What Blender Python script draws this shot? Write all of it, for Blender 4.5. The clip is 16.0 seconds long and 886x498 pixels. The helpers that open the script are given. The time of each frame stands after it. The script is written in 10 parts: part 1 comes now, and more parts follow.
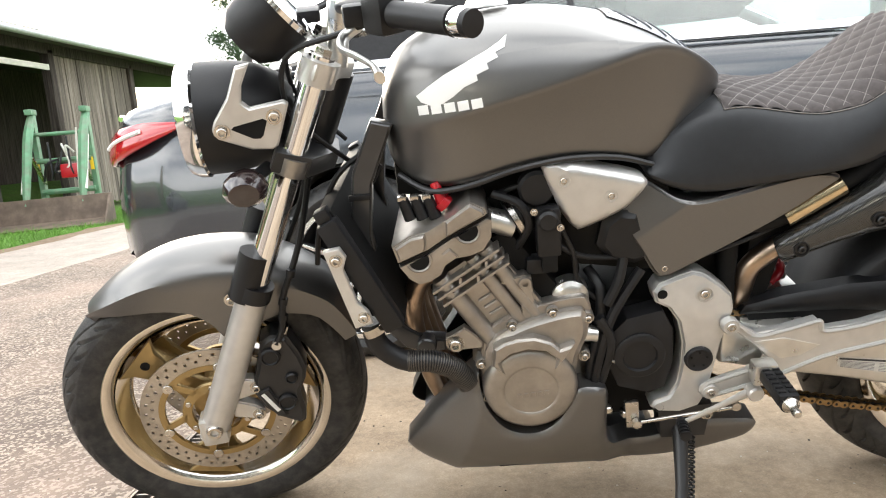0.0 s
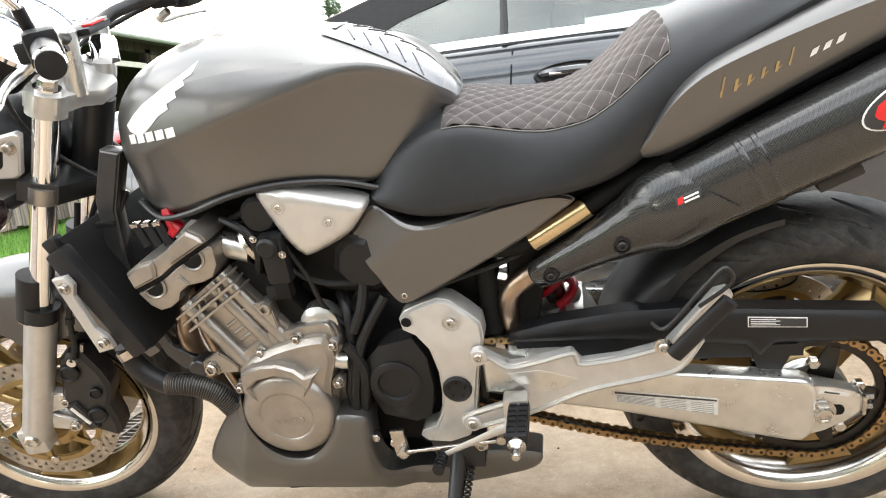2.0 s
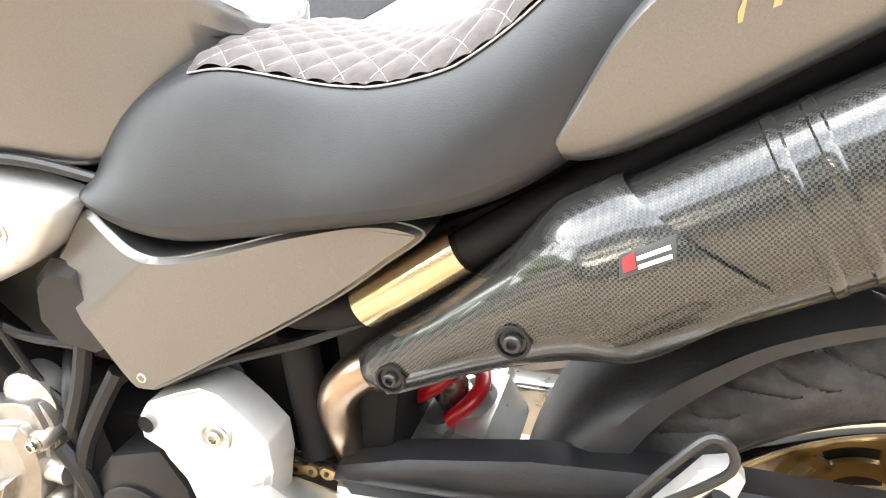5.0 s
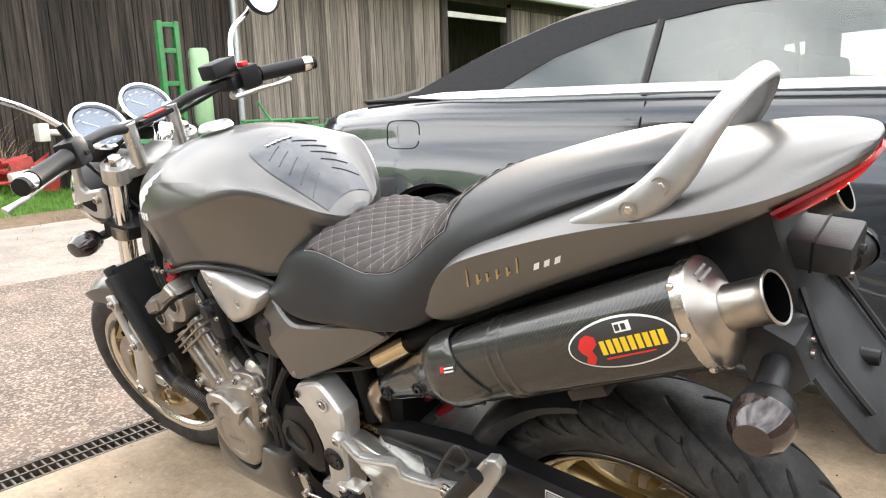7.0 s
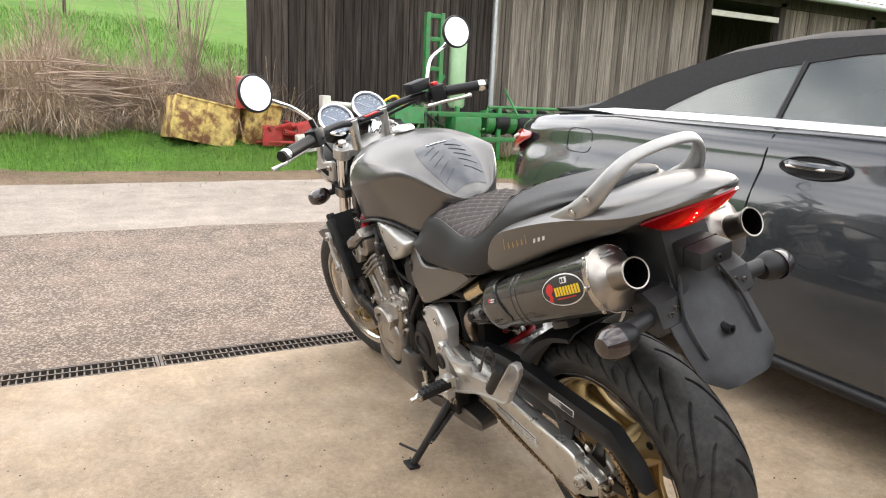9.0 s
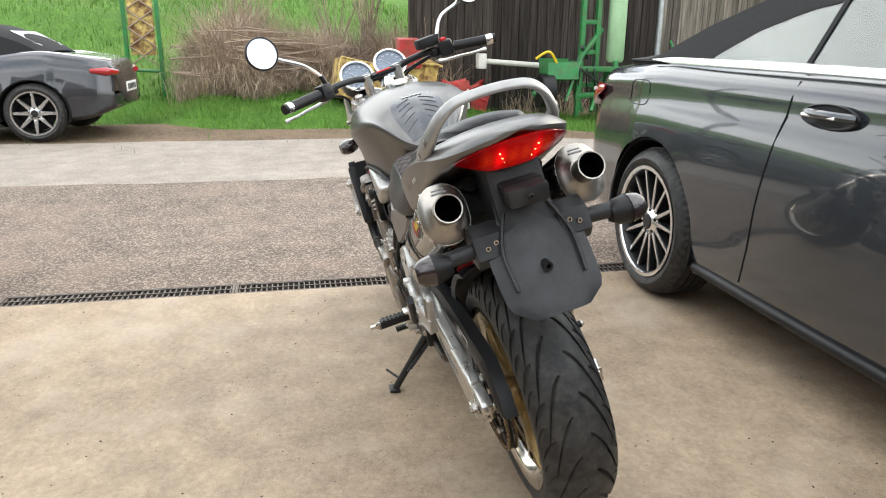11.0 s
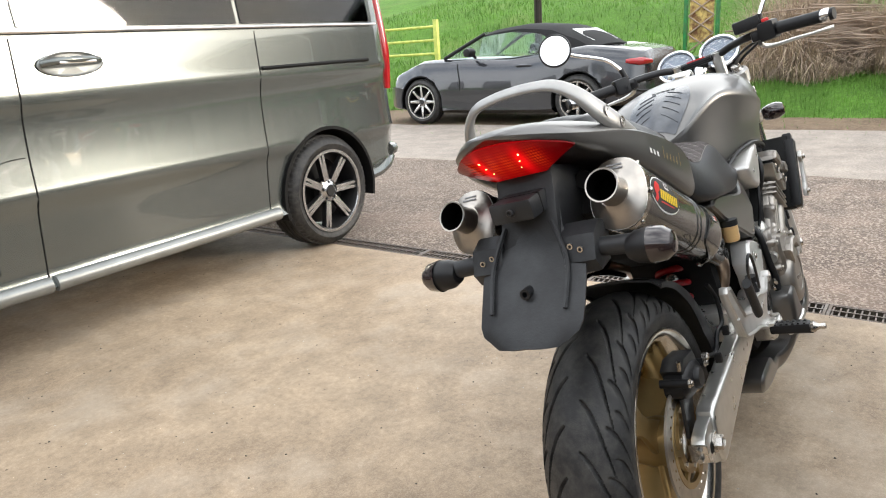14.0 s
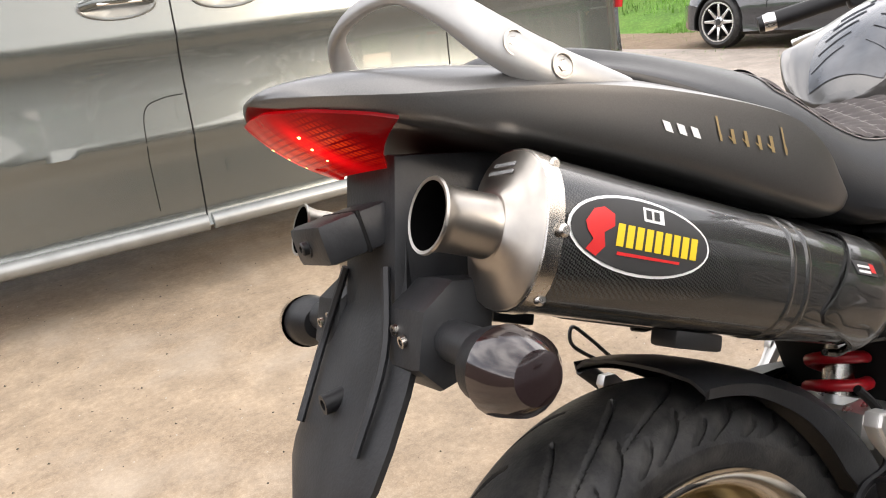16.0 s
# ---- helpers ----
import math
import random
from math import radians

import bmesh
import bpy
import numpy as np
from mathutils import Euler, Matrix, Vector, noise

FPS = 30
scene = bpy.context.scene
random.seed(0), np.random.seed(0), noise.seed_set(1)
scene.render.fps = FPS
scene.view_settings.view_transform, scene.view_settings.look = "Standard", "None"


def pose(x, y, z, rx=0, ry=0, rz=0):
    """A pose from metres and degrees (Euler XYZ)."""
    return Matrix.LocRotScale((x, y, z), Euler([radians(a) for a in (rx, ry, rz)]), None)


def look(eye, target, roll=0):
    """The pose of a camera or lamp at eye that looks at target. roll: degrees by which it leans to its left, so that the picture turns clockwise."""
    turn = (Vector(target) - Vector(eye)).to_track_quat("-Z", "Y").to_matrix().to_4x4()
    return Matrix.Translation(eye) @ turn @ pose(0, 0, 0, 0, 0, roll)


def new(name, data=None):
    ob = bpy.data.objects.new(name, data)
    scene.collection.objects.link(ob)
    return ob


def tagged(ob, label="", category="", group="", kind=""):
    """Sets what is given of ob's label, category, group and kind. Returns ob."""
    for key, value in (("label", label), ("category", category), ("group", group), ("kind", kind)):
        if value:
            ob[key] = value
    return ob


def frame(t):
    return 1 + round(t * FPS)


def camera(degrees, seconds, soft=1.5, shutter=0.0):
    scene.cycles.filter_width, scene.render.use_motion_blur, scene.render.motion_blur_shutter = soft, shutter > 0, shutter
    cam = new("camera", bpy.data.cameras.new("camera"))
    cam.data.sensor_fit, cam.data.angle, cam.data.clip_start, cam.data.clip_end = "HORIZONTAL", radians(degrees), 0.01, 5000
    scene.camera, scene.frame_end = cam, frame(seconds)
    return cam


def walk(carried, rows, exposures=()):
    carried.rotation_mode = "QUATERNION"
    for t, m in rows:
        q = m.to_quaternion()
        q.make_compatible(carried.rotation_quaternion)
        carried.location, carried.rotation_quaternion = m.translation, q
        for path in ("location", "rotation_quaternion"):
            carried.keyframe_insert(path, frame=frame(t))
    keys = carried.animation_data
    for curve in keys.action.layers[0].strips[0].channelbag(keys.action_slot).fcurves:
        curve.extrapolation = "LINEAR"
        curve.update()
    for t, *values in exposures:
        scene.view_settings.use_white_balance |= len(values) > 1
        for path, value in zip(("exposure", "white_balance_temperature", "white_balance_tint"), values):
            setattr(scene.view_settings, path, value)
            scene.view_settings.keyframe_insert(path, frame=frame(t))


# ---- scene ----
cam = camera(64.9, 16.0, 1.1)
PATH = [
    (0, (-0.879, -1.426, 0.763), (-1.048, 0.543, 0.455), -5.0),
    (0.5, (-0.732, -1.476, 0.835), (-1.031, 0.465, 0.453), -6.1),
    (1, (-0.617, -1.503, 0.836), (-0.937, 0.438, 0.471), -7.1),
    (1.5, (-0.492, -1.445, 0.82), (-0.719, 0.509, 0.461), -7.8),
    (2, (-0.293, -1.294, 0.767), (-0.757, 0.624, 0.439), -6.6),
    (2.5, (-0.255, -1.087, 0.707), (-0.733, 0.848, 0.534), -4.9),
    (3, (-0.317, -0.854, 0.658), (-0.697, 1.1, 0.469), -3.6),
    (3.5, (-0.338, -0.7, 0.59), (-0.897, 1.204, 0.339), -1.9),
    (4, (-0.315, -0.616, 0.569), (-0.903, 1.28, 0.322), -1.6),
    (4.5, (-0.26, -0.654, 0.6), (-0.866, 1.223, 0.272), -0.1),
    (5, (-0.153, -0.722, 0.704), (-0.858, 1.131, 0.444), -1.7),
    (5.2, (-0.114, -0.769, 0.719), (-0.767, 1.11, 0.514), -0.6),
    (7.3, (0.508, -1.029, 1.018), (-0.914, 0.318, 0.611), -1.9),
    (7.5, (0.55, -1.058, 1.015), (-0.941, 0.216, 0.622), -1.5),
    (8, (0.738, -1.077, 1.054), (-0.95, -0.1, 0.613), 0.0),
    (8.5, (0.892, -1.118, 1.096), (-0.797, -0.151, 0.634), 0.6),
    (8.7, (0.973, -1.121, 1.092), (-0.726, -0.164, 0.647), 1.5),
    (10.8, (1.427, -0.627, 1.102), (-0.436, -0.164, 0.54), 1.3),
    (11, (1.456, -0.56, 1.103), (-0.421, -0.162, 0.538), 0.6),
    (11.5, (1.575, -0.349, 1.113), (-0.336, -0.286, 0.527), 0.1),
    (12, (1.605, -0.196, 1.105), (-0.305, -0.272, 0.515), 0.9),
    (12.5, (1.568, -0.033, 1.089), (-0.309, -0.251, 0.433), 0.2),
    (13, (1.549, 0.155, 1.091), (-0.277, -0.382, 0.475), 1.2),
    (13.5, (1.445, 0.317, 1.11), (-0.263, -0.563, 0.558), -1.3),
    (14, (1.239, 0.403, 1.111), (-0.319, -0.718, 0.548), -3.8),
    (14.5, (1.018, 0.5, 1.104), (-0.368, -0.826, 0.537), -3.5),
    (15, (0.837, 0.516, 1.091), (-0.344, -0.987, 0.501), -4.9),
    (15.5, (0.647, 0.453, 1.06), (-0.444, -1.098, 0.425), -5.5),
    (16, (0.439, 0.4, 1.027), (-0.442, -1.262, 0.348), -7.1),
]
walk(cam, [(t, look(eye, target, roll)) for t, eye, target, roll in PATH],
     [(0, 1.4, 6500, 10), (1.5, 1.52, 6500, 10), (2.5, 1.84, 6500, 10), (3.5, 2.28, 6500, 10), (4, 2.52, 6500, 10), (4.5, 2.8, 6500, 10), (5, 3.12, 6500, 10), (5.2, 3.12, 6500, 10),
      (7.3, 1.21, 6600, 12), (8.5, 1.05, 6650, 13), (11, 0.88, 6400, 9), (13, 0.86, 6050, 5), (14.5, 0.82, 6600, 13), (15.3, 0.90, 6700, 14), (16, 1.08, 6700, 15)])

from mathutils.geometry import delaunay_2d_cdt

# ---- world and light ----
world = bpy.data.worlds.new("overcast_evening")
scene.world = world
world.use_nodes = True
wn, wl = world.node_tree.nodes, world.node_tree.links
wn.clear()
w_out = wn.new("ShaderNodeOutputWorld")
w_bg = wn.new("ShaderNodeBackground")
w_sky = wn.new("ShaderNodeTexSky")
w_sky.sky_type, w_sky.sun_disc = "NISHITA", False
w_sky.sun_elevation, w_sky.sun_rotation = radians(14), radians(-28)
w_sky.dust_density, w_sky.air_density = 3.0, 1.0
w_co = wn.new("ShaderNodeTexCoord")
w_map = wn.new("ShaderNodeMapping")
w_map.inputs["Scale"].default_value = (1.2, 1.2, 4.0)
w_noise = wn.new("ShaderNodeTexNoise")
w_noise.inputs["Scale"].default_value, w_noise.inputs["Detail"].default_value = 1.6, 6.0
w_ramp = wn.new("ShaderNodeValToRGB")
w_ramp.color_ramp.elements[0].position, w_ramp.color_ramp.elements[1].position = 0.36, 0.60
w_ramp.color_ramp.elements[0].color, w_ramp.color_ramp.elements[1].color = (0.45, 0.45, 0.45, 1), (1, 1, 1, 1)
w_cloud = wn.new("ShaderNodeValToRGB")
w_cloud.color_ramp.elements[0].position, w_cloud.color_ramp.elements[1].position = 0.3, 0.68
w_cloud.color_ramp.elements[0].color, w_cloud.color_ramp.elements[1].color = (6.5, 7.0, 7.6, 1), (14.5, 14.5, 14.2, 1)
w_mix = wn.new("ShaderNodeMix")
w_mix.data_type = "RGBA"
w_bg.inputs["Strength"].default_value = 0.15
wl.new(w_co.outputs["Generated"], w_map.inputs["Vector"])
wl.new(w_map.outputs["Vector"], w_noise.inputs["Vector"])
wl.new(w_noise.outputs["Fac"], w_ramp.inputs["Fac"])
wl.new(w_noise.outputs["Fac"], w_cloud.inputs["Fac"])
wl.new(w_ramp.outputs["Color"], w_mix.inputs["Factor"])
wl.new(w_sky.outputs["Color"], w_mix.inputs["A"])
wl.new(w_cloud.outputs["Color"], w_mix.inputs["B"])
wl.new(w_mix.outputs["Result"], w_bg.inputs["Color"])
wl.new(w_bg.outputs["Background"], w_out.inputs["Surface"])

sun_data = bpy.data.lights.new("sun", "SUN")
sun_data.energy, sun_data.angle, sun_data.color = 1.2, radians(12), (1.0, 0.90, 0.76)
sun = new("sun", sun_data)
sun.matrix_world = look((-4.6, 8.6, 2.6), (0, 0, 0))


# ---- materials ----
def shader(name, color, rough=0.5, metal=0.0, vary=0.0, scale=20.0, bump=0.0, bscale=200.0, coat=0.0, spec=0.5, rvary=0.0, dark=None, dscale=3.0, damount=0.0):
    """A surface with a base colour, two scales of variation, wear in its gloss and fine relief."""
    m = bpy.data.materials.new(name)
    m.use_nodes = True
    n, l = m.node_tree.nodes, m.node_tree.links
    p = n["Principled BSDF"]
    p.inputs["Base Color"].default_value = (*color, 1)
    p.inputs["Roughness"].default_value, p.inputs["Metallic"].default_value = rough, metal
    p.inputs["Specular IOR Level"].default_value = spec
    p.inputs["Coat Weight"].default_value, p.inputs["Coat Roughness"].default_value = coat, 0.03
    co = n.new("ShaderNodeTexCoord")
    last = None
    if vary:
        t = n.new("ShaderNodeTexNoise")
        t.inputs["Scale"].default_value, t.inputs["Detail"].default_value = scale, 5.0
        l.new(co.outputs["Object"], t.inputs["Vector"])
        r = n.new("ShaderNodeValToRGB")
        r.color_ramp.elements[0].position, r.color_ramp.elements[1].position = 0.3, 0.7
        r.color_ramp.elements[0].color = (*[c * (1 - vary) for c in color], 1)
        r.color_ramp.elements[1].color = (*[min(1, c * (1 + vary)) for c in color], 1)
        l.new(t.outputs["Fac"], r.inputs["Fac"])
        last = r.outputs["Color"]
        if rvary:
            q = n.new("ShaderNodeMapRange")
            q.inputs["To Min"].default_value, q.inputs["To Max"].default_value = max(0, rough - rvary), min(1, rough + rvary)
            l.new(t.outputs["Fac"], q.inputs["Value"])
            l.new(q.outputs["Result"], p.inputs["Roughness"])
    if dark:
        t = n.new("ShaderNodeTexNoise")
        t.inputs["Scale"].default_value, t.inputs["Detail"].default_value, t.inputs["Roughness"].default_value = dscale, 8.0, 0.65
        l.new(co.outputs["Object"], t.inputs["Vector"])
        r = n.new("ShaderNodeValToRGB")
        r.color_ramp.elements[0].position, r.color_ramp.elements[1].position = 0.42, 0.68
        r.color_ramp.elements[0].color, r.color_ramp.elements[1].color = (0, 0, 0, 1), (damount, damount, damount, 1)
        l.new(t.outputs["Fac"], r.inputs["Fac"])
        x = n.new("ShaderNodeMix")
        x.data_type = "RGBA"
        l.new(r.outputs["Color"], x.inputs["Factor"])
        if last:
            l.new(last, x.inputs["A"])
        else:
            x.inputs["A"].default_value = (*color, 1)
        x.inputs["B"].default_value = (*dark, 1)
        last = x.outputs["Result"]
    if last:
        l.new(last, p.inputs["Base Color"])
    if bump:
        t = n.new("ShaderNodeTexNoise")
        t.inputs["Scale"].default_value, t.inputs["Detail"].default_value = bscale, 4.0
        l.new(co.outputs["Object"], t.inputs["Vector"])
        b = n.new("ShaderNodeBump")
        b.inputs["Strength"].default_value, b.inputs["Distance"].default_value = bump, 0.002
        l.new(t.outputs["Fac"], b.inputs["Height"])
        l.new(b.outputs["Normal"], p.inputs["Normal"])
    return m


def glass(name, color=(0.9, 0.95, 0.93), rough=0.0, ior=1.5):
    """Tinted car glass."""
    m = bpy.data.materials.new(name)
    m.use_nodes = True
    p = m.node_tree.nodes["Principled BSDF"]
    p.inputs["Base Color"].default_value = (*color, 1)
    p.inputs["Roughness"].default_value, p.inputs["IOR"].default_value, p.inputs["Transmission Weight"].default_value = rough, ior, 1.0
    return m


def carbon(name):
    """Woven carbon fibre under clear lacquer."""
    m = shader(name, (0.02, 0.02, 0.02), 0.25, 0.0, coat=0.6, spec=0.45)
    n, l = m.node_tree.nodes, m.node_tree.links
    p = n["Principled BSDF"]
    co = n.new("ShaderNodeTexCoord")
    ck = n.new("ShaderNodeTexChecker")
    ck.inputs["Scale"].default_value = 620.0
    ck.inputs["Color1"].default_value, ck.inputs["Color2"].default_value = (0.005, 0.005, 0.005, 1), (0.036, 0.036, 0.034, 1)
    l.new(co.outputs["Object"], ck.inputs["Vector"])
    l.new(ck.outputs["Color"], p.inputs["Base Color"])
    b = n.new("ShaderNodeBump")
    b.inputs["Strength"].default_value, b.inputs["Distance"].default_value = 0.45, 0.0007
    l.new(ck.outputs["Fac"], b.inputs["Height"])
    l.new(b.outputs["Normal"], p.inputs["Normal"])
    return m


def glow(name, color, power):
    m = bpy.data.materials.new(name)
    m.use_nodes = True
    p = m.node_tree.nodes["Principled BSDF"]
    p.inputs["Base Color"].default_value = (*color, 1)
    p.inputs["Emission Color"].default_value, p.inputs["Emission Strength"].default_value = (*color, 1), power
    return m


M_TANK = shader("satin_grey_metallic_paint", (0.150, 0.147, 0.143), 0.36, 0.85, 0.08, 900, coat=0.25)
M_LIP = shader("polished_alloy_lip", (0.66, 0.62, 0.56), 0.14, 1.0, 0.08, 30)
M_SEAT = shader("black_leatherette", (0.013, 0.014, 0.016), 0.42, 0, 0.15, 60, 0.12, 900, spec=0.45)
M_SUEDE = shader("quilted_suede", (0.055, 0.046, 0.044), 0.85, 0, 0.2, 120, 0.2, 600)
M_THREAD = shader("pale_thread", (0.26, 0.24, 0.225), 0.8)
M_TRIM = shader("satin_bright_trim", (0.80, 0.80, 0.80), 0.24, 1.0, 0.04, 40)
M_PRINT = shader("faded_grey_print", (0.20, 0.20, 0.20), 0.6, 0, 0.3, 300)
M_LABELW = shader("worn_white_label", (0.60, 0.59, 0.56), 0.45, 0, 0.12, 90)
M_BLACK = shader("black_plastic", (0.008, 0.008, 0.009), 0.46, 0, 0.25, 30, 0.1, 500, spec=0.35, rvary=0.1)
M_GREYP = shader("worn_grey_black_plastic", (0.017, 0.0175, 0.019), 0.46, 0, 0.3, 14, 0.15, 300, spec=0.35, rvary=0.12, dark=(0.06, 0.063, 0.067), dscale=9, damount=0.45)
M_BLACKM = shader("black_painted_metal", (0.02, 0.02, 0.021), 0.38, 0.2, 0.2, 25)
# Black plastic; also colours flat patches that stand for shade in holes and gaps.
M_DEEP = shader("deep_black_plastic_and_hollows", (0.006, 0.006, 0.006), 0.65, 0, 0.3, 18, spec=0.2)
M_SILVER = shader("silver_painted_aluminium", (0.55, 0.54, 0.52), 0.36, 0.65, 0.06, 40, 0.03, 400)
M_ALLOY = shader("brushed_aluminium", (0.62, 0.61, 0.58), 0.30, 0.9, 0.1, 30, 0.05, 500, rvary=0.1)
M_ENGINE = shader("bronze_grey_engine_paint", (0.36, 0.335, 0.305), 0.36, 0.85, 0.10, 18, 0.08, 350, dark=(0.13, 0.115, 0.10), dscale=14, damount=0.35)
M_CHROME = shader("chrome", (0.85, 0.85, 0.85), 0.07, 1.0)
M_STEEL = shader("brushed_steel", (0.52, 0.49, 0.45), 0.26, 1.0, 0.12, 40, rvary=0.1)
M_CAP = shader("satin_steel_end_cap", (0.40, 0.37, 0.335), 0.34, 1.0, 0.08, 60)
M_HEAT = shader("heat_tinted_steel", (0.36, 0.27, 0.20), 0.3, 1.0, 0.3, 15)
M_GOLD = shader("gold_painted_alloy", (0.34, 0.24, 0.105), 0.34, 0.7, 0.1, 20)
M_CHAIN = shader("gold_chain_plate", (0.34, 0.22, 0.10), 0.35, 0.9, 0.25, 60)
M_CHAINDARK = shader("oily_gold_chain_plate", (0.17, 0.115, 0.06), 0.4, 0.9, 0.3, 60)
M_HOSESTEEL = shader("dull_spring_steel", (0.11, 0.10, 0.09), 0.45, 0.8, 0.2, 60)
M_OIL = shader("oily_dark_steel", (0.03, 0.028, 0.025), 0.35, 0.7, 0.3, 60)
M_BRASS = shader("polished_brass_cap", (0.62, 0.50, 0.32), 0.2, 1.0, 0.1, 30)
M_TYRE = shader("tyre_rubber", (0.020, 0.020, 0.0205), 0.52, 0, 0.35, 22, 0.3, 350, spec=0.35, dark=(0.085, 0.080, 0.072), dscale=34, damount=0.5)
M_RED = shader("red_spring_paint", (0.42, 0.008, 0.015), 0.3, 0, 0.1, 30)
M_CARBON = carbon("carbon_weave")
M_DISC = shader("drilled_disc_steel", (0.45, 0.41, 0.36), 0.35, 0.9, 0.15, 30)
M_LENS_DARK = shader("smoked_lens", (0.02, 0.012, 0.012), 0.12, 0, 0.3, 25, coat=0.6)
M_WHITE = shader("white_print", (0.78, 0.78, 0.76), 0.5)
M_INK = shader("dark_print", (0.03, 0.03, 0.03), 0.6)
M_YELLOW = shader("yellow_print", (0.80, 0.55, 0.02), 0.45)
M_REDP = shader("red_print", (0.62, 0.02, 0.02), 0.45)
M_CARPAINT = shader("dark_grey_car_paint", (0.036, 0.041, 0.047), 0.19, 0.3, 0.06, 600, coat=1.0, spec=0.6)
M_VANPAINT = shader("greenish_grey_metallic_van_paint", (0.118, 0.130, 0.124), 0.25, 0.65, 0.05, 700, coat=1.0, dark=(0.14, 0.145, 0.135), dscale=3, damount=0.2)
M_MXPAINT = shader("graphite_metallic_paint", (0.050, 0.053, 0.060), 0.24, 0.6, 0.06, 700, coat=0.9)
M_CLEAR = glass("clear_car_glass", (0.80, 0.90, 0.88), 0.0, 1.5)
M_CLOTH = shader("black_fabric_hood", (0.012, 0.012, 0.013), 0.9, 0, 0.2, 80, 0.2, 500)
M_GLASS = glass("tinted_car_glass", (0.42, 0.52, 0.49), 0.0, 1.75)
M_RAIL = shader("grey_cast_aluminium", (0.36, 0.355, 0.345), 0.42, 0.7, 0.08, 40, 0.03, 400)
M_PRIV = glass("dark_privacy_glass", (0.10, 0.11, 0.12), 0.03, 1.4)
M_LAMP = shader("red_lamp_glass", (0.35, 0.008, 0.012), 0.1, 0, coat=0.8)


# ---- building helpers ----
def link_mesh(name, bm, mat, smooth=True):
    bm.normal_update()
    me = bpy.data.meshes.new(name)
    bm.to_mesh(me)
    bm.free()
    if smooth:
        me.polygons.foreach_set("use_smooth", [True] * len(me.polygons))
        me.set_sharp_from_angle(angle=radians(38))
    me.materials.append(mat)
    return new(name, me)


def part(name, bm, mat, parent, label="", smooth=True, m=None):
    """Links a bmesh as one mesh under a thing or a part."""
    if m is not None:
        bmesh.ops.transform(bm, matrix=m, verts=bm.verts)
    ob = link_mesh(name, bm, mat, smooth)
    ob.parent = parent
    return tagged(ob, label)


def thing(name, label, category, m=None, group="", kind=""):
    ob = new(name)
    ob.empty_display_size = 0.1
    if m is not None:
        ob.matrix_basis = m
    return tagged(ob, label, category, group, kind)


def box(cx, cy, cz, sx, sy, sz, bev=0.0, m=None):
    bm = bmesh.new()
    bmesh.ops.create_cube(bm, size=1, matrix=Matrix.Translation((cx, cy, cz)) @ Matrix.Diagonal((sx, sy, sz, 1)))
    if bev:
        bmesh.ops.bevel(bm, geom=bm.edges[:], offset=bev, segments=2, affect="EDGES", profile=0.6)
    if m is not None:
        bmesh.ops.transform(bm, matrix=m, verts=bm.verts)
    return bm


def add(bm, other):
    """Joins another bmesh into bm."""
    me = bpy.data.meshes.new("join")
    other.to_mesh(me)
    other.free()
    bm.from_mesh(me)
    bpy.data.meshes.remove(me)
    return bm


def prism(pts, y0, y1, bev=0.0, seg=2):
    """An outline in x and z, drawn out from y0 to y1, with rounded edges."""
    bm = bmesh.new()
    a = [bm.verts.new((x, y0, z)) for x, z in pts]
    b = [bm.verts.new((x, y1, z)) for x, z in pts]
    n = len(pts)
    bm.faces.new(a)
    bm.faces.new(list(reversed(b)))
    for i in range(n):
        bm.faces.new((a[i], b[i], b[(i + 1) % n], a[(i + 1) % n]))
    bmesh.ops.recalc_face_normals(bm, faces=bm.faces)
    if bev:
        caps = [e for e in bm.edges if abs(e.verts[0].co.y - e.verts[1].co.y) < 1e-6]
        bmesh.ops.bevel(bm, geom=caps, offset=bev, segments=seg, affect="EDGES", profile=0.6)
    return bm


def plate(pts, s, y_in, y_out, cut=0.004, drop=0.004, bev=0.0015):
    """A cast plate with a chamfered rim; s is its side."""
    bm = bmesh.new()
    f = bm.faces.new([bm.verts.new((x, s * y_in, z)) for x, z in pts])
    r = bmesh.ops.extrude_face_region(bm, geom=[f])
    vs = [g for g in r["geom"] if isinstance(g, bmesh.types.BMVert)]
    top = [g for g in r["geom"] if isinstance(g, bmesh.types.BMFace)][0]
    for v in vs:
        v.co.y = s * (y_out - drop)
    bmesh.ops.recalc_face_normals(bm, faces=bm.faces)
    bmesh.ops.inset_individual(bm, faces=[top], thickness=cut, depth=0, use_even_offset=True)
    for v in top.verts:
        v.co.y = s * y_out
    bmesh.ops.bevel(bm, geom=[e for e in bm.edges if len(e.link_faces) == 2 and e.calc_face_angle(0) > 0.3], offset=bev, segments=2, affect="EDGES", profile=0.6, clamp_overlap=True)
    bmesh.ops.recalc_face_normals(bm, faces=bm.faces)
    return bm


def facet(bm, s, x0, z0, x1, z1, slope):
    """Folds a plate along a line: what lies above it leans inwards by the slope."""
    n = Vector((z0 - z1, 0, x1 - x0)).normalized()
    bmesh.ops.bisect_plane(bm, geom=bm.verts[:] + bm.edges[:] + bm.faces[:], plane_co=(x0, 0, z0), plane_no=n)
    for v in bm.verts:
        d = (v.co - Vector((x0, v.co.y, z0))).dot(n)
        if d > 1e-6:
            v.co.y -= s * slope * d
    return bm


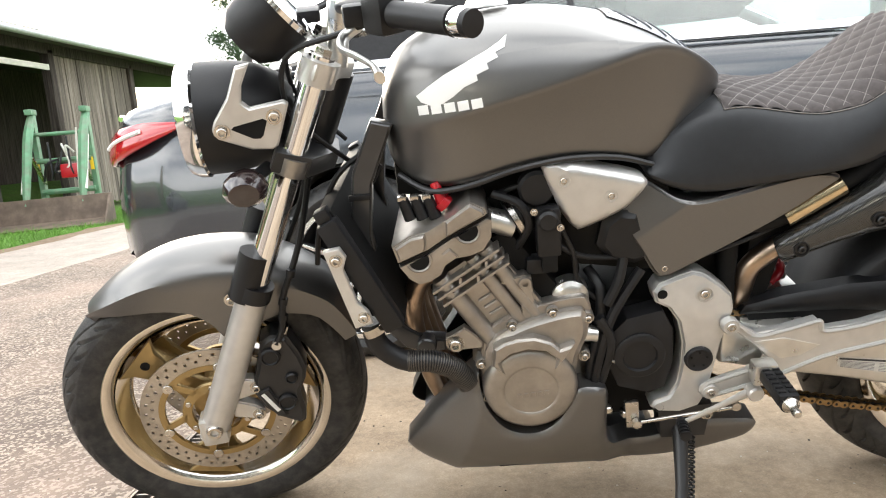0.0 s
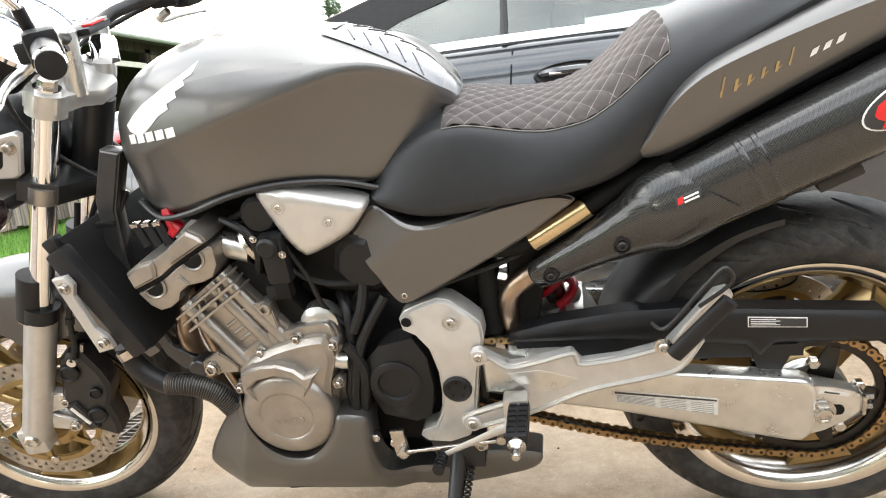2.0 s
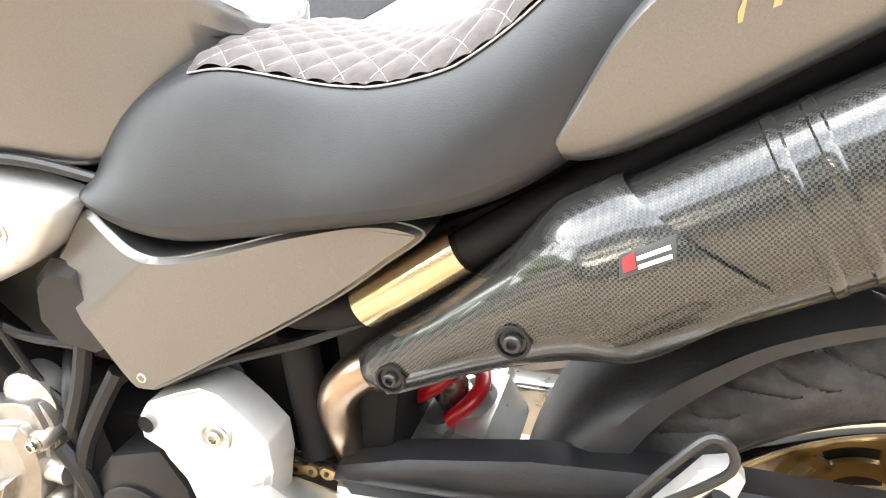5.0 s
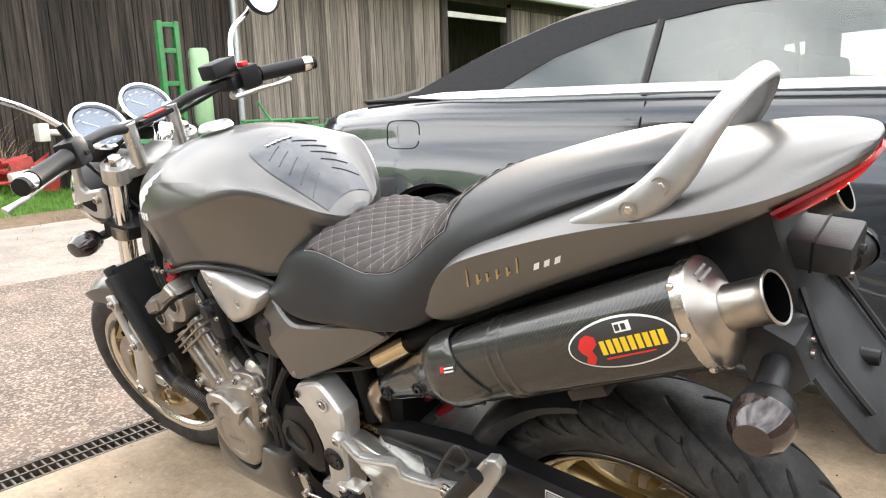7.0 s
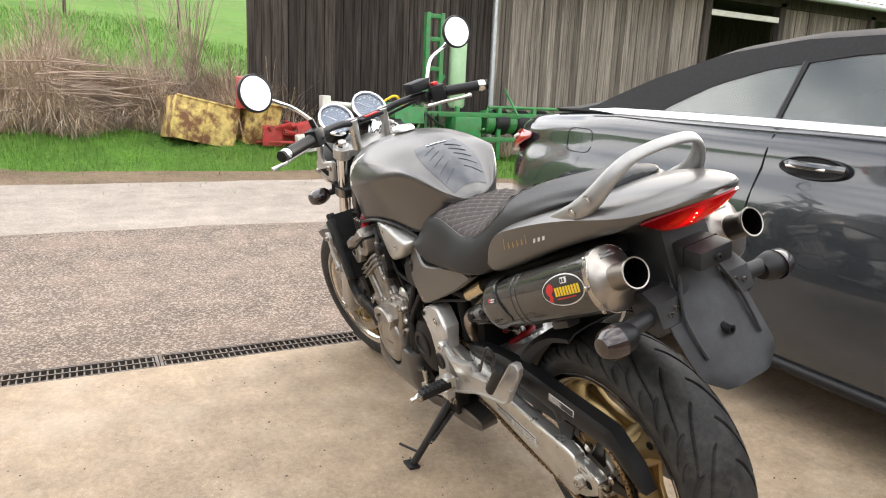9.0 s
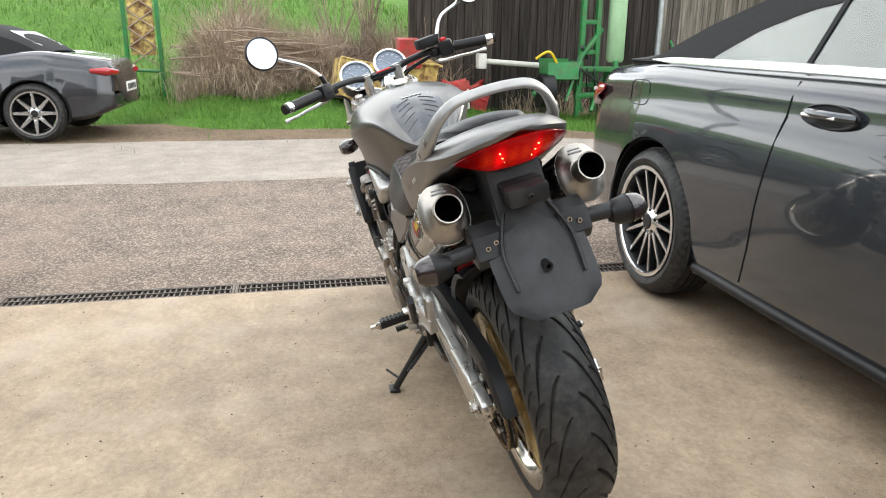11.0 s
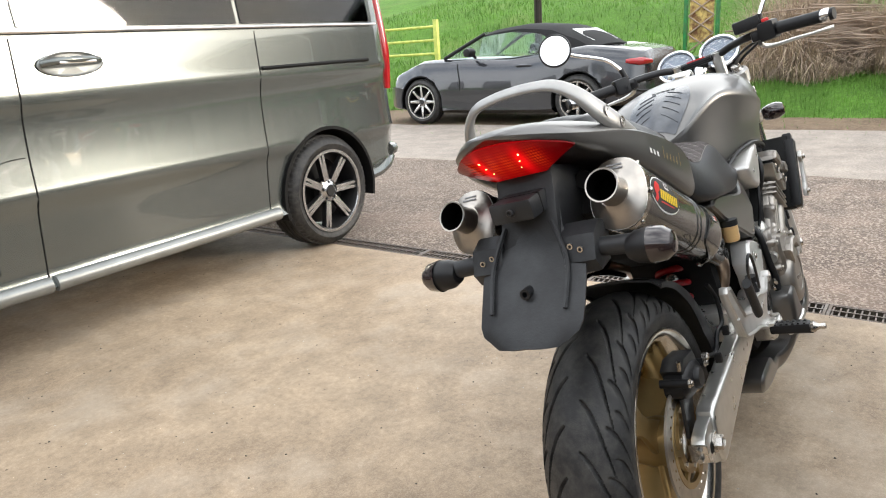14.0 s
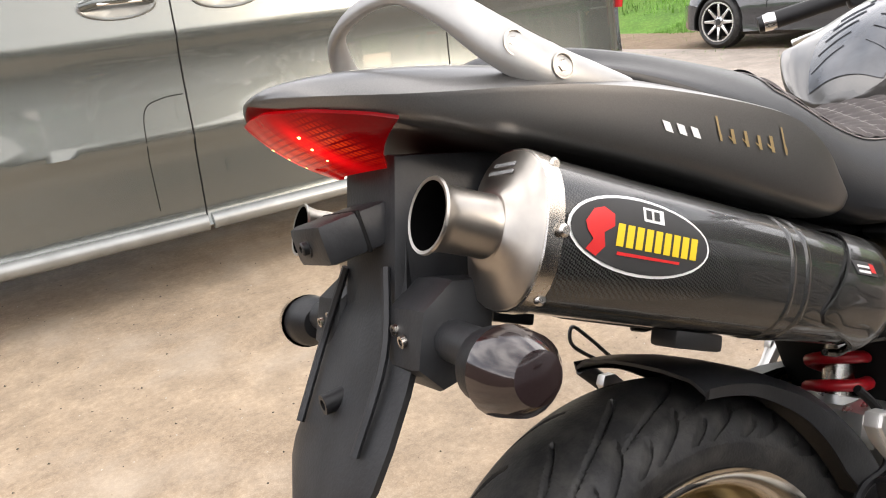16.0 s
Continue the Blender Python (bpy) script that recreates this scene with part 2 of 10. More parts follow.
def spline(pts, per=6, closed=False):
    """A smooth line through the points."""
    p = [Vector(q) for q in pts]
    n, out = len(p), []
    for i in range(n if closed else n - 1):
        a, b, c, d = [p[k % n] if closed else p[max(0, min(n - 1, k))] for k in (i - 1, i, i + 1, i + 2)]
        for s in range(per):
            t = s / per
            out.append(0.5 * ((2 * b) + (c - a) * t + (2 * a - 5 * b + 4 * c - d) * t * t + (3 * b - a - 3 * c + d) * t ** 3))
    if not closed:
        out.append(p[-1])
    return out


def tube(pts, radius, sides=10, per=6, closed=False, flat=1.0, raw=False):
    """A round bar along a smooth line; radius may be one number or one for each point given."""
    line = [Vector(q) for q in pts] if raw else spline(pts, per, closed)
    n = len(line)
    if isinstance(radius, (list, tuple)):
        rr = [radius[min(len(radius) - 1, int(i / max(1, n - 1) * (len(radius) - 1)))] * (1 - f) + radius[min(len(radius) - 1, int(i / max(1, n - 1) * (len(radius) - 1)) + 1)] * f
              for i in range(n) for f in [(i / max(1, n - 1) * (len(radius) - 1)) % 1]]
    else:
        rr = [radius] * n
    bm = bmesh.new()
    rings, up = [], None
    for i in range(n):
        d = (line[(i + 1) % n] - line[i - 1]) if closed else (line[min(n - 1, i + 1)] - line[max(0, i - 1)])
        d.normalize()
        if up is None:
            up = Vector((0, 1, 0)) if abs(d.y) < 0.9 else Vector((1, 0, 0))
        u = (up - d * up.dot(d)).normalized()
        v = d.cross(u)
        up = u
        rings.append([bm.verts.new(line[i] + (u * math.cos(k * math.tau / sides) * flat + v * math.sin(k * math.tau / sides)) * rr[i]) for k in range(sides)])
    m = n if closed else n - 1
    for i in range(m):
        a, b = rings[i], rings[(i + 1) % n]
        for k in range(sides):
            bm.faces.new((a[k], a[(k + 1) % sides], b[(k + 1) % sides], b[k]))
    if not closed:
        bm.faces.new(list(reversed(rings[0])))
        bm.faces.new(rings[-1])
    bmesh.ops.recalc_face_normals(bm, faces=bm.faces)
    return bm


def lathe(prof, sides=48, m=None, closed=False, a0=0.0, a1=math.tau):
    """A profile of (radius, along y) turned about the y axis."""
    bm = bmesh.new()
    full = a1 - a0 > math.tau - 1e-6
    cnt = sides if full else sides + 1
    rings = []
    for k in range(cnt):
        a = a0 + (a1 - a0) * k / sides
        rings.append([bm.verts.new((r * math.cos(a), y, r * math.sin(a))) for r, y in prof])
    n = len(prof)
    for k in range(sides if full else sides):
        a, b = rings[k], rings[(k + 1) % cnt]
        for i in range(n if closed else n - 1):
            j = (i + 1) % n
            bm.faces.new((a[i], a[j], b[j], b[i]))
    bmesh.ops.remove_doubles(bm, verts=bm.verts, dist=1e-6)
    bmesh.ops.recalc_face_normals(bm, faces=bm.faces)
    if m is not None:
        bmesh.ops.transform(bm, matrix=m, verts=bm.verts)
    return bm


def disc_y(x, y, z, r, h, bev=0.0, sides=24):
    """A short round piece whose axis lies along y."""
    b = min(bev, h / 2.5, r / 2) if bev else 0
    prof = [(0, -h / 2), (r - b, -h / 2), (r, -h / 2 + b), (r, h / 2 - b), (r - b, h / 2), (0, h / 2)]
    return lathe(prof, sides, Matrix.Translation((x, y, z)))


def bolt(name, x, y, z, r, parent, side=-1, mat=None, m=None):
    """A socket-head bolt that faces the side given."""
    h = r * 0.9
    prof = [(0, h * 0.35), (r * 0.5, h * 0.35), (r * 0.55, h), (r * 0.85, h), (r, h * 0.8), (r, 0), (r * 1.5, 0), (r * 1.5, -h * 0.3), (0, -h * 0.3)]
    bm = lathe([(a, b * side) for a, b in prof], 14, Matrix.Translation((x, y, z)))
    return part(name, bm, mat or M_STEEL, parent, m=m)


def loft(sections, closed=True, caps=True):
    """Skins rings of points, each with the same count."""
    bm = bmesh.new()
    rings = [[bm.verts.new(p) for p in s] for s in sections]
    n = len(rings[0])
    for a, b in zip(rings, rings[1:]):
        for k in range(n if closed else n - 1):
            j = (k + 1) % n
            bm.faces.new((a[k], a[j], b[j], b[k]))
    if caps and closed:
        bm.faces.new(list(reversed(rings[0])))
        bm.faces.new(rings[-1])
    bmesh.ops.recalc_face_normals(bm, faces=bm.faces)
    bm.verts.index_update()
    return bm


def sub(ob, level=2):
    s = ob.modifiers.new("smooth", "SUBSURF")
    s.levels = s.render_levels = level
    ob.data.polygons.foreach_set("use_smooth", [True] * len(ob.data.polygons))
    return ob


def rod(p, q, r, sides=12):
    return tube([p, q], r, sides, raw=True)


def pillow(pts, side, y_out, thick, bulge=0.006, edge=0.012, grid=0.008, extra=None, smooth_line=0):
    """A moulded panel: an outline in x and z whose outer face swells from a rounded rim; extra(x, z) shapes it further."""
    if smooth_line:
        pts = [(p.x, p.z) for p in spline([(x, 0, z) for x, z in pts], smooth_line, True)]
    n = len(pts)
    arr = np.array(pts)
    seg_b = np.roll(arr, -1, 0)

    def rim(x, z):
        d = seg_b - arr
        t = np.clip(((x - arr[:, 0]) * d[:, 0] + (z - arr[:, 1]) * d[:, 1]) / np.maximum(1e-12, (d ** 2).sum(1)), 0, 1)
        return float(np.sqrt(((arr + d * t[:, None] - (x, z)) ** 2).sum(1).min()))

    def inside(x, z):
        a, b = arr, seg_b
        hit = ((a[:, 1] > z) != (b[:, 1] > z)) & (x < (b[:, 0] - a[:, 0]) * (z - a[:, 1]) / np.where(b[:, 1] == a[:, 1], 1e-9, b[:, 1] - a[:, 1]) + a[:, 0])
        return hit.sum() % 2 == 1

    inner = []
    lo, hi = arr.min(0), arr.max(0)
    row = 0
    z = lo[1]
    while z < hi[1]:
        x = lo[0] + (grid / 2 if row % 2 else 0)
        while x < hi[0]:
            if inside(x, z) and rim(x, z) > grid * 0.45:
                inner.append((x, z))
            x += grid
        z += grid * 0.866
        row += 1
    co, _, faces, _, _, _ = delaunay_2d_cdt([Vector(p) for p in pts] + [Vector(p) for p in inner], [(i, (i + 1) % n) for i in range(n)], [], 1, 1e-6)
    bm = bmesh.new()
    vs = []
    for k, p in enumerate(co):
        d = rim(p.x, p.y)
        lift = bulge * (1 - math.exp(-d / edge)) + (extra(p.x, p.y) if extra else 0)
        vs.append(bm.verts.new((p.x, side * (y_out - bulge + lift), p.y)))
    for f in faces:
        bm.faces.new([vs[i] for i in f])
    rimmed = [e for e in bm.edges if e.is_boundary]
    r = bmesh.ops.extrude_edge_only(bm, edges=rimmed)
    new_v = [g for g in r["geom"] if isinstance(g, bmesh.types.BMVert)]
    for v in new_v:
        v.co.y -= side * thick
    bmesh.ops.recalc_face_normals(bm, faces=bm.faces)
    bm.faces.ensure_lookup_table()
    if (bm.faces[0].normal.y > 0) != (side > 0):
        bmesh.ops.reverse_faces(bm, faces=bm.faces)
    return bm


def fn(xs, ys):
    """A smooth function through the points given."""
    def f(x):
        return float(np.interp(x, xs, ys))
    return f

# ---- the setting ----
def ground_mat(name, base, spots, dark, spot_scale, fine, rough, bump, stain_scale=0.6, tint=None, pits=0.0):
    """Ground with grit, speckles and large stains."""
    m = bpy.data.materials.new(name)
    m.use_nodes = True
    n, l = m.node_tree.nodes, m.node_tree.links
    p = n["Principled BSDF"]
    p.inputs["Roughness"].default_value, p.inputs["Specular IOR Level"].default_value = rough, 0.2
    co = n.new("ShaderNodeTexCoord")

    def tex(scale, detail, lo, hi, c0, c1):
        t = n.new("ShaderNodeTexNoise")
        t.inputs["Scale"].default_value, t.inputs["Detail"].default_value, t.inputs["Roughness"].default_value = scale, detail, 0.62
        l.new(co.outputs["Object"], t.inputs["Vector"])
        r = n.new("ShaderNodeValToRGB")
        r.color_ramp.elements[0].position, r.color_ramp.elements[1].position = lo, hi
        r.color_ramp.elements[0].color, r.color_ramp.elements[1].color = (*c0, 1), (*c1, 1)
        l.new(t.outputs["Fac"], r.inputs["Fac"])
        return t, r

    def mix(a, b, f, kind="MIX"):
        x = n.new("ShaderNodeMix")
        x.data_type, x.blend_type = "RGBA", kind
        l.new(a, x.inputs["A"])
        l.new(b, x.inputs["B"])
        if isinstance(f, float):
            x.inputs["Factor"].default_value = f
        else:
            l.new(f, x.inputs["Factor"])
        return x.outputs["Result"]

    _, big = tex(stain_scale, 8, 0.35, 0.68, base, dark)
    v = n.new("ShaderNodeTexVoronoi")
    v.inputs["Scale"].default_value = spot_scale
    l.new(co.outputs["Object"], v.inputs["Vector"])
    sp = n.new("ShaderNodeValToRGB")
    sp.color_ramp.elements[0].position, sp.color_ramp.elements[1].position = 0.60, 0.72
    sep = n.new("ShaderNodeSeparateColor")
    l.new(v.outputs["Color"], sep.inputs["Color"])
    l.new(sep.outputs["Red"], sp.inputs["Fac"])
    spotc = n.new("ShaderNodeRGB")
    spotc.outputs[0].default_value = (*spots, 1)
    sc = n.new("ShaderNodeMath")
    sc.operation = "MULTIPLY"
    sc.inputs[1].default_value = fine
    l.new(sp.outputs["Color"], sc.inputs[0])
    c = mix(big.outputs["Color"], spotc.outputs[0], sc.outputs[0])
    _, mid = tex(stain_scale * 9, 6, 0.3, 0.7, (0.78, 0.78, 0.78), (1.15, 1.13, 1.1))
    c = mix(c, mid.outputs["Color"], 1.0, "MULTIPLY")
    _, small = tex(48, 7, 0.28, 0.62, (0.80, 0.79, 0.78), (1.08, 1.07, 1.06))
    c = mix(c, small.outputs["Color"], 1.0, "MULTIPLY")
    _, fleck = tex(130, 3, 0.66, 0.72, (1, 1, 1), (0.5, 0.48, 0.46))
    c = mix(c, fleck.outputs["Color"], 1.0, "MULTIPLY")
    if pits:
        _, pit = tex(26, 4, 0.70, 0.725, (1, 1, 1), (0.45, 0.42, 0.40))
        c = mix(c, pit.outputs["Color"], pits, "MULTIPLY")
        _, crumb = tex(60, 2, 0.735, 0.75, (1, 1, 1), (1.5, 1.5, 1.5))
        c = mix(c, crumb.outputs["Color"], 1.0, "MULTIPLY")
        _, smear = tex(3.2, 9, 0.46, 0.66, (1.02, 1.02, 1.02), (0.91, 0.905, 0.90))
        c = mix(c, smear.outputs["Color"], 1.0, "MULTIPLY")
    if tint:
        _, tt = tex(stain_scale * 2.3, 5, 0.5, 0.72, (0, 0, 0), (0.6, 0.6, 0.6))
        tc = n.new("ShaderNodeRGB")
        tc.outputs[0].default_value = (*tint, 1)
        c = mix(c, tc.outputs[0], tt.outputs["Color"])
    l.new(c, p.inputs["Base Color"])
    ft = n.new("ShaderNodeTexNoise")
    ft.inputs["Scale"].default_value, ft.inputs["Detail"].default_value = spot_scale * 0.8, 5
    l.new(co.outputs["Object"], ft.inputs["Vector"])
    b = n.new("ShaderNodeBump")
    b.inputs["Strength"].default_value, b.inputs["Distance"].default_value = bump, 0.008
    l.new(ft.outputs["Fac"], b.inputs["Height"])
    l.new(b.outputs["Normal"], p.inputs["Normal"])
    return m


M_CONCRETE = ground_mat("beige_concrete", (0.405, 0.318, 0.228), (0.48, 0.39, 0.295), (0.285, 0.215, 0.150), 300, 0.35, 0.58, 0.16, 0.9, (0.44, 0.375, 0.30), 0.6)
M_APRON = ground_mat("coarse_old_asphalt", (0.180, 0.143, 0.120), (0.38, 0.325, 0.275), (0.115, 0.089, 0.074), 110, 0.75, 0.85, 0.8, 0.5, (0.30, 0.225, 0.18))
M_ROAD = ground_mat("pale_worn_asphalt", (0.34, 0.30, 0.265), (0.43, 0.39, 0.35), (0.27, 0.235, 0.205), 110, 0.5, 0.85, 0.35, 0.4)
M_DIRT = ground_mat("brown_verge_soil", (0.20, 0.145, 0.10), (0.28, 0.22, 0.16), (0.12, 0.085, 0.055), 60, 0.5, 0.95, 0.8, 1.2)
M_TURF = ground_mat("meadow_turf", (0.085, 0.19, 0.025), (0.12, 0.26, 0.04), (0.06, 0.13, 0.02), 30, 0.5, 0.95, 0.9, 0.25, (0.15, 0.20, 0.05))
M_GRATE = shader("galvanised_grate_steel", (0.16, 0.14, 0.125), 0.55, 0.7, 0.3, 25, dark=(0.12, 0.07, 0.04), dscale=12, damount=0.6)


def sheet(name, pts, z, mat, label, category="", thick=0.0):
    bm = bmesh.new()
    vs = [bm.verts.new((x, y, z)) for x, y in pts]
    f = bm.faces.new(vs)
    if thick:
        r = bmesh.ops.extrude_face_region(bm, geom=[f])
        bmesh.ops.translate(bm, vec=(0, 0, -thick), verts=[v for v in r["geom"] if isinstance(v, bmesh.types.BMVert)])
    bmesh.ops.recalc_face_normals(bm, faces=bm.faces)
    ob = link_mesh(name, bm, mat, False)
    return tagged(ob, label, category or name, kind="structure")


def hill(x, y):
    """Height of the ground: a low grass bank behind the verge, then the meadow's slope."""
    d = max(0.0, -x - 11.0)
    base = -0.06 + 0.19 * d * min(1, d / 6) - (0.0006 * d * d if d < 120 else 8.64 + 0.05 * (d - 120))
    side = min(1.0, max(0.0, (3.2 - y) / 2.0))
    start = 8.35 + min(1.0, max(0.0, (-1.9 - y) / 0.6))
    bank = max(0.0, min(-x - start, 3.2))
    return base + 0.20 * bank * min(1.0, bank / 0.5) * side * side * (3 - 2 * side) - 0.08 * min(1.0, max(0.0, (y - 6.0) / 3.0)) * (1.0 if x < -5 else 0.0)


def terrain():
    """One sheet of ground: level round the yard, a meadow hill behind it."""
    xs = np.concatenate([np.linspace(-260, -40, 23), np.linspace(-38, -16, 23), np.linspace(-15, -7, 41), np.linspace(-6, 20, 10), np.linspace(30, 260, 9)])
    ys = np.concatenate([np.linspace(-260, -40, 20), np.linspace(-36, -12, 13), np.linspace(-11, 8, 39), np.linspace(10, 40, 16), np.linspace(48, 260, 18)])
    bm = bmesh.new()
    grid = []
    for x in xs:
        row = []
        for y in ys:
            d = max(0.0, -x - 11.0)
            z = hill(x, y)
            z += 0.10 * noise.noise((x * 0.35, y * 0.35, 0)) * min(1, d / 4)
            row.append(bm.verts.new((x, y, z)))
        grid.append(row)
    for a, b in zip(grid, grid[1:]):
        for k in range(len(ys) - 1):
            bm.faces.new((a[k], b[k], b[k + 1], a[k + 1]))
    bmesh.ops.recalc_face_normals(bm, faces=bm.faces)
    if bm.faces[0].normal.z < 0:
        bmesh.ops.reverse_faces(bm, faces=bm.faces)
    return tagged(link_mesh("ground", bm, M_TURF), "green spring meadow rising to a hill behind the yard", "ground", kind="structure")


terrain()


def wavy(x0, y0, y1, amp, step=0.35, seed=0):
    out, y = [], y0
    while y < y1:
        out.append((x0 + amp * noise.noise((y * 0.5, seed, 0)) + amp * 0.5 * noise.noise((y * 2.1, seed, 3)), y))
        y += step
    return out + [(x0, y1)]


Y0, Y1 = -30.0, 40.0
floor = sheet("floor", [(-1.668, -9), (9, -9), (9, 9), (-1.668, 9)], 0.0, M_CONCRETE, "stained beige concrete floor of the open garage bay", "floor", 0.2)
e1, e2, e3 = wavy(-4.52, Y0, Y1, 0.10, 0.3, 1), wavy(-7.15, Y0, Y1, 0.2, 0.3, 2), wavy(-8.25, Y0, Y1, 0.28, 0.3, 5)
narrow = [min(1.0, max(0.0, (y - 2.2) / 2.6)) for x, y in e2]
e2 = [(x + 1.05 * k, y) for (x, y), k in zip(e2, narrow)]
e3 = [(x + 1.75 * k, y) for (x, y), k in zip(e3, narrow)]
sheet("pavement", [(-1.80, Y0), (-1.80, Y1)] + e1[::-1], -0.012, M_APRON, "coarse weathered asphalt apron with exposed pale stones", "pavement", 0.04)
sheet("road", [(x + 0.15, y) for x, y in e1] + e2[::-1], -0.017, M_ROAD, "pale worn farm road of smooth old asphalt", "road", 0.03)
e3 = [(x if y > -1.6 else x - 0.95 * min(1.0, (-1.6 - y) / 0.8), y) for x, y in e3]
sheet("verge", [(x + 0.2, y) for x, y in e2] + e3[::-1], -0.025, M_DIRT, "bare brown soil along the road edge", "verge", 0.02)


# Unseen wall, added to cut sky light and reflections from behind the bay.
M_ADDEDWALL = shader("added_wall_brown", (0.11, 0.085, 0.065), 0.8, 0, 0.35, 4, 0.4, 40, dark=(0.05, 0.04, 0.032), dscale=2, damount=0.8)
back_wall = box(0, 0, 1.6, 0.3, 26, 3.2, 0.01)
tagged(link_mesh("wall_rear", back_wall, M_ADDEDWALL), "plain brown wall added out of view to block light from the rear", "wall", kind="structure").location = (6.6, 0, 0)


def drain_channel():
    """A slotted steel drain along the floor's edge, in one-metre lengths."""
    ch = thing("drain_channel", "rusty galvanised steel drain grating set along the floor edge", "drain", pose(-1.735, 0, 0), kind="structure")
    part("trough", box(0, 0, -0.09, 0.135, 18, 0.06), M_DEEP, ch)
    unit = bmesh.new()
    for sx in (-0.058, -0.002, 0.054):
        add(unit, box(sx, 0, -0.012, 0.008, 0.985, 0.02))
    for k in range(40):
        add(unit, box(0, -0.48 + k * 0.0246, -0.013, 0.12, 0.006, 0.016))
    for s in (-0.4925, 0.4925):
        add(unit, box(0, s, -0.011, 0.13, 0.012, 0.02))
    first = part("grating", unit, M_GRATE, ch, smooth=False)
    first.location = (0, -8.37, 0)
    for i in range(1, 18):
        g = new("grating", first.data)
        g.parent, g.location = ch, (0, -8.37 + i, 0)
    for s in (-0.0665, 0.0665):
        part("rim", box(s, 0, -0.012, 0.006, 18, 0.022), M_GRATE, ch)
    return ch


drain_channel()

def plank_mat(name, pale, dark):
    """Weathered boards: long grain, dark streaks, each board with a tone of its own."""
    m = bpy.data.materials.new(name)
    m.use_nodes = True
    n, l = m.node_tree.nodes, m.node_tree.links
    p = n["Principled BSDF"]
    p.inputs["Roughness"].default_value, p.inputs["Specular IOR Level"].default_value = 0.85, 0.2
    co, mp, info = n.new("ShaderNodeTexCoord"), n.new("ShaderNodeMapping"), n.new("ShaderNodeObjectInfo")
    mp.inputs["Scale"].default_value = (30, 30, 1.1)
    l.new(co.outputs["Object"], mp.inputs["Vector"])
    shift = n.new("ShaderNodeVectorMath")
    shift.operation = "ADD"
    l.new(mp.outputs["Vector"], shift.inputs[0])
    far = n.new("ShaderNodeMath")
    far.operation, far.inputs[1].default_value = "MULTIPLY", 40.0
    l.new(info.outputs["Random"], far.inputs[0])
    l.new(far.outputs[0], shift.inputs[1])
    t = n.new("ShaderNodeTexNoise")
    t.inputs["Scale"].default_value, t.inputs["Detail"].default_value, t.inputs["Roughness"].default_value = 1.0, 7.0, 0.65
    l.new(shift.outputs[0], t.inputs["Vector"])
    r = n.new("ShaderNodeValToRGB")
    r.color_ramp.elements[0].position, r.color_ramp.elements[1].position = 0.34, 0.66
    r.color_ramp.elements[0].color, r.color_ramp.elements[1].color = (*dark, 1), (*pale, 1)
    l.new(t.outputs["Fac"], r.inputs["Fac"])
    tone = n.new("ShaderNodeMapRange")
    tone.inputs["To Min"].default_value, tone.inputs["To Max"].default_value = 0.62, 1.45
    l.new(info.outputs["Random"], tone.inputs["Value"])
    x = n.new("ShaderNodeMix")
    x.data_type, x.blend_type = "RGBA", "MULTIPLY"
    x.inputs["Factor"].default_value = 1.0
    l.new(r.outputs["Color"], x.inputs["A"])
    l.new(tone.outputs["Result"], x.inputs["B"])
    l.new(x.outputs["Result"], p.inputs["Base Color"])
    bp = n.new("ShaderNodeBump")
    bp.inputs["Strength"].default_value, bp.inputs["Distance"].default_value = 0.5, 0.004
    l.new(t.outputs["Fac"], bp.inputs["Height"])
    l.new(bp.outputs["Normal"], p.inputs["Normal"])
    return m


M_PLANK = plank_mat("weathered_grey_plank", (0.085, 0.070, 0.060), (0.016, 0.013, 0.011))
M_PLANKB = plank_mat("pale_brown_plank", (0.26, 0.225, 0.19), (0.085, 0.070, 0.058))
M_ROOFT = shader("dark_roof_sheet", (0.06, 0.05, 0.045), 0.8, 0, 0.3, 8)
M_ZINC = shader("zinc_pipe", (0.45, 0.47, 0.48), 0.45, 0.6, 0.15, 12)
M_GREEN = shader("green_machine_paint", (0.02, 0.20, 0.05), 0.42, 0, 0.2, 10, dark=(0.10, 0.08, 0.05), dscale=8, damount=0.5)
M_PALEG = shader("pale_green_tank", (0.30, 0.46, 0.27), 0.5, 0, 0.1, 6)
M_RUSTY = shader("rusty_yellow_paint", (0.62, 0.46, 0.15), 0.7, 0, 0.25, 9, 0.3, 60, dark=(0.17, 0.075, 0.03), dscale=6, damount=1.6)
M_OLDRED = shader("faded_red_paint", (0.42, 0.03, 0.03), 0.6, 0, 0.25, 10, dark=(0.2, 0.09, 0.05), dscale=7, damount=0.7)
M_OLDWHITE = shader("chalky_white_plastic", (0.68, 0.66, 0.60), 0.6, 0, 0.1, 8)
M_TWIG = shader("dry_brown_twigs", (0.33, 0.25, 0.19), 0.9, 0, 0.4, 3)
M_RUST = shader("brown_rusted_steel", (0.13, 0.095, 0.07), 0.8, 0, 0.3, 6, dark=(0.07, 0.05, 0.04), dscale=5, damount=0.7)
M_OLDGREEN = shader("faded_green_paint", (0.10, 0.24, 0.13), 0.55, 0, 0.2, 8, dark=(0.16, 0.15, 0.12), dscale=6, damount=0.6)
M_REED = shader("dry_straw_stalks", (0.54, 0.42, 0.29), 0.9, 0, 0.4, 3)
M_BLADE = shader("fresh_grass_blades", (0.10, 0.22, 0.025), 0.7, 0, 0.35, 1.3)
M_LEAF = shader("dark_conifer_needles", (0.03, 0.06, 0.02), 0.8, 0, 0.4, 3)


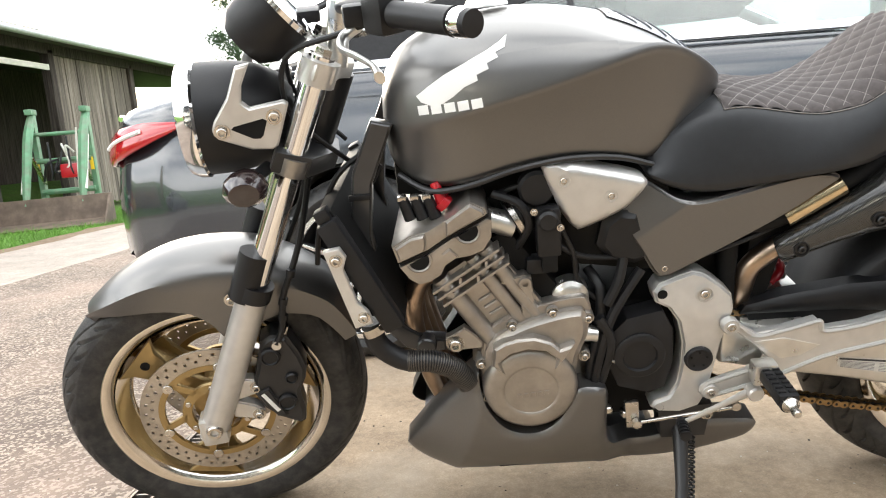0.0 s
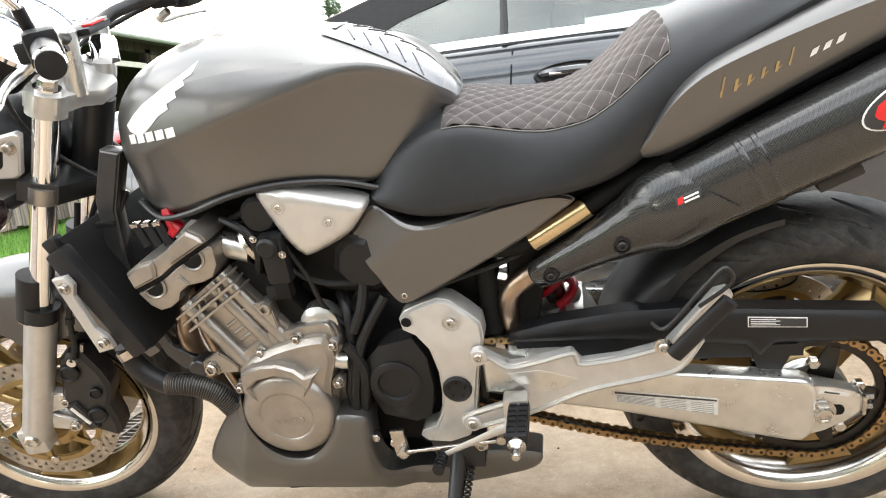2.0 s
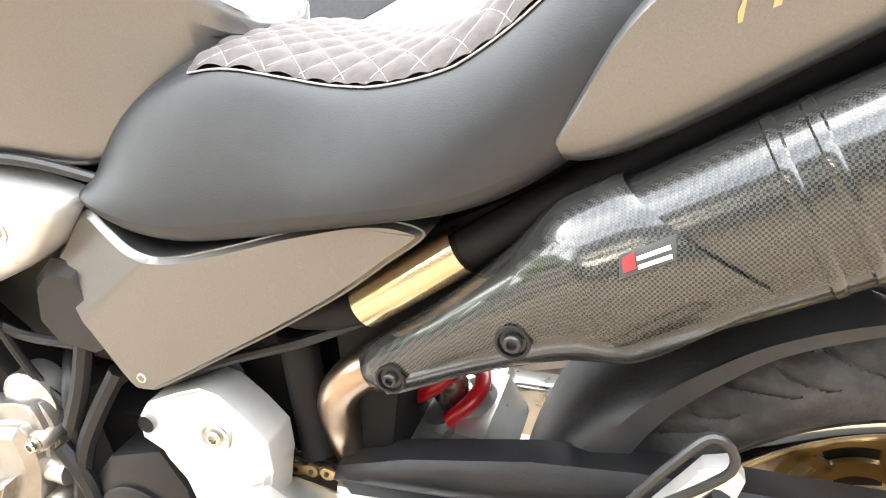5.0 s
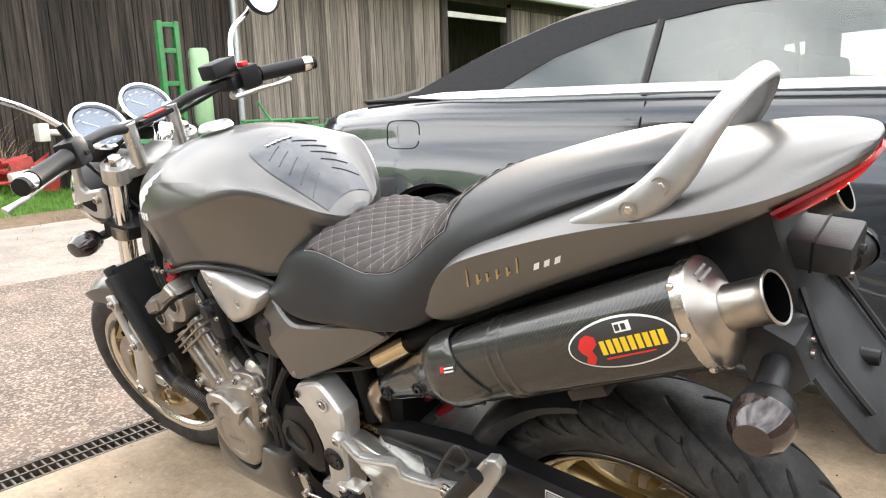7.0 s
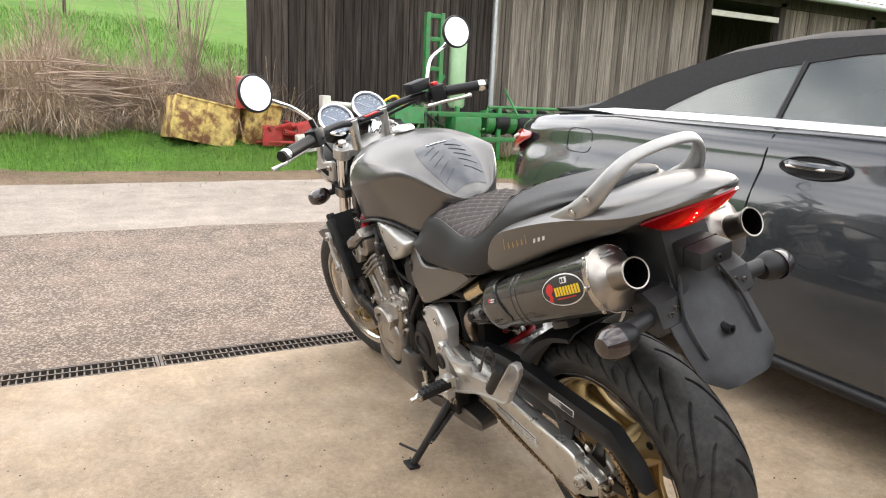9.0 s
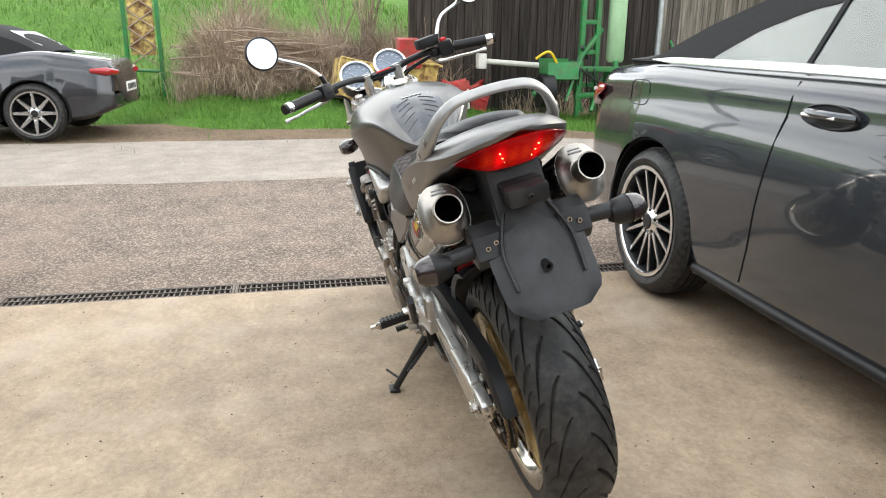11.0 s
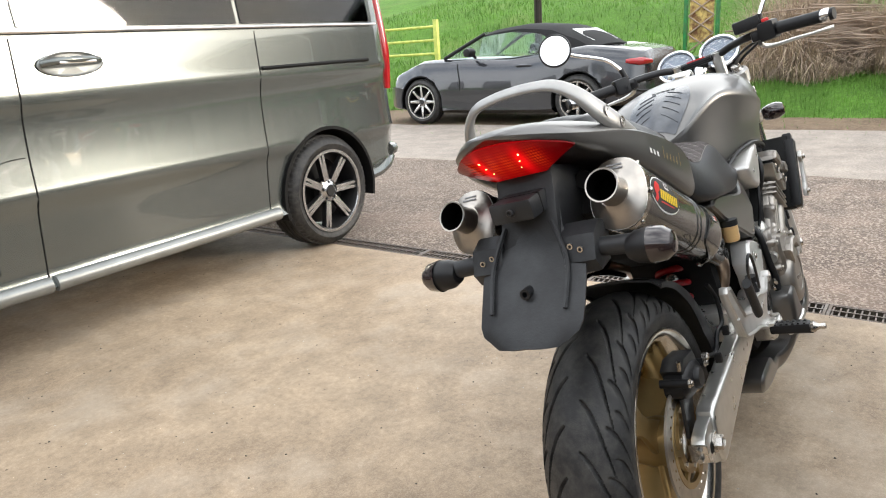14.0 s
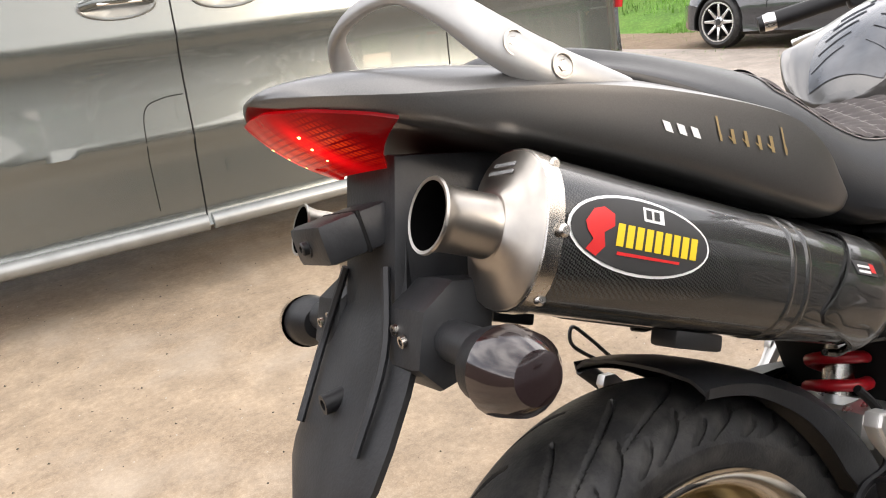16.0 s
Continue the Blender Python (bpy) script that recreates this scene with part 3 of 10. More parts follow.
def barn():
    """A long timber barn with open bays, its front along the yard."""
    b = thing("barn", "long dark weathered timber barn with open bays and low eaves", "barn", pose(-10.3, 0, 0))
    rnd = random.Random(4)
    back = box(-5.5, 15.2, 2.0, 0.2, 24.4, 4.2)
    part("rear_wall", back, M_PLANK, b)
    skew = box(-2.7, 1.36, 1.75, 5.6, 0.12, 3.5)
    for v in skew.verts:
        v.co.y -= (v.co.x - 0.1) * 0.36
    part("end_wall", skew, M_PLANK, b)
    shapes = []
    for k in range(6):
        w = 0.105 + 0.014 * k
        shapes.append((w, box(0, 0, 1.66, 0.028 + 0.003 * k, w, 3.36, 0.004)))
    metas, pale = [], []
    for w, bm in shapes:
        me = bpy.data.meshes.new("plank")
        bm.to_mesh(me)
        bm.free()
        two = me.copy()
        me.materials.append(M_PLANK)
        two.materials.append(M_PLANKB)
        metas.append((w, me))
        pale.append((w, two))
    for y0, y1, low in ((1.42, 10.9, 0), (13.45, 16.6, 0), (19.75, 27.4, 0)):
        y = y0
        while y < y1:
            w, me = rnd.choice(metas if y < 5.6 else pale)
            p = new("plank", me)
            p.parent, p.location = b, (rnd.uniform(-0.012, 0.012), y + w / 2, rnd.uniform(-0.03, 0.03))
            y += w + 0.008
    for y in (11.0, 13.35, 16.7, 19.65):
        part("post", box(0, y, 1.7, 0.2, 0.2, 3.4, 0.01), M_PLANK, b)
    part("lintel", box(0.02, 14, 3.42, 0.16, 27, 0.24, 0.01), M_PLANK, b)
    part("pale_beam", box(0.06, 12.2, 3.02, 0.06, 2.3, 0.12, 0.01), M_OLDWHITE, b)
    roof = prism([(0.75, 3.45), (0.75, 3.57), (-3.0, 3.98), (-6.6, 4.3), (-6.6, 4.18), (-3.0, 3.86)], 1.0, 28)
    for v in roof.verts:
        if v.co.y < 5:
            v.co.y -= (v.co.x - 0.75) * 0.34
    part("roof", roof, M_ROOFT, b)
    part("gutter", tube([(0.8, 0.8, 3.46), (0.8, 28, 3.46)], 0.07, 10, raw=True), M_ZINC, b)
    part("downpipe", tube([(0.12, 5.7, 0), (0.12, 5.7, 3.1), (0.75, 5.7, 3.45)], 0.05, 10, raw=True), M_ZINC, b)
    return b


barn()

# ---- yard, verge and background ----

def strands(name, count, region, length, lean, width, mat, label, seed, dense=None, tall=None):
    """Many thin blades or twigs as one mesh, each a bent ribbon."""
    rnd = random.Random(seed)
    verts, faces = [], []
    for _ in range(count):
        x, y = rnd.uniform(region[0], region[1]), rnd.uniform(region[2], region[3])
        if dense and rnd.random() > dense(x, y):
            continue
        z = hill(x, y) - 0.01
        l = rnd.uniform(*length) * (tall(x, y) if tall else 1.0)
        a, t = rnd.uniform(0, math.tau), rnd.uniform(*lean)
        dx, dy = math.cos(a), math.sin(a)
        w = width * rnd.uniform(0.6, 1.3)
        px, py = -dy * w, dx * w
        i = len(verts)
        for k, f in enumerate((0.0, 0.55, 1.0)):
            h, s = l * f * math.cos(t * f), l * f * math.sin(t * f)
            q = (1 - 0.75 * f)
            verts += [(x + dx * s - px * q, y + dy * s - py * q, z + h), (x + dx * s + px * q, y + dy * s + py * q, z + h)]
        faces += [(i, i + 1, i + 3, i + 2), (i + 2, i + 3, i + 5, i + 4)]
    me = bpy.data.meshes.new(name)
    me.from_pydata(verts, [], faces)
    me.materials.append(mat)
    return tagged(new(name, me), label, name.split("_")[-1], kind="stuff")


def clear_of_car(x, y):
    return 0.03 if (x > -9.0 + 0.3 * noise.noise((y, 3, 1)) and y < -1.9) or x > -8.2 + 1.7 * min(1.0, max(0.0, (y - 2.2) / 2.6)) + 0.25 * noise.noise((y * 1.2, 5, 1)) else 1.0


strands("grass", 90000, (-10.9, -6.2, -9, 13), (0.04, 0.12), (0.1, 0.9), 0.004, M_BLADE, "fresh green grass along the road verge", 3, clear_of_car)
strands("meadow_grass", 26000, (-24, -10.5, -16, 4), (0.08, 0.2), (0.1, 0.8), 0.010, M_BLADE, "meadow grass on the slope", 5)


def clumps(x, y):
    return max(0.0, min(1.0, 0.55 + 1.1 * noise.noise((x * 0.9, y * 0.9, 4))))


def brush_dense(x, y):
    end = min(1.0, max(0.0, (y + 2.5) / 1.2))
    front = min(1.0, max(0.0, (-10.0 + 0.5 * noise.noise((y * 1.3, 2, 7)) - x) / 0.4))
    return end * front * (0.45 + 0.55 * clumps(x, y)) * (1.0 if y < 3.6 else 0.45)


def brush_tall(x, y):
    return (0.35 + 0.9 * clumps(x, y)) * min(1.0, 0.35 + max(0.0, -9.3 - x) * 0.8)


strands("dry_brush", 120000, (-11.8, -9.2, -3.4, 8.5), (0.25, 1.05), (0.2, 1.5), 0.0042, M_REED, "dry straw-coloured brush before the barn", 7, lambda x, y: brush_dense(x, y) if (x > -10.2 or y < 1.3) else 0.0, brush_tall)
strands("twig_brush", 48000, (-13.2, -9.7, -3.6, 1.3), (0.4, 1.35), (0.3, 1.6), 0.0055, M_TWIG, "tangle of bare brown twigs", 9, brush_dense, brush_tall)


def branch_pile():
    """Cut branches thrown on a heap."""
    rnd = random.Random(12)
    pile = thing("branch_pile", "heap of cut bare branches beside the brush", "branch pile", pose(-10.4, -0.9, hill(-10.4, -0.9)))
    for _ in range(70):
        a, z = rnd.gauss(0.0, 0.35), rnd.uniform(0.25, 1.05)
        l = rnd.uniform(0.8, 1.9)
        x, y = rnd.uniform(-0.7, 0.4), rnd.uniform(-0.9, 0.7)
        d = Vector((0.4 * math.sin(a), math.cos(a), rnd.uniform(-0.22, 0.12))).normalized()
        c = Vector((x, y, z * (1 - abs(y) / 2)))
        part("branch", tube([c - d * l / 2, c + Vector((0, 0, rnd.uniform(-0.06, 0.06))), c + d * l / 2], [0.014, 0.010, 0.004], 5, 3), M_TWIG, pile)
    part("brush_core", tube([(-0.5, -0.9, 0.2), (-0.5, 0, 0.35), (-0.5, 0.8, 0.2)], [0.15, 0.33, 0.12], 9, 5), M_TWIG, pile)
    return pile


branch_pile()


def bin_box(name, label, m, size, lidded):
    b = thing(name, label, "metal box", m)
    sx, sy, sz = size
    for s in (-1, 1):
        part("side_panel", box(0, s * (sy / 2 - 0.01), sz / 2, sx, 0.02, sz, 0.006), M_RUSTY, b)
        part("end_panel", box(s * (sx / 2 - 0.01), 0, sz / 2, 0.02, sy - 0.04, sz - 0.01, 0.006), M_RUSTY, b)
        part("edge_rail", tube([(s * sx / 2, -sy / 2, sz), (s * sx / 2, sy / 2, sz)], 0.018, 6, raw=True), M_RUSTY, b)
        part("rib", box(s * (sx / 2 + 0.012), 0, sz / 2, 0.03, 0.05, sz, 0.006), M_RUSTY, b)
    part("bottom", box(0, 0, 0.02, sx - 0.03, sy - 0.03, 0.03), M_RUSTY, b)
    if lidded:
        part("lid", box(0, 0, sz + 0.02, sx + 0.04, sy + 0.04, 0.03, 0.008), M_RUSTY, b, m=pose(0, 0, 0, 0, 4, 0))
    return b


bin_box("weight_box", "rusty yellow steel box lying tilted on the grass", pose(-9.75, 0.46, hill(-9.75, 0.46) - 0.02, -12, -4, 8), (0.55, 0.92, 0.60), False)
bin_box("weight_box", "second rusty yellow steel box with flaking paint", pose(-9.85, 1.27, hill(-9.85, 1.27) - 0.02, -7, 10, 24), (0.5, 0.50, 0.64), True)


def red_implement():
    r = thing("red_implement", "heap of old red farm implement parts on the grass", "implement", pose(-9.6, 1.78, hill(-9.6, 1.78)))
    rnd = random.Random(21)
    part("hopper", prism([(-0.2, 0.55), (0.2, 0.6), (0.25, 1.02), (-0.15, 1.05)], -0.75, -0.40, 0.02), M_OLDRED, r)
    for k in range(14):
        p = Vector((rnd.uniform(-0.3, 0.3), rnd.uniform(-0.5, 0.75), rnd.uniform(0.1, 0.32)))
        d = Vector((rnd.uniform(-1, 1), rnd.uniform(-1, 1), rnd.uniform(-0.3, 0.4))).normalized() * rnd.uniform(0.2, 0.45)
        part("frame_bar", tube([p - d, p + d], rnd.uniform(0.02, 0.045), 6, raw=True), M_OLDRED, r)
    for k in range(4):
        part("plate", box(rnd.uniform(-0.2, 0.3), -0.3 + 0.3 * k, 0.2, 0.05, 0.28, 0.3, 0.01, pose(0, 0, 0, rnd.uniform(-20, 20), 0, 0)), M_OLDRED, r)
    return r


red_implement()
bucket = thing("white_bucket", "chalky white plastic canister lying in the grass", "canister", pose(-9.35, 1.99, hill(-9.35, 1.99) + 0.03))
part("body", box(0, 0, 0.15, 0.2, 0.28, 0.26, 0.03, pose(0, 0, 0, 8, 5, 0)), M_OLDWHITE, bucket)
part("spout", rod((0.0, 0.1, 0.27), (0.0, 0.13, 0.32), 0.03), M_OLDWHITE, bucket)
roll = thing("white_drum_shaft", "whitish shaft with a square head on a wooden trestle", "shaft", pose(-9.9, 2.95, 0.02))
part("shaft", tube([(0, -0.45, 0.82), (0, 0.75, 0.74)], 0.045, 10, raw=True), M_OLDWHITE, roll)
part("head", box(0, -0.5, 0.82, 0.2, 0.14, 0.24, 0.02), M_OLDWHITE, roll)
for y in (-0.4, 0.6):
    part("leg", box(0, y, 0.38, 0.08, 0.08, 0.78, 0.01), M_PLANK, roll)


def green_machine():
    """Green farm implement with a mast, a pale tank and rollers."""
    g = thing("green_farm_machine", "green farm machine with ladder mast and black rollers", "farm machine", pose(-9.2, 4.0, 0))
    for y in (-0.12, 0.13):
        part("mast", box(0, y, 1.2, 0.10, 0.07, 2.2, 0.01), M_GREEN, g)
    for z in (0.5, 1.0, 1.45, 1.9, 2.25):
        part("cross_bar", box(0, 0, z, 0.08, 0.3, 0.07, 0.01), M_GREEN, g)
    part("tank", lathe([(0, 0.85), (0.11, 0.85), (0.14, 0.9), (0.14, 1.9), (0.11, 1.95), (0, 1.95)], 24, pose(0.0, 0.45, 0) @ Matrix.Rotation(radians(90), 4, "X")), M_PALEG, g, "pale green film roll upright beside the mast")
    for z in (0.75, 0.35):
        part("rail", box(0.15, 1.2, z, 0.08, 2.9, 0.08, 0.01), M_GREEN, g)
    for y in (-0.2, 0.4, 1.2, 1.9, 2.6):
        part("stay", box(0.15, y, 0.45, 0.07, 0.07, 0.85, 0.01), M_GREEN, g)
    for y in (1.28, 1.70, 2.12):
        part("roller", disc_y(0.0, y, 0.63, 0.215, 0.26, 0.03), M_BLACK, g)
        part("roll_core", disc_y(0.0, y + 0.21, 0.63, 0.19, 0.17, 0.02), M_GREEN, g)
    part("roll_core", disc_y(0.0, 1.05, 0.63, 0.20, 0.18, 0.02), M_GREEN, g)
    part("roll_rail", tube([(0.1, 0.95, 0.70), (0.12, 1.02, 0.86), (0.12, 1.15, 0.88), (0.12, 2.45, 0.88)], 0.028, 8), M_GREEN, g)
    part("gear_case", box(0.1, 0.55, 0.5, 0.4, 0.5, 0.45, 0.05), M_GREEN, g)
    part("guard", prism([(-0.2, 0.9), (0.25, 0.85), (0.3, 0.6), (-0.1, 0.55)], -0.75, -0.25, 0.02), M_GREEN, g)
    part("drum", disc_y(0.2, -0.75, 0.42, 0.26, 0.22, 0.02), M_BLACK, g)
    for k in range(5):
        part("hose", tube([(0.05, -0.3 + 0.1 * k, 0.95), (0.2, -0.45 + 0.12 * k, 0.7), (0.15, -0.5 + 0.15 * k, 0.4)], 0.014, 6), M_BLACK, g)
    part("arm", tube([(0.05, -0.9, 0.35), (0.05, -0.3, 0.75), (0.0, 0.2, 1.35)], 0.045, 8), M_GREEN, g)
    rnd = random.Random(8)
    for k in range(12):
        p = Vector((rnd.uniform(-0.1, 0.3), rnd.uniform(-0.9, 2.4), rnd.uniform(0.35, 1.0)))
        d = Vector((rnd.uniform(-0.2, 0.3), rnd.uniform(-0.5, 0.5), rnd.uniform(-0.35, 0.35)))
        part("linkage", tube([p - d, p + d], rnd.uniform(0.018, 0.035), 6, raw=True), M_GREEN if k % 3 else M_BLACKM, g)
    part("yellow_tine", tube([(0.2, -0.55, 0.75), (0.3, -0.75, 1.0), (0.25, -0.95, 0.9)], 0.02, 6), M_YELLOW, g)
    return g


green_machine()


def front_loader(m):
    """Loader frame with its bucket on the ground before the barn."""
    f = thing("front_loader", "old green tractor front loader with rusty bucket", "front loader", m)
    for y in (-0.45, 0.45):
        part("upright", box(0, y, 1.15, 0.16, 0.09, 1.7, 0.015), M_OLDGREEN, f)
        part("upright_head", box(0.03, y, 2.02, 0.26, 0.13, 0.10, 0.02), M_OLDGREEN, f)
        part("boom", tube([(0, y, 1.95), (0.35, y, 1.55), (0.72, y, 0.85), (0.92, y, 0.40)], [0.07, 0.085, 0.075, 0.05], 8), M_OLDGREEN, f)
        part("ram", tube([(0.05, y * 0.86, 0.75), (0.52, y * 0.86, 1.22)], 0.035, 8, raw=True), M_STEEL, f)
        part("tilt_ram", tube([(0.30, y * 1.12, 1.55), (0.85, y * 1.12, 0.62)], 0.028, 8, raw=True), M_OLDWHITE, f)
        part("foot_plate", box(0, y, 0.32, 0.22, 0.16, 0.05, 0.01), M_RUST, f)
        part("warning_sticker", box(0.10, y, 1.05, 0.006, 0.06, 0.22, 0.001), M_YELLOW, f)
        part("base_leg", box(0, y, 0.15, 0.10, 0.08, 0.32, 0.01), M_OLDGREEN, f)
    for z, r in ((0.60, 0.05), (1.15, 0.045), (1.62, 0.035)):
        part("cross_tube", tube([(0.1, -0.45, z), (0.1, 0.45, z)], r, 8, raw=True), M_OLDGREEN, f)
    rnd = random.Random(61)
    for k in range(9):
        y0 = rnd.uniform(-0.4, 0.4)
        part("hydraulic_hose", tube([(0.12, y0, rnd.uniform(1.1, 1.7)), (0.25, y0 + rnd.uniform(-0.2, 0.2), rnd.uniform(0.9, 1.4)), (0.15, y0 + rnd.uniform(-0.3, 0.3), rnd.uniform(0.6, 1.1))], 0.018, 6), M_OLDWHITE if k % 3 == 0 else M_BLACK, f)
    part("bucket", prism([(0.85, 0.02), (1.5, 0.02), (1.52, 0.05), (1.02, 0.12), (0.94, 0.52), (0.86, 0.52)], -0.9, 0.9, 0.01), M_RUST, f, "rusty steel bucket")
    for y in (-0.9, 0.9):
        part("bucket_cheek", prism([(0.86, 0.02), (1.5, 0.02), (1.5, 0.07), (1.0, 0.52), (0.86, 0.52)], y - 0.015, y + 0.015, 0.004), M_RUST, f)
    part("valve_block", box(0.15, 0.1, 0.95, 0.2, 0.3, 0.25, 0.03), M_RED, f)
    return f


front_loader(pose(-8.59, 10.74, -0.15, 0, 0, -75))


def rusty_post(y, x, h, w):
    p = thing("trellis_post", "green steel post with rusty lattice standing in the meadow", "post", pose(x, y, hill(x, y)))
    for s in (-1, 1):
        part("stile", box(0, s * w / 2, h / 2, 0.06, 0.06, h, 0.008), M_GREEN, p)
    part("plate", box(0.0, 0, h / 2 + 0.3, 0.02, w * 0.75, h - 0.7, 0.004), M_RUSTY, p)
    for k in range(9):
        for s in (-1, 1):
            part("lattice", rod((0.03, -s * w * 0.4, 0.5 + k * 0.28), (0.03, s * w * 0.4, 0.78 + k * 0.28), 0.012, 6), M_TWIG, p)
    part("rail", tube([(0.0, -w / 2 - 0.6, 0.45), (0, w / 2, 0.4)], 0.025, 8, raw=True), M_GREEN, p)
    return p


rusty_post(-2.86, -10.8, 3.2, 0.5)


def wooden_post(x, y, h, r, label):
    p = thing("fence_post", label, "post", pose(x, y, hill(x, y)), "meadow fence posts")
    part("post", tube([(0, 0, -0.2), (0.02, 0, h)], [r, r * 0.85], 8, raw=True), M_PLANK, p)
    return p


wooden_post(-13.0, -6.9, 3.4, 0.09, "weathered wooden pole in the meadow")
for k in range(9):
    wooden_post(-22 - 0.3 * k, -14 + 3.2 * k, 1.1, 0.05, "grey wooden fence post on the slope")
M_GATE = shader("faded_yellow_green_paint", (0.52, 0.55, 0.12), 0.6, 0, 0.2, 8)
gate = thing("yellow_gate", "faded yellow-green tubular field gate", "gate", pose(-12.4, -10.2, hill(-12.4, -10.2)))
for z in (0.3, 0.6, 0.9):
    part("bar", tube([(0, -1.2, z), (0, 1.0, z)], 0.03, 8, raw=True), M_GATE, gate)
for y in (-1.2, 1.0):
    part("gate_post", box(0, y, 0.5, 0.1, 0.1, 1.1, 0.01), M_GATE, gate)


def tree(x, y, h, spread, seed, leaf, label):
    """A tree with forked limbs and many small leaf clumps."""
    rnd = random.Random(seed)
    t = thing("tree", label, "tree", pose(x, y, 0))
    wood = tube([(0, 0, -0.3), (0.05, 0.1, h * 0.4), (0.1, 0, h * 0.95)], [0.22, 0.15, 0.03], 8, 4)
    tips = []
    for k in range(26):
        z = h * rnd.uniform(0.3, 0.95)
        a = rnd.uniform(0, math.tau)
        l = spread * (1.15 - z / h) * rnd.uniform(0.7, 1.2)
        e = Vector((math.cos(a) * l, math.sin(a) * l, z + l * rnd.uniform(0.1, 0.5)))
        add(wood, tube([(0.05, 0, z), e * 0.5 + Vector((0, 0, z * 0.5 + 0.1)), e], [0.05, 0.03, 0.01], 5, 3))
        tips += [(Vector((0.05, 0, z)).lerp(e, f)) for f in (0.45, 0.7, 0.85, 1.0)]
    part("trunk", wood, M_PLANK, t)
    verts, faces = [], []
    for c in tips:
        for _ in range(90):
            p = c + Vector((rnd.gauss(0, 0.28), rnd.gauss(0, 0.28), rnd.gauss(0, 0.2)))
            u = Vector((rnd.uniform(-1, 1), rnd.uniform(-1, 1), rnd.uniform(-1, 1))).normalized() * 0.07
            v = u.orthogonal().normalized() * 0.03
            i = len(verts)
            verts += [tuple(p - u), tuple(p + v), tuple(p + u), tuple(p - v)]
            faces.append((i, i + 1, i + 2, i + 3))
    me = bpy.data.meshes.new("crown")
    me.from_pydata(verts, [], faces)
    me.materials.append(leaf)
    o = new("crown", me)
    o.parent = t
    return t


tree(-13.5, 34, 9.5, 2.6, 31, M_LEAF, "dark evergreen tree beyond the barn")
tree(-6.5, 46, 11, 3.0, 33, M_LEAF, "tall dark evergreen tree in the distance")


def scrub(x, y, h, seed):
    """Bare shrub with many rising shoots."""
    rnd = random.Random(seed)
    s = thing("bare_shrub", "leafless shrub with upright shoots on the bank", "shrub", pose(x, y, hill(x, y)))
    for _ in range(28):
        a, q = rnd.uniform(0, math.tau), rnd.uniform(0.15, 0.6)
        d = Vector((math.cos(a) * q, math.sin(a) * q, 1)).normalized()
        l = h * rnd.uniform(0.6, 1.1)
        part("shoot", tube([(0, 0, 0), d * l * 0.5 + Vector((0, 0, 0.04)), d * l], [0.010, 0.006, 0.002], 5, 3), M_TWIG, s)
    return s


scrub(-13.2, 0.3, 2.1, 41)
scrub(-12.6, -1.2, 1.4, 42)


def pebbles():
    """Grit and small stones scattered on the floor and the apron."""
    rnd = random.Random(55)
    verts, faces = [], []
    for k in range(900):
        if k < 420:
            x, y, r = rnd.uniform(-1.7, 1.3), rnd.uniform(-2.2, 0.95), rnd.uniform(0.0015, 0.0045)
        else:
            x, y, r = rnd.uniform(-4.4, -1.9), rnd.uniform(-3.5, 2.5), rnd.uniform(0.003, 0.008)
        z = 0.0 if x > -1.72 else -0.012
        i = len(verts)
        verts += [(x + r, y, z), (x, y + r * rnd.uniform(0.6, 1.2), z), (x - r, y, z), (x, y - r, z), (x + r * 0.2, y, z + r * rnd.uniform(0.5, 0.9))]
        faces += [(i, i + 1, i + 4), (i + 1, i + 2, i + 4), (i + 2, i + 3, i + 4), (i + 3, i, i + 4)]
    me = bpy.data.meshes.new("grit")
    me.from_pydata(verts, [], faces)
    me.materials.append(shader("grit_stone", (0.22, 0.17, 0.13), 0.9, 0, 0.7, 2))
    return tagged(new("grit", me), "scattered grit and small stones on the floor", "grit", kind="stuff")


pebbles()


def bare_shrub(x, y, h, seed):
    """A leafless shrub of many stems fanning out from one root."""
    rnd = random.Random(seed)
    b = thing("bare_shrub", "leafless shrub with many thin stems on the slope", "shrub", pose(x, y, hill(x, y) - 0.1))
    for _ in range(46):
        a, f = rnd.uniform(0, math.tau), rnd.uniform(0.1, 0.42)
        l = h * rnd.uniform(0.6, 1.0)
        d = Vector((math.cos(a) * f, math.sin(a) * f, 1))
        mid = d * l * 0.5 + Vector((rnd.gauss(0, 0.06), rnd.gauss(0, 0.06), 0))
        part("stem", tube([Vector((rnd.gauss(0, 0.06), rnd.gauss(0, 0.06), 0)), mid, d * l + Vector((rnd.gauss(0, 0.12), rnd.gauss(0, 0.12), 0))], [0.010, 0.006, 0.002], 5, 3), M_TWIG, b)
    return b


bare_shrub(-15.0, 1.15, 3.4, 31)
bare_shrub(-14.2, -1.4, 2.2, 32)


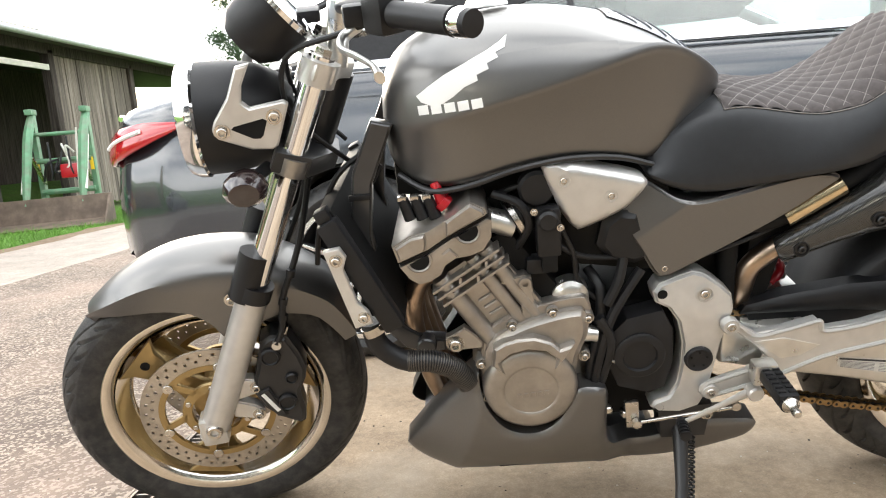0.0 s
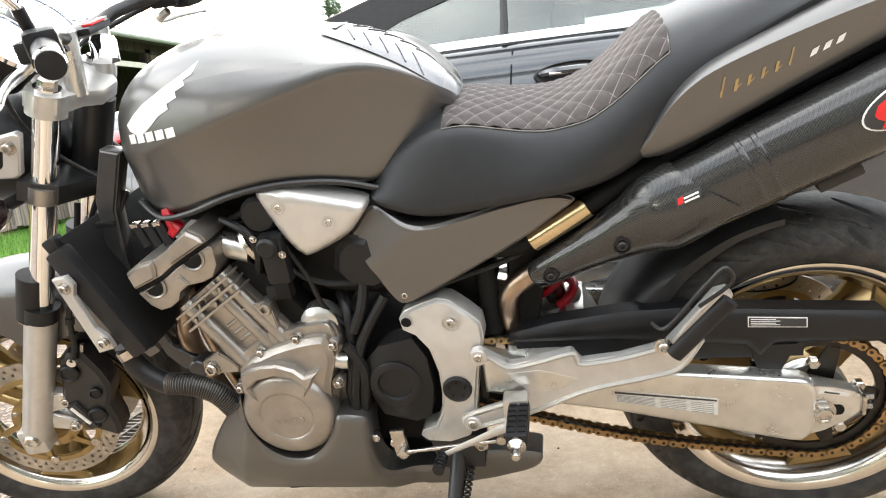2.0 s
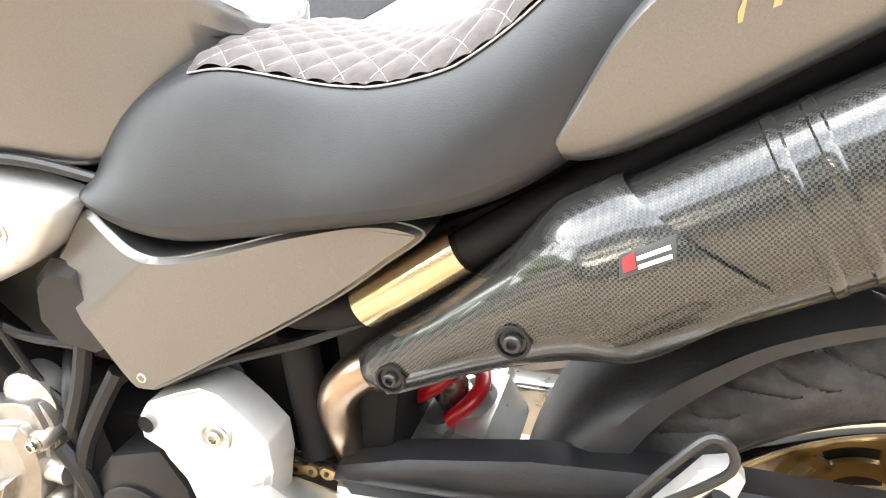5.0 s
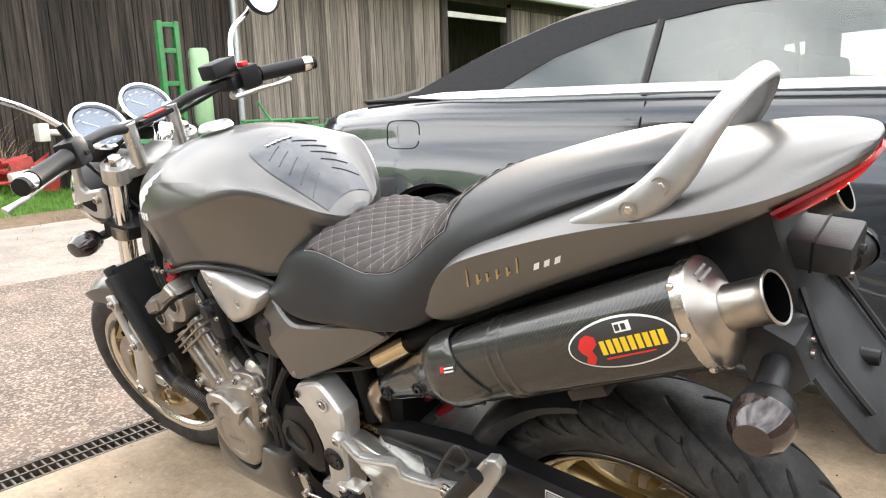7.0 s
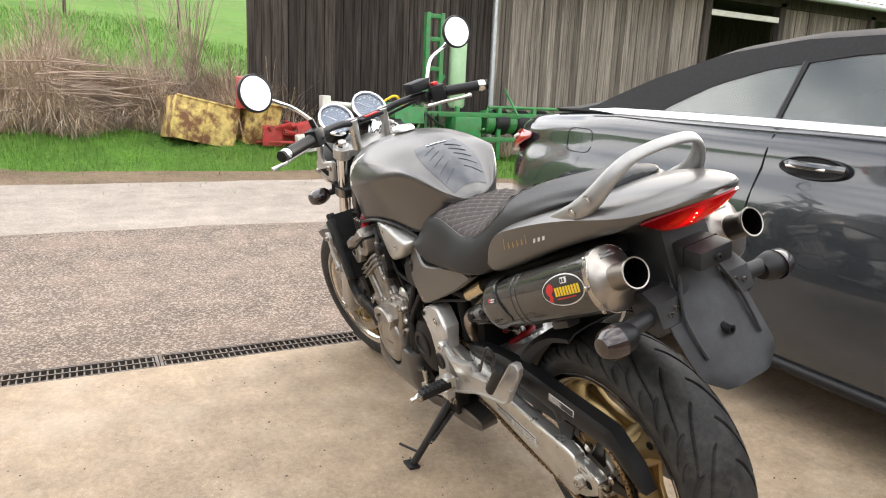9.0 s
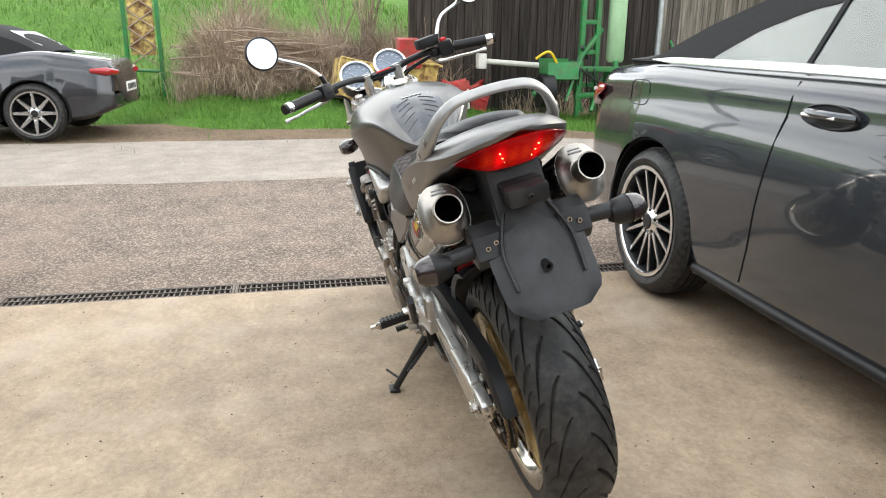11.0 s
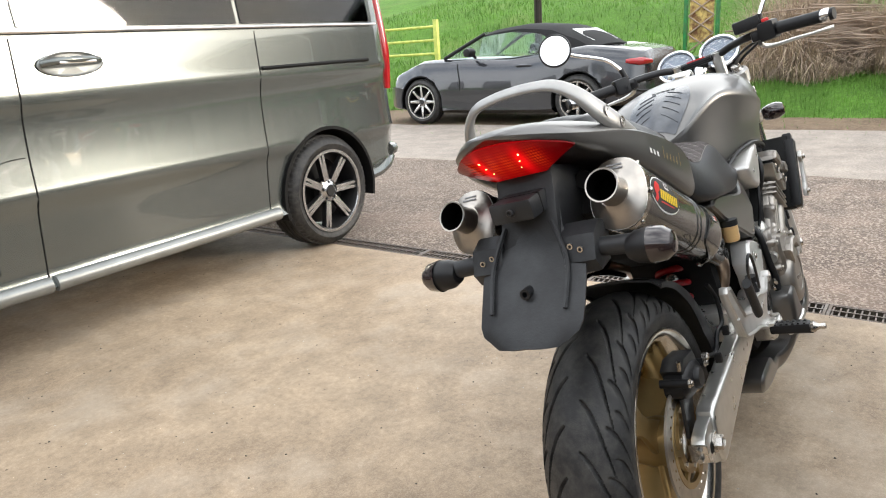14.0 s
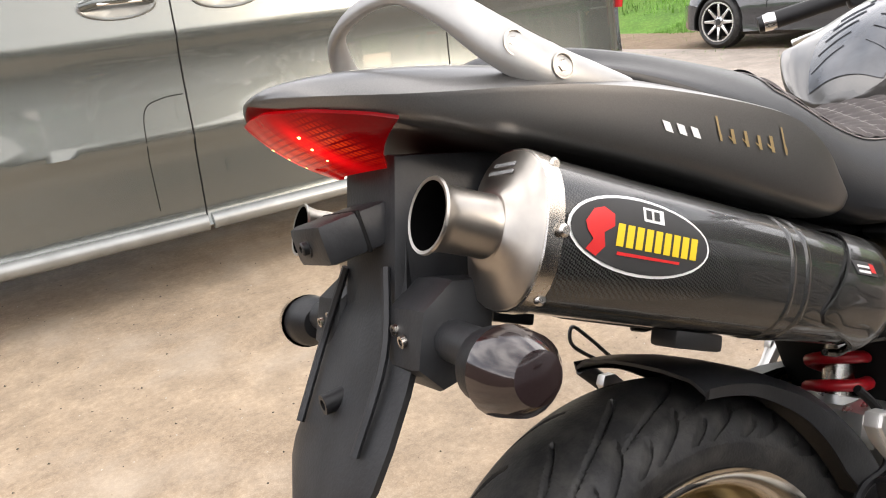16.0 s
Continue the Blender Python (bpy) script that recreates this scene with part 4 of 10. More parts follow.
def grit(name, count, mat, size, label, seed):
    """Loose crumbs of stone lying on the concrete and apron."""
    rnd = random.Random(seed)
    verts, faces = [], []
    for _ in range(count):
        x, y = rnd.uniform(-4.4, 2.6), rnd.uniform(-3.2, 2.0)
        if -1.9 < x < -1.68:
            continue
        z = 0.0 if x > -1.7 else -0.012
        r = rnd.uniform(*size)
        i, a = len(verts), rnd.uniform(0, math.tau)
        for k in range(4):
            q = r * rnd.uniform(0.6, 1.2)
            verts.append((x + q * math.cos(a + k * math.pi / 2), y + q * math.sin(a + k * math.pi / 2), z))
        verts.append((x, y, z + r * rnd.uniform(0.5, 0.9)))
        faces += [(i + k, i + (k + 1) % 4, i + 4) for k in range(4)]
    me = bpy.data.meshes.new(name)
    me.from_pydata(verts, [], faces)
    me.materials.append(mat)
    return tagged(new(name, me), label, "grit", kind="stuff")


grit("dark_grit", 900, shader("dark_crumbs", (0.06, 0.05, 0.04), 0.9), (0.0015, 0.005), "dark crumbs of dirt scattered over the floor", 41)
grit("pale_grit", 1500, shader("pale_crumbs", (0.55, 0.50, 0.43), 0.9), (0.0012, 0.0035), "pale grains of stone scattered over the floor", 42)

# ---- vehicles ----
def resample(pts, n):
    p = [Vector(q) for q in pts]
    line = spline([(*q, 0) for q in pts], 8)
    d = [0.0]
    for a, b in zip(line, line[1:]):
        d.append(d[-1] + (b - a).length)
    t = np.linspace(0, d[-1], n)
    return list(zip(np.interp(t, d, [q.x for q in line]), np.interp(t, d, [q.y for q in line])))


def car_shell(x0, x1, section, hubs, arch, n=30, step=0.045):
    """The painted shell: half sections of (y, z) from roof line to sill along the length, with wheel arches cut out."""
    xs = np.linspace(x0, x1, int((x1 - x0) / step))
    bm = bmesh.new()
    rings = []
    for x in xs:
        half = resample(section(x), n)
        rings.append([bm.verts.new((x, y, z)) for y, z in half] + [bm.verts.new((x, -y, z)) for y, z in half[::-1]])
    m = len(rings[0])
    for a, b in zip(rings, rings[1:]):
        for k in range(m - 1):
            bm.faces.new((a[k], a[k + 1], b[k + 1], b[k]))
    for r in (rings[0], rings[-1]):
        bm.faces.new(r)
    gone = []
    for f in bm.faces:
        c = f.calc_center_median()
        if len(f.verts) == 4 and abs(c.y) > 0.45 and any((c.x - hx) ** 2 + (c.z - hz) ** 2 < arch ** 2 for hx, hz in hubs):
            gone.append(f)
    bmesh.ops.delete(bm, geom=gone, context="FACES")
    for v in bm.verts:
        if v.is_boundary:
            for hx, hz in hubs:
                d = Vector((v.co.x - hx, v.co.z - hz))
                if abs(d.length - arch) < 0.07 and abs(v.co.y) > 0.4 and v.co.z > 0.2:
                    d *= arch / d.length
                    v.co.x, v.co.z = hx + d.x, hz + d.y
    bmesh.ops.remove_doubles(bm, verts=bm.verts, dist=0.0005)
    bmesh.ops.recalc_face_normals(bm, faces=bm.faces)
    return bm


def car_tyre(r, rim, w):
    prof = [(rim, -w / 2 + 0.01), (rim + 0.012, -w / 2), (r - 0.05, -w / 2 - 0.006), (r - 0.018, -w / 2 + 0.012), (r - 0.003, -w / 2 + 0.045)]
    for k in range(-2, 3):
        y = k * w * 0.15
        prof += [(r, y - 0.012), (r, y - 0.004), (r - 0.007, y - 0.004), (r - 0.007, y + 0.004), (r, y + 0.004)]
    prof += [(r - 0.003, w / 2 - 0.045), (r - 0.018, w / 2 - 0.012), (r - 0.05, w / 2 + 0.006), (rim + 0.012, w / 2), (rim, w / 2 - 0.01)]
    bm = lathe(prof, 128)
    for v in bm.verts:
        d = math.hypot(v.co.x, v.co.z)
        if d > r - 0.02 and abs(v.co.y) > w / 2 - 0.05 and int(round((math.atan2(v.co.z, v.co.x) + math.tau) / math.tau * 128)) % 2:
            v.co.x, v.co.z = v.co.x * (d - 0.007) / d, v.co.z * (d - 0.007) / d
    return bm


def car_rim(r, w, spokes, face, twin=True, thick=0.018, spread=0.19):
    """Rim with a barrel and slim spokes; the outer face looks along +y."""
    bm = lathe([(r, -w / 2), (r + 0.004, -w / 2 + 0.01), (r - 0.02, -w / 2 + 0.03), (r - 0.035, 0), (r - 0.018, w / 2 - 0.02), (r + 0.004, w / 2 - 0.008), (r + 0.004, w / 2), (r - 0.012, w / 2), (r - 0.022, w / 2 - 0.022), (r - 0.04, 0), (r - 0.026, -w / 2 + 0.03)], 64)
    hub = lathe([(0, face + 0.012), (0.03, face + 0.01), (0.05, face), (0.075, face - 0.01), (0.08, face - 0.05), (0, face - 0.05)], 32)
    add(bm, hub)
    for k in range(spokes):
        a = k * math.tau / spokes
        for s in ((-1, 1) if twin else (0,)):
            q = Matrix.Rotation(a, 4, "Y")
            c, o = (r - 0.015) * math.cos(spread), s * (r - 0.015) * math.sin(spread)
            p = prism([(0.05, s * 0.020 - thick / 2), (c, o - thick / 2.4), (c, o + thick / 2.4), (0.05, s * 0.020 + thick / 2)], face - 0.035, face, 0.004)
            for v in p.verts:
                if v.co.x > 0.12:
                    v.co.y += 0.012
            bmesh.ops.transform(p, matrix=q, verts=p.verts)
            add(bm, p)
    return bm


def wheel_at(parent, x, y, z, side, r, rim, w, spokes, mat, twin=True, thick=0.018, spread=0.19):
    m = Matrix.Translation((x, y, z)) @ (Matrix.Identity(4) if side > 0 else Matrix.Rotation(math.pi, 4, "Z"))
    wh = part("wheel", lathe([(0, -0.02), (rim - 0.05, -0.02), (rim - 0.045, 0.0), (rim - 0.06, 0.004), (0.1, 0.006), (0, 0.006)], 40), M_DEEP, parent)
    wh.matrix_basis = m
    part("tyre", car_tyre(r, rim, w), M_TYRE, wh)
    part("rim", car_rim(rim, w, spokes, w / 2 - 0.03, twin, thick + 0.010, spread), M_RIMDARK, wh, "black rim")
    face = w / 2 - 0.03
    bm = lathe([(rim + 0.003, w / 2 + 0.0015), (rim - 0.013, w / 2 + 0.0015), (rim - 0.016, w / 2 - 0.006)], 72)
    add(bm, lathe([(0.036, face + 0.0115), (0.05, face + 0.0035), (0.068, face - 0.004)], 40))
    for k in range(spokes):
        for e in ((-1, 1) if twin else (0,)):
            c, o = (rim - 0.013) * math.cos(spread), e * (rim - 0.013) * math.sin(spread)
            p = prism([(0.06, e * 0.022 - thick * 0.75), (c, o - thick / 2.4), (c, o + thick / 2.4), (0.06, e * 0.022 + thick * 0.75)], face - 0.004, face + 0.003, 0.001)
            for v in p.verts:
                if v.co.x > 0.12:
                    v.co.y += 0.013
            bmesh.ops.transform(p, matrix=Matrix.Rotation(k * math.tau / spokes, 4, "Y"), verts=p.verts)
            add(bm, p)
    part("rim_face", bm, mat, wh, "machined bright spoke faces")
    for k in range(5):
        a = k * math.tau / 5 + 0.3
        part("wheel_bolt", disc_y(0.05 * math.cos(a), face - 0.001, 0.05 * math.sin(a), 0.009, 0.014, 0.002, 10), M_DEEP, wh)
    part("hub_cap", disc_y(0, w / 2 - 0.018, 0, 0.033, 0.01, 0.003), M_BLACKM, wh)
    return wh


def liner(parent, x, y, z, r, w):
    return part("wheel_arch", lathe([(r + 0.006, -w / 2), (r + 0.006, w / 2), (r - 0.012, w / 2), (r - 0.012, -w / 2)], 28, Matrix.Translation((x, y, z)), True, -0.25, math.pi + 0.25), M_DEEP, parent)


def panel(pts, t=0.006):
    """A thin curved pane through rows of points."""
    bm = bmesh.new()
    rows = [[bm.verts.new(p) for p in r] for r in pts]
    for a, b in zip(rows, rows[1:]):
        for k in range(len(a) - 1):
            bm.faces.new((a[k], a[k + 1], b[k + 1], b[k]))
    bmesh.ops.recalc_face_normals(bm, faces=bm.faces)
    bmesh.ops.solidify(bm, geom=bm.faces[:], thickness=t)
    bmesh.ops.recalc_face_normals(bm, faces=bm.faces)
    return bm


M_RIMDARK = shader("machined_black_rim", (0.025, 0.025, 0.026), 0.3, 0.4, 0.1, 20)
M_RIMSILV = shader("machined_silver_rim", (0.5, 0.5, 0.5), 0.25, 0.95, 0.1, 20)
M_STEP = shader("satin_grey_step", (0.26, 0.27, 0.265), 0.4, 0.6, 0.15, 10)
M_SEATING = shader("dark_car_interior", (0.02, 0.02, 0.02), 0.8, 0, 0.2, 10)


def convertible():
    """Large dark convertible with its black hood closed; it stands nose inwards, tail to the road."""
    car = thing("convertible_car", "dark grey convertible with closed black fabric hood, parked beside the motorcycle", "car", pose(-1.38, 1.895, 0))
    wf = fn([-1.02, -0.98, -0.88, -0.68, -0.2, 0.5, 1.5, 2.6, 3.3, 3.6, 3.72], [0.56, 0.68, 0.80, 0.885, 0.93, 0.925, 0.925, 0.925, 0.89, 0.76, 0.55])
    zt = fn([-1.02, -0.97, -0.86, -0.5, 0.0, 1.0, 2.0, 2.6, 3.3, 3.6, 3.72], [0.80, 0.96, 0.99, 1.02, 1.045, 1.04, 1.02, 0.98, 0.86, 0.72, 0.58])
    zs = fn([-1.02, -0.86, -0.5, 0.4, 2.4, 3.3, 3.72], [0.42, 0.27, 0.24, 0.20, 0.20, 0.2, 0.3])

    def sec(x):
        w, t, s = wf(x), zt(x), zs(x)
        return [(0.0, t + 0.02), (0.45 * w, t + 0.015), (w - 0.17, t), (w - 0.085, t - 0.02), (w - 0.045, t - 0.07), (w - 0.038, t - 0.16), (w - 0.012, t - 0.25), (w + 0.002, 0.60), (w - 0.012, 0.42), (w - 0.02, s + 0.12), (w - 0.05, s + 0.02), (w - 0.12, s), (0.3, s), (0.0, s)]

    def skin(x, z):
        """How far out the side stands at that height."""
        line = resample(sec(x), 60)
        return max([ya + (yb - ya) * (z - za) / (zb - za) for (ya, za), (yb, zb) in zip(line, line[1:]) if abs(zb - za) > 1e-5 and min(za, zb) <= z <= max(za, zb)] or [0.8])

    hubs = [(0.0, 0.335), (2.87, 0.335)]
    part("body", car_shell(-1.02, 3.72, sec, hubs, 0.382, 60), M_CARPAINT, car)
    for hx, hz in hubs:
        for s in (-1, 1):
            wheel_at(car, hx, s * 0.80, hz, s, 0.335, 0.250, 0.235, 14, M_TRIM, False, 0.012, 0.0)
            liner(car, hx, s * 0.78, hz, 0.382, 0.26)
    belt = 1.035
    roof = fn([-0.55, -0.2, 0.1, 0.42, 0.75, 1.3, 1.85], [1.055, 1.11, 1.235, 1.335, 1.378, 1.385, 1.335])
    low = fn([-0.55, 0.20, 0.315, 0.45, 0.66, 1.0, 1.85], [1.035, 1.035, 1.10, 1.165, 1.228, 1.275, 1.285])

    def side_y(x, z):
        return 0.828 - 0.12 * max(0, -0.1 - x) - (z - belt) * 0.55

    rows = []
    for x in np.linspace(-0.55, 1.85, 34):
        r, lo = roof(x), low(x)
        lift = max(0.006, r - 0.045 - lo)
        half = [(side_y(x, lo + lift * k / 3), lo + lift * k / 3) for k in range(4)] + [(side_y(x, r) - 0.08, max(r - 0.012, lo + 0.012)), (0.3, max(r + 0.012, lo + 0.016))]
        rows.append([(x, -y, z) for y, z in half] + [(x, 0, max(r + 0.02, lo + 0.02))] + [(x, y, z) for y, z in half[::-1]])
    part("hood", panel(rows, 0.02), M_CLOTH, car, "black woven fabric hood, closed")
    for s in (-1, 1):
        for xa, xb, nm in ((0.22, 0.79, "quarter_window"), (0.815, 1.85, "door_window")):
            rows = []
            for k in range(11):
                x = xa + (xb - xa) * k / 10
                top = low(x) - 0.004
                rows.append([(x, s * (side_y(x, belt + (top - belt) * j / 4) + 0.002), belt + (top - belt) * j / 4) for j in range(5)])
            part(nm, panel(rows, 0.005), M_GLASS, car)
        rows = []
        for x in np.linspace(-0.20, 2.0, 24):
            y, z, h = float(np.interp(x, [-0.2, 0.3, 0.8, 2.0], [0.842, 0.862, 0.867, 0.866])), float(np.interp(x, [-0.2, 0.3, 0.8, 2.0], [1.046, 1.044, 1.041, 1.023])), 0.021 * min(1.0, (x + 0.22) / 0.22)
            rows.append([(x, s * (y - 0.014), z + 0.7 * h), (x, s * (y - 0.004), z + 0.6 * h), (x, s * (y + 0.001), z), (x, s * (y + 0.002), z - 0.6 * h), (x, s * (y - 0.006), z - 0.9 * h)])
        part("window_trim", panel(rows, 0.004), M_TRIM, car, "polished aluminium window trim")
        part("pillar", tube([(0.802, s * side_y(0.80, belt), belt), (0.802, s * side_y(0.80, low(0.80)), low(0.80))], 0.013, 6, raw=True), M_BLACK, car)
        part("windscreen_pillar", tube([(1.85, s * side_y(1.85, 1.29), 1.31), (2.2, s * 0.75, 1.15), (2.5, s * 0.80, 1.0)], 0.03, 8), M_CARPAINT, car)
        part("handle_recess", lathe([(0, 0.0), (0.055, 0.0), (0.062, 0.006), (0.058, 0.01), (0.05, 0.004), (0, 0.004)], 28, Matrix.Translation((1.015, s * 0.893, 0.905)) @ Matrix.Diagonal((2.0, s, 0.62, 1))), M_BLACK, car)
        part("door_handle", tube([(0.915, s * 0.893, 0.912), (0.965, s * 0.928, 0.914), (1.065, s * 0.93, 0.912), (1.125, s * 0.90, 0.908)], 0.013, 8), M_CARPAINT, car)
        part("handle_trim", tube([(0.945, s * 0.935, 0.908), (1.085, s * 0.936, 0.906)], 0.006, 8, raw=True), M_CHROME, car)
        for x, za, zb in ((0.80, 0.28, 1.02), (2.2, 0.24, 1.0)):
            part("door_seam", tube([(x - 0.10 + 0.13 * f ** 0.7, s * (skin(x, za + (zb - 0.02 - za) * f) + 0.0005), za + (zb - 0.02 - za) * f) for f in np.linspace(0, 1, 14)], 0.0032, 6, raw=True), M_DEEP, car)
        part("sill", tube([(0.40, s * 0.880, 0.245), (0.50, s * 0.884, 0.235), (1.4, s * 0.882, 0.222), (2.34, s * 0.878, 0.228), (2.46, s * 0.862, 0.24)], 0.022, 12), M_BLACK, car)
        part("mirror", lathe([(0, -0.10), (0.05, -0.09), (0.075, -0.03), (0.075, 0.04), (0.05, 0.09), (0, 0.10)], 20, Matrix.Translation((2.0, s * 1.02, 1.10))), M_CARPAINT, car)
        part("mirror_arm", rod((2.02, s * 0.84, 1.03), (2.0, s * 0.95, 1.08), 0.025), M_BLACK, car)
        lamp = [(-1.0, s * 0.60, 0.80), (-0.97, s * 0.69, 0.825), (-0.88, s * 0.785, 0.85), (-0.76, s * 0.845, 0.875), (-0.62, s * 0.875, 0.895)]
        part("tail_lamp", tube(lamp, [0.035, 0.056, 0.060, 0.045, 0.012], 14, 6, flat=0.28), M_LAMP, car, "red tail lamp cluster")
        part("lamp_strip", tube([(p[0] - 0.010, p[1] + s * 0.012, p[2] + 0.012) for p in lamp[1:4]], 0.008, 6), M_WHITE, car)
        part("fuel_flap" if s < 0 else "rear_reflector", tube([(x, s * (skin(x, z) + 0.0005), z) for x, z in [(-0.20 + 0.095 * math.copysign(abs(math.cos(a)) ** 0.45, math.cos(a)), 0.900 + 0.055 * math.copysign(abs(math.sin(a)) ** 0.45, math.sin(a))) for a in np.linspace(0, math.tau, 41)[:-1]]], 0.0022, 5, raw=True), M_DEEP, car)
    part("windscreen", panel([[(1.87 + 0.62 * k / 4, y * (0.62 + 0.12 * k / 4), 1.335 - 0.33 * k / 4 + 0.02 * (1 - abs(y))) for y in np.linspace(-1, 1, 9)] for k in range(5)]), M_GLASS, car)
    part("boot_trim", tube([(-0.97, -0.6, 0.955), (-1.01, 0, 0.975), (-0.97, 0.6, 0.955)], 0.012, 8), M_CHROME, car)
    part("dashboard", box(2.2, 0, 1.0, 0.4, 1.4, 0.12, 0.03), M_SEATING, car)
    for s in (-1, 1):
        part("headrest", box(1.0, s * 0.37, 1.19, 0.09, 0.24, 0.16, 0.03), M_SEATING, car)
        part("front_seat", box(1.0, s * 0.37, 1.05, 0.12, 0.5, 0.22, 0.04), M_SEATING, car)
    return car


convertible()


def van():
    """Grey people carrier, tail to the road; its side fills one edge of the bay."""
    v = thing("van", "greenish grey metallic van parked with its tail to the road", "van", pose(-1.684, -3.435, 0, 0, 0, 0))
    wf = fn([-0.74, -0.71, -0.6, -0.4, 0, 3.0, 3.6, 3.95, 4.1], [0.80, 0.88, 0.935, 0.955, 0.965, 0.965, 0.92, 0.75, 0.5])
    zt = fn([-0.74, -0.7, -0.6, 0, 2.2, 2.9, 3.4, 4.0, 4.1], [1.75, 1.88, 1.92, 1.94, 1.93, 1.48, 1.15, 0.85, 0.6])
    zs = fn([-0.74, -0.5, 0.5, 3.0, 4.1], [0.40, 0.32, 0.24, 0.24, 0.3])

    def sec(x):
        w, t, s = wf(x), zt(x), zs(x)
        b = min(1.24, t - 0.10)
        f = min(1.0, b / 1.24)
        side = [(-0.030, 1.235), (-0.020, 1.14), (-0.010, 1.045), (-0.004, 1.012), (-0.006, 1.000), (-0.018, 0.955), (-0.022, 0.89), (-0.016, 0.78), (-0.002, 0.665), (0.004, 0.632), (0.002, 0.618), (-0.016, 0.585), (-0.021, 0.52), (-0.022, 0.42)]
        return [(0.0, t), (0.5 * w, t - 0.005), (w - 0.22, t - 0.04), (w - 0.14, t - 0.11), (w - 0.085, (t + b) / 2), (w - 0.035, b + 0.02)] + [(w + q, z * f) for q, z in side] + [(w - 0.025, s + 0.08), (w - 0.045, s), (0.3, s), (0.0, s)]

    def skin(x, z):
        """How far out the side stands at that height."""
        line = resample(sec(x), 160)
        return max([ya + (yb - ya) * (z - za) / (zb - za) for (ya, za), (yb, zb) in zip(line, line[1:]) if abs(zb - za) > 1e-5 and min(za, zb) <= z <= max(za, zb)] or [0.9])

    hubs = [(0.0, 0.325), (3.2, 0.325)]
    part("body", car_shell(-0.74, 4.1, sec, hubs, 0.372, 110), M_VANPAINT, v)
    for hx, hz in hubs:
        for s in (-1, 1):
            wheel_at(v, hx, s * 0.85, hz, s, 0.325, 0.240, 0.23, 7, M_RIMSILV, True, 0.020, 0.385)
            liner(v, hx, s * 0.83, hz, 0.372, 0.28)
    for s in (-1, 1):
        for xa, xb in ((-0.52, 0.485), (0.515, 1.56), (1.70, 2.6)):
            rows = []
            for k in range(9):
                x = xa + (xb - xa) * k / 8
                t = zt(x)
                top = min(1.80, t - 0.13)
                rows.append([(x, s * (wf(x) - 0.035 - 0.05 * ((z - 1.26) / ((t + 1.24) / 2 - 1.26)) + 0.007), z) for z in np.linspace(1.275, top, 6)])
            part("window", panel(rows, 0.006), M_PRIV, v)
        part("window_trim", tube([(-0.56, s * 0.925, 1.258), (0, s * 0.944, 1.258), (2.7, s * 0.944, 1.258)], 0.008, 8), M_CHROME, v)
        part("slide_rail", tube([(-0.44, s * 0.947, 1.052), (0.41, s * 0.957, 1.052)], 0.011, 6, raw=True), M_DEEP, v)
        for x in (0.43, 1.62, 2.72):
            part("door_seam", tube([(x + 0.035 - 0.055 * (z - 0.3) / 0.94, s * (skin(x, z) - 0.001), z) for z in np.linspace(0.30, 1.235, 40)], 0.0036, 6, raw=True), M_DEEP, v)
        part("sill_trim", tube([(0.42, s * 0.955, 0.285), (1.64, s * 0.958, 0.275)], 0.034, 10), M_STEP, v, "satin side step trim")
        part("sill_trim", tube([(1.66, s * 0.958, 0.275), (2.78, s * 0.955, 0.275)], 0.034, 10), M_STEP, v, "satin side step trim")
        part("fuel_flap", tube([(q.x, s * (skin(q.x, q.z) - 0.001), q.z) for q in spline([(1.825, 0, 0.36), (1.815, 0, 0.61), (1.79, 0, 0.75), (1.72, 0, 0.785), (1.64, 0, 0.79)], 8)], 0.0022, 6, raw=True), M_DEEP, v)
        for hx in (1.39, 1.79):
            part("handle_recess", lathe([(0, 0.0), (0.055, 0.0), (0.062, 0.006), (0.058, 0.01), (0.05, 0.004), (0, 0.004)], 28, Matrix.Translation((hx, s * 0.950, 1.13)) @ Matrix.Diagonal((2.2, s, 0.80, 1))), M_STEP, v)
            part("door_handle", tube([(hx - 0.12, s * 0.95, 1.140), (hx - 0.06, s * 0.99, 1.145), (hx + 0.05, s * 0.992, 1.145), (hx + 0.12, s * 0.955, 1.135)], 0.016, 10), M_VANPAINT, v)
            part("handle_trim", tube([(hx - 0.08, s * 1.001, 1.137), (hx + 0.07, s * 1.002, 1.137)], 0.006, 8, raw=True), M_CHROME, v)
        part("tail_lamp", tube([(-0.690, s * 0.865, 0.86), (-0.695, s * 0.862, 1.1), (-0.675, s * 0.835, 1.42)], [0.030, 0.040, 0.028], 12, 6), M_LAMP, v, "tall red tail lamp")
    part("rear_bumper", tube([(-0.64, -0.885, 0.47), (-0.73, -0.78, 0.47), (-0.765, 0, 0.48), (-0.73, 0.78, 0.47), (-0.64, 0.885, 0.47)], 0.04, 10), M_VANPAINT, v)
    return v


van()


